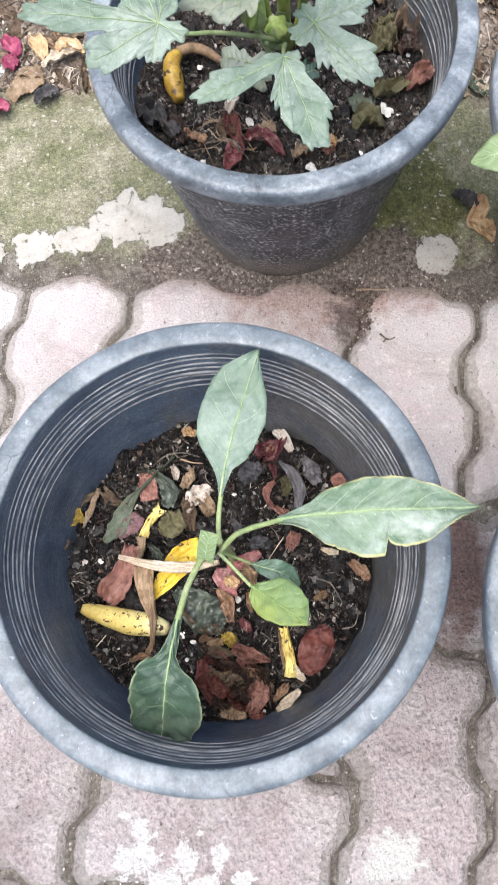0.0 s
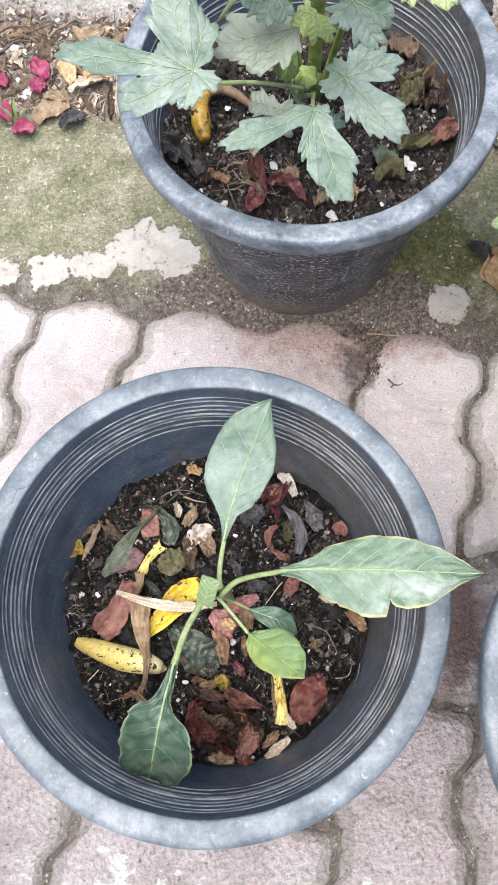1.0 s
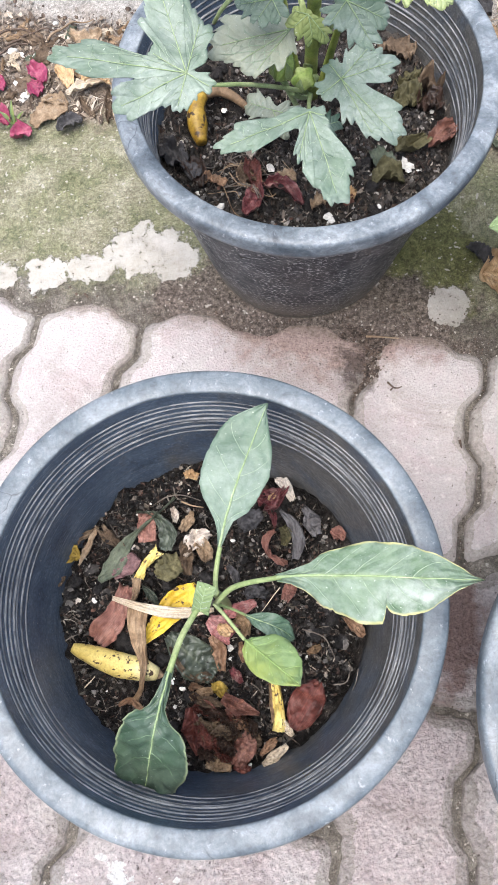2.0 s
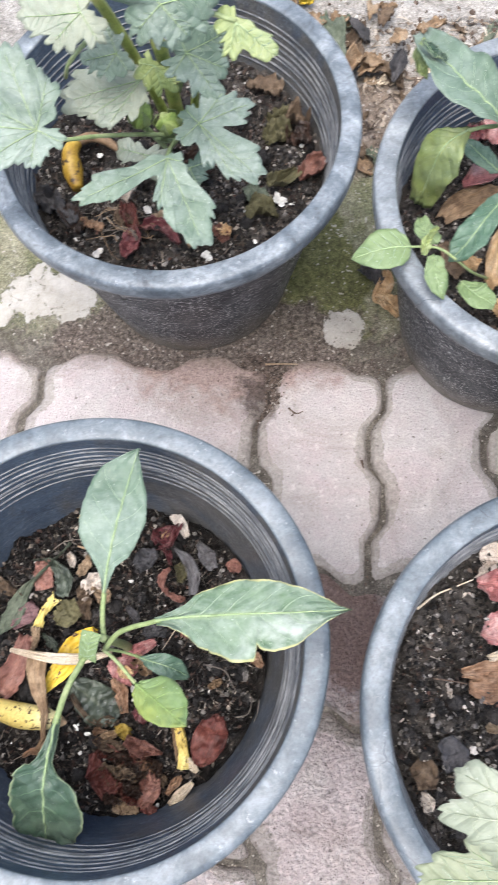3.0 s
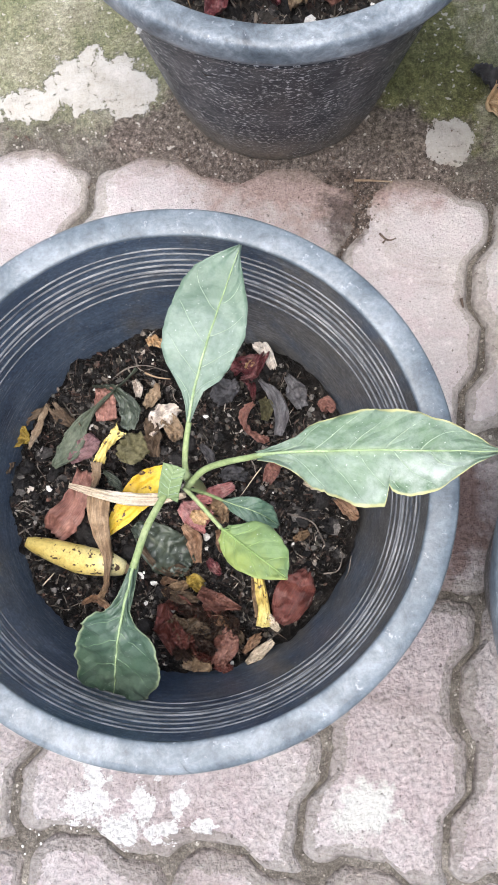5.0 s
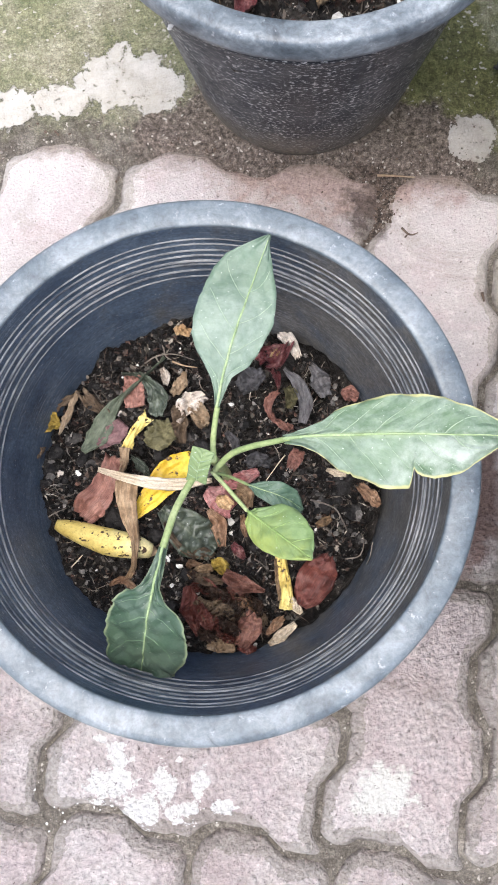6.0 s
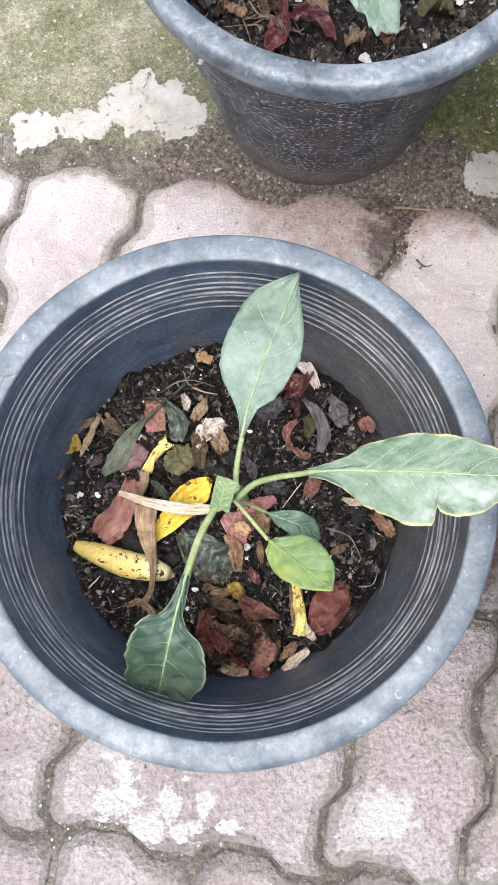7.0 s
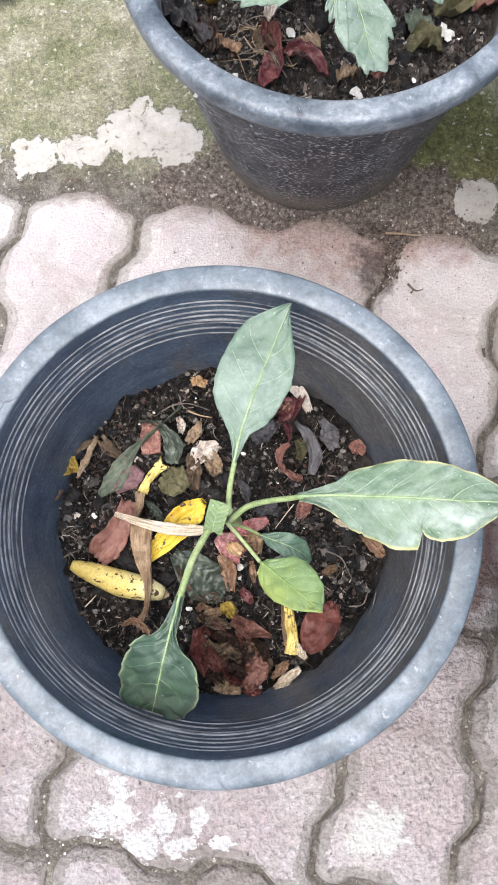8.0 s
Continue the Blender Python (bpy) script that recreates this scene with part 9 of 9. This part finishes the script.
leaf(plant, [(-0.154, 0.566, 0.004), (-0.149, 0.562, 0.012), (-0.144, 0.558, 0.015)], [(0, 0.0012), (0.5, 0.0022), (1, 0.0003)], [(0, 0.0012), (0.5, 0.0022), (1, 0.0003)], FRESH, STALK, n=10, m=2)
scrap(None, 'dead_leaf', BROWN, 'brown dead leaf heaped behind the pots', 'dead leaf', [(0.350, 0.559), (0.362, 0.574), (0.372, 0.598)], [0.002, 0.0061, 0.0079, 0.002], seed=265.2, curl=0.87, lift=0.012)
scrap(None, 'dead_leaf', HUSK, 'dry brown leaf heaped behind the pots', 'dead leaf', [(0.430, 0.638), (0.419, 0.638), (0.407, 0.639)], [0.002, 0.0061, 0.0069, 0.002], seed=266.9, curl=0.47, lift=0.015)
scrap(None, 'dead_leaf', TAN, 'tan dead leaf heaped behind the pots', 'dead leaf', [(0.393, 0.628), (0.402, 0.641), (0.406, 0.649)], [0.002, 0.0060, 0.0095, 0.002], seed=268.6, curl=0.43, lift=0.008)
scrap(None, 'dead_leaf', GLOOM, 'dark mouldy leaf heaped behind the pots', 'dead leaf', [(0.414, 0.570), (0.403, 0.549), (0.392, 0.531)], [0.002, 0.0070, 0.0098, 0.002], seed=270.3, curl=0.71, lift=0.016)
scrap(None, 'dead_leaf', BROWN, 'brown dead leaf heaped behind the pots', 'dead leaf', [(0.421, 0.625), (0.410, 0.623), (0.402, 0.610)], [0.002, 0.0075, 0.0084, 0.002], seed=272.0, curl=0.30, lift=0.013)
scrap(None, 'dead_leaf', HUSK, 'dry brown leaf heaped behind the pots', 'dead leaf', [(0.329, 0.625), (0.338, 0.639), (0.348, 0.651)], [0.002, 0.0095, 0.0062, 0.002], seed=273.7, curl=0.89, lift=0.006)
scrap(None, 'dead_leaf', TAN, 'tan dead leaf heaped behind the pots', 'dead leaf', [(0.359, 0.569), (0.373, 0.562), (0.389, 0.556)], [0.002, 0.0060, 0.0062, 0.002], seed=275.4, curl=0.41, lift=0.016)
scrap(None, 'dead_leaf', GLOOM, 'dark mouldy leaf heaped behind the pots', 'dead leaf', [(0.288, 0.589), (0.306, 0.595), (0.325, 0.598)], [0.002, 0.0086, 0.0091, 0.002], seed=277.1, curl=0.36, lift=0.013)
scrap(None, 'dead_leaf', BROWN, 'brown dead leaf heaped behind the pots', 'dead leaf', [(0.364, 0.569), (0.377, 0.561), (0.395, 0.549)], [0.002, 0.0091, 0.0097, 0.002], seed=278.8, curl=0.50, lift=0.015)
scrap(None, 'dead_leaf', HUSK, 'dry brown leaf heaped behind the pots', 'dead leaf', [(0.374, 0.640), (0.364, 0.634), (0.358, 0.619)], [0.002, 0.0094, 0.0100, 0.002], seed=280.5, curl=0.40, lift=0.006)
scrap(None, 'dead_leaf', TAN, 'tan dead leaf heaped behind the pots', 'dead leaf', [(0.426, 0.592), (0.415, 0.585), (0.404, 0.584)], [0.002, 0.0083, 0.0077, 0.002], seed=282.2, curl=0.33, lift=0.015)
scrap(None, 'dead_leaf', GLOOM, 'dark mouldy leaf heaped behind the pots', 'dead leaf', [(0.286, 0.620), (0.294, 0.624), (0.302, 0.638)], [0.002, 0.0092, 0.0092, 0.002], seed=283.9, curl=0.36, lift=0.010)
scrap(None, 'dead_leaf', BROWN, 'brown dead leaf heaped behind the pots', 'dead leaf', [(0.306, 0.599), (0.301, 0.581), (0.290, 0.571)], [0.002, 0.0109, 0.0078, 0.002], seed=285.6, curl=0.59, lift=0.013)
scrap(None, 'dead_leaf', HUSK, 'dry brown leaf heaped behind the pots', 'dead leaf', [(0.369, 0.639), (0.356, 0.631), (0.348, 0.630)], [0.002, 0.0108, 0.0085, 0.002], seed=287.3, curl=0.60, lift=0.009)
scrap(None, 'dead_leaf', TAN, 'tan dead leaf heaped behind the pots', 'dead leaf', [(0.299, 0.632), (0.306, 0.650), (0.317, 0.672)], [0.002, 0.0099, 0.0088, 0.002], seed=289.0, curl=0.70, lift=0.014)
scrap(None, 'dead_leaf', GLOOM, 'dark mouldy leaf heaped behind the pots', 'dead leaf', [(0.337, 0.608), (0.331, 0.591), (0.323, 0.577)], [0.002, 0.0075, 0.0098, 0.002], seed=290.7, curl=0.69, lift=0.012)
scrap(None, 'dead_leaf', BROWN, 'brown dead leaf heaped behind the pots', 'dead leaf', [(0.294, 0.642), (0.288, 0.621), (0.284, 0.605)], [0.002, 0.0092, 0.0092, 0.002], seed=292.4, curl=0.51, lift=0.012)
scrap(None, 'dead_leaf', HUSK, 'dry brown leaf heaped behind the pots', 'dead leaf', [(0.388, 0.578), (0.375, 0.562), (0.358, 0.551)], [0.002, 0.0109, 0.0098, 0.002], seed=294.1, curl=0.61, lift=0.011)
scrap(None, 'dead_leaf', TAN, 'tan dead leaf heaped behind the pots', 'dead leaf', [(0.286, 0.583), (0.301, 0.583), (0.314, 0.588)], [0.002, 0.0097, 0.0067, 0.002], seed=295.8, curl=0.77, lift=0.012)
scrap(None, 'dead_leaf', GLOOM, 'dark mouldy leaf heaped behind the pots', 'dead leaf', [(0.385, 0.596), (0.378, 0.611), (0.370, 0.631)], [0.002, 0.0061, 0.0066, 0.002], seed=297.5, curl=0.56, lift=0.013)
scrap(None, 'dead_leaf', BROWN, 'brown dead leaf heaped behind the pots', 'dead leaf', [(0.316, 0.590), (0.312, 0.603), (0.307, 0.610)], [0.002, 0.0063, 0.0065, 0.002], seed=299.2, curl=0.49, lift=0.008)
scrap(None, 'dead_leaf', HUSK, 'dry brown leaf heaped behind the pots', 'dead leaf', [(0.342, 0.675), (0.329, 0.674), (0.316, 0.675)], [0.002, 0.0072, 0.0096, 0.002], seed=300.9, curl=0.30, lift=0.010)
scrap(None, 'dead_leaf', TAN, 'tan dead leaf heaped behind the pots', 'dead leaf', [(0.320, 0.646), (0.328, 0.634), (0.336, 0.612)], [0.002, 0.0091, 0.0064, 0.002], seed=302.6, curl=0.63, lift=0.009)
scrap(None, 'dead_leaf', GLOOM, 'dark mouldy leaf heaped behind the pots', 'dead leaf', [(0.340, 0.544), (0.351, 0.554), (0.358, 0.569)], [0.002, 0.0078, 0.0066, 0.002], seed=304.3, curl=0.66, lift=0.012)
scrap(None, 'dead_leaf', BROWN, 'brown dead leaf heaped behind the pots', 'dead leaf', [(0.403, 0.529), (0.400, 0.544), (0.390, 0.553)], [0.002, 0.0065, 0.0083, 0.002], seed=306.0, curl=0.67, lift=0.007)
scrap(None, 'dead_leaf', HUSK, 'dry brown leaf heaped behind the pots', 'dead leaf', [(0.370, 0.570), (0.356, 0.564), (0.345, 0.554)], [0.002, 0.0109, 0.0075, 0.002], seed=307.7, curl=0.88, lift=0.015)

def grit(name, label, material, count, seed, spread, low, high):
    """Loose pebbles and crumbs lying in the dirt of the pavement."""
    rnd, places, sizes = random.Random(seed), [], []
    for _ in range(count):
        x, y = spread(rnd)
        r = low + (high - low) * rnd.random() ** 3
        v = x * AWAY.x + y * AWAY.y
        places.append((x, y, max(ground_height(x, y), -1 if v > 0.3 else -0.0040) + 0.3 * r))
        sizes.append(r)
    return tagged(part(name, lumps_mesh(places, sizes, seed), material), label, "gravel", kind="stuff")


def along_row(v, wide):
    def spread(rnd):
        p = on_ground(rnd.uniform(-0.35, 0.50), v + rnd.gauss(0, wide))
        return p.x, p.y
    return spread


def round_spot(x, y, far):
    return lambda rnd: (x + rnd.gauss(0, far), y + rnd.gauss(0, far))


GRIT = plain_material("grey_grit", (0.13, 0.11, 0.092), (0.24, 0.21, 0.18), (0.46, 0.43, 0.39), 150, 0.9)
grit("grit", "grey grit and soil crumbs along the paver ends", GRIT, 420, 51, along_row(0.294, 0.016), 0.0004, 0.0019)
grit("grit", "dark soil crumbs along the paver ends", BARK, 420, 52, along_row(0.296, 0.018), 0.0004, 0.0018)
grit("grit", "dark soil crumbs spilt beside the pot", BARK, 320, 53, round_spot(0.175, 0.230, 0.020), 0.0004, 0.0020)
grit("grit", "pale grit spilt beside the pot", GRIT, 130, 54, round_spot(0.168, 0.218, 0.020), 0.0004, 0.0019)
grit("grit", "grit in the joints between the pavers", GRIT, 200, 55, along_row(0.070, 0.020), 0.0004, 0.0016)

grit("grit", "dark crumbs strewn on the dirty paver between the pots", BARK, 500, 56, round_spot(0.178, -0.02, 0.035), 0.0003, 0.0014)
grit("grit", "fine dark crumbs in front of the far pot", BARK, 900, 57, lambda rnd: tuple(on_ground(rnd.uniform(-0.10, 0.26), 0.275 + rnd.gauss(0, 0.022)).xy), 0.0003, 0.0014)
grit("grit", "fine pale sand in front of the far pot", GRIT, 500, 58, lambda rnd: tuple(on_ground(rnd.uniform(-0.05, 0.30), 0.285 + rnd.gauss(0, 0.018)).xy), 0.0003, 0.0011)
grit("grit", "white grit among the earth between the pots", WHITE, 70, 59, lambda rnd: tuple(on_ground(rnd.uniform(0.02, 0.42), 0.275 + rnd.gauss(0, 0.03)).xy), 0.0004, 0.0013)
grit("lime_specks", "specks of dried white lime round the splash", LIME, 160, 60, lambda rnd: (-0.108 + rnd.gauss(0, 0.030), -0.222 + rnd.gauss(0, 0.018)), 0.0004, 0.0022)



def joint_spot(rnd):
    """A place beside the edge of one of the pavers."""
    u0, u1, v0, v1, _ = LAID[rnd.randrange(len(LAID))]
    u, v = rnd.uniform(u0, u1), rnd.uniform(v0, v1)
    if rnd.random() < (u1 - u0) / (u1 - u0 + v1 - v0):
        v = rnd.choice((v0, v1)) + wave(u, 0.0325)
    else:
        u = rnd.choice((u0, u1)) + wave(v, 0.16)
    p = on_ground(u + rnd.gauss(0, 0.0032), v + rnd.gauss(0, 0.0032))
    return p.x, p.y


grit("grit", "sand grains and grit in the paver joints", GRIT, 9000, 71, joint_spot, 0.0003, 0.0013)
grit("grit", "dark soil crumbs in the paver joints", BARK, 5000, 72, joint_spot, 0.0003, 0.0010)


def far_bed(rnd):
    u = rnd.uniform(-0.55, 0.62)
    p = on_ground(u, rnd.uniform(0.520, 0.66 if u < 0.05 else 0.76))
    return p.x, p.y


grit("pebbles", "pebbles and crumbs strewn over the garden soil", GRIT, 2200, 61, far_bed, 0.0006, 0.0036)
grit("soil_clods", "brown soil clods in the garden bed", BARK, 2200, 62, far_bed, 0.0008, 0.0042)
grit("pale_pebbles", "pale chips strewn over the garden soil", WHITE, 60, 63, far_bed, 0.0012, 0.0050)

def litter(count, seed):
    """Fine broken leaf litter and fibres on the bed."""
    rnd, verts, faces = random.Random(seed), [], []
    for _ in range(count):
        u = rnd.uniform(-0.50, 0.52)
        p = on_ground(u, 0.515 + (0.13 if u < 0.05 else 0.21) * rnd.random() ** 1.2)
        turn, thin = rnd.uniform(0, 6.283), rnd.random() < 0.4
        l, w = (rnd.uniform(0.008, 0.030), rnd.uniform(0.0004, 0.0009)) if thin else (rnd.uniform(0.004, 0.013), rnd.uniform(0.001, 0.0035))
        base, bend, tilt = len(verts), rnd.uniform(-0.3, 0.3), rnd.uniform(-0.6, 0.6)
        for i in range(4):
            f = i / 3 - 0.5
            half = w * (1 - 0.7 * abs(2 * f)) * rnd.uniform(0.7, 1.2)
            for s in (-1, 1):
                x, y = f * l, s * half + bend * l * (f * f * 4 - 1) * 0.5
                gx_, gy_ = p.x + x * math.cos(turn) - y * math.sin(turn), p.y + x * math.sin(turn) + y * math.cos(turn)
                verts.append((gx_, gy_, ground_height(gx_, gy_) + 0.0015 + tilt * s * half + 0.002 * rnd.random()))
        for i in range(3):
            q = base + 2 * i
            faces.append((q, q + 1, q + 3, q + 2))
    return tagged(part("leaf_litter", from_arrays(verts, faces, False), LITTER), "fine grey-brown leaf litter strewn over garden soil", "leaf litter", kind="stuff")


def litter_material():
    n = Nodes("bleached_leaf_litter")
    isle = n.add("ShaderNodeNewGeometry").outputs["Random Per Island"]
    color = n.ramp(isle, [(0.0, (0.05, 0.038, 0.03)), (0.3, (0.13, 0.095, 0.07)), (0.6, (0.25, 0.20, 0.15)), (0.85, (0.40, 0.34, 0.27)), (1.0, (0.55, 0.49, 0.41))])
    color = n.mix(0.6, color, n.ramp(n.noise(500, 3, 0.65), [(0.3, 0.6), (0.7, 1.3)]), 'MULTIPLY')
    return n.done(color, 0.8, n.noise(400, 3), 0.0006, 0.6, 0.3)


LITTER = litter_material()
litter(3800, 401)

# dead leaves strewn over the bed behind the pots
rnd = random.Random(77)
KINDS = ((TAN, "dry tan leaf in the garden bed"), (BROWN, "brown dead leaf in the garden bed"), (HUSK, "dry brown leaf in the garden bed"), (STRAW, "bleached dead leaf in the garden bed"),
         (WILT, "grey wilted leaf in the garden bed"), (BROWN, "brown dead leaf in the garden bed"))
for k in range(250):
    u = rnd.uniform(-0.50, 0.52)
    p = on_ground(u, rnd.uniform(0.52, 0.635 if u < 0.05 else 0.71))
    a, l, w = rnd.uniform(0, 6.28), rnd.uniform(0.007, 0.020), rnd.uniform(0.003, 0.009)
    material, label = KINDS[k % 6]
    d = Vector((math.cos(a), math.sin(a), 0)) * l
    b = Vector((-d.y, d.x, 0)) * rnd.uniform(-0.3, 0.3)
    scrap(None, "dead_leaf", material, label, "dead leaf", [tuple((p - d).xy), tuple((p + b).xy), tuple((p + d).xy)], [w * 0.3, w, w * 0.9, w * 0.2], 0.003, rnd.uniform(-0.3, 0.6), 0.004, 0.35, k * 2.3, n=12)
for x, y in ((0.268, 0.640), (0.285, 0.645), (0.330, 0.67)):
    scrap(None, "yellow_leaf", YELLOW, "small fallen yellow leaf in the garden bed", "dead leaf", [(x - 0.007, y - 0.004), (x, y + 0.002), (x + 0.008, y)], [0.003, 0.007, 0.007, 0.003], 0.010, 0.5, 0.005, 0.2, x * 70, n=12)
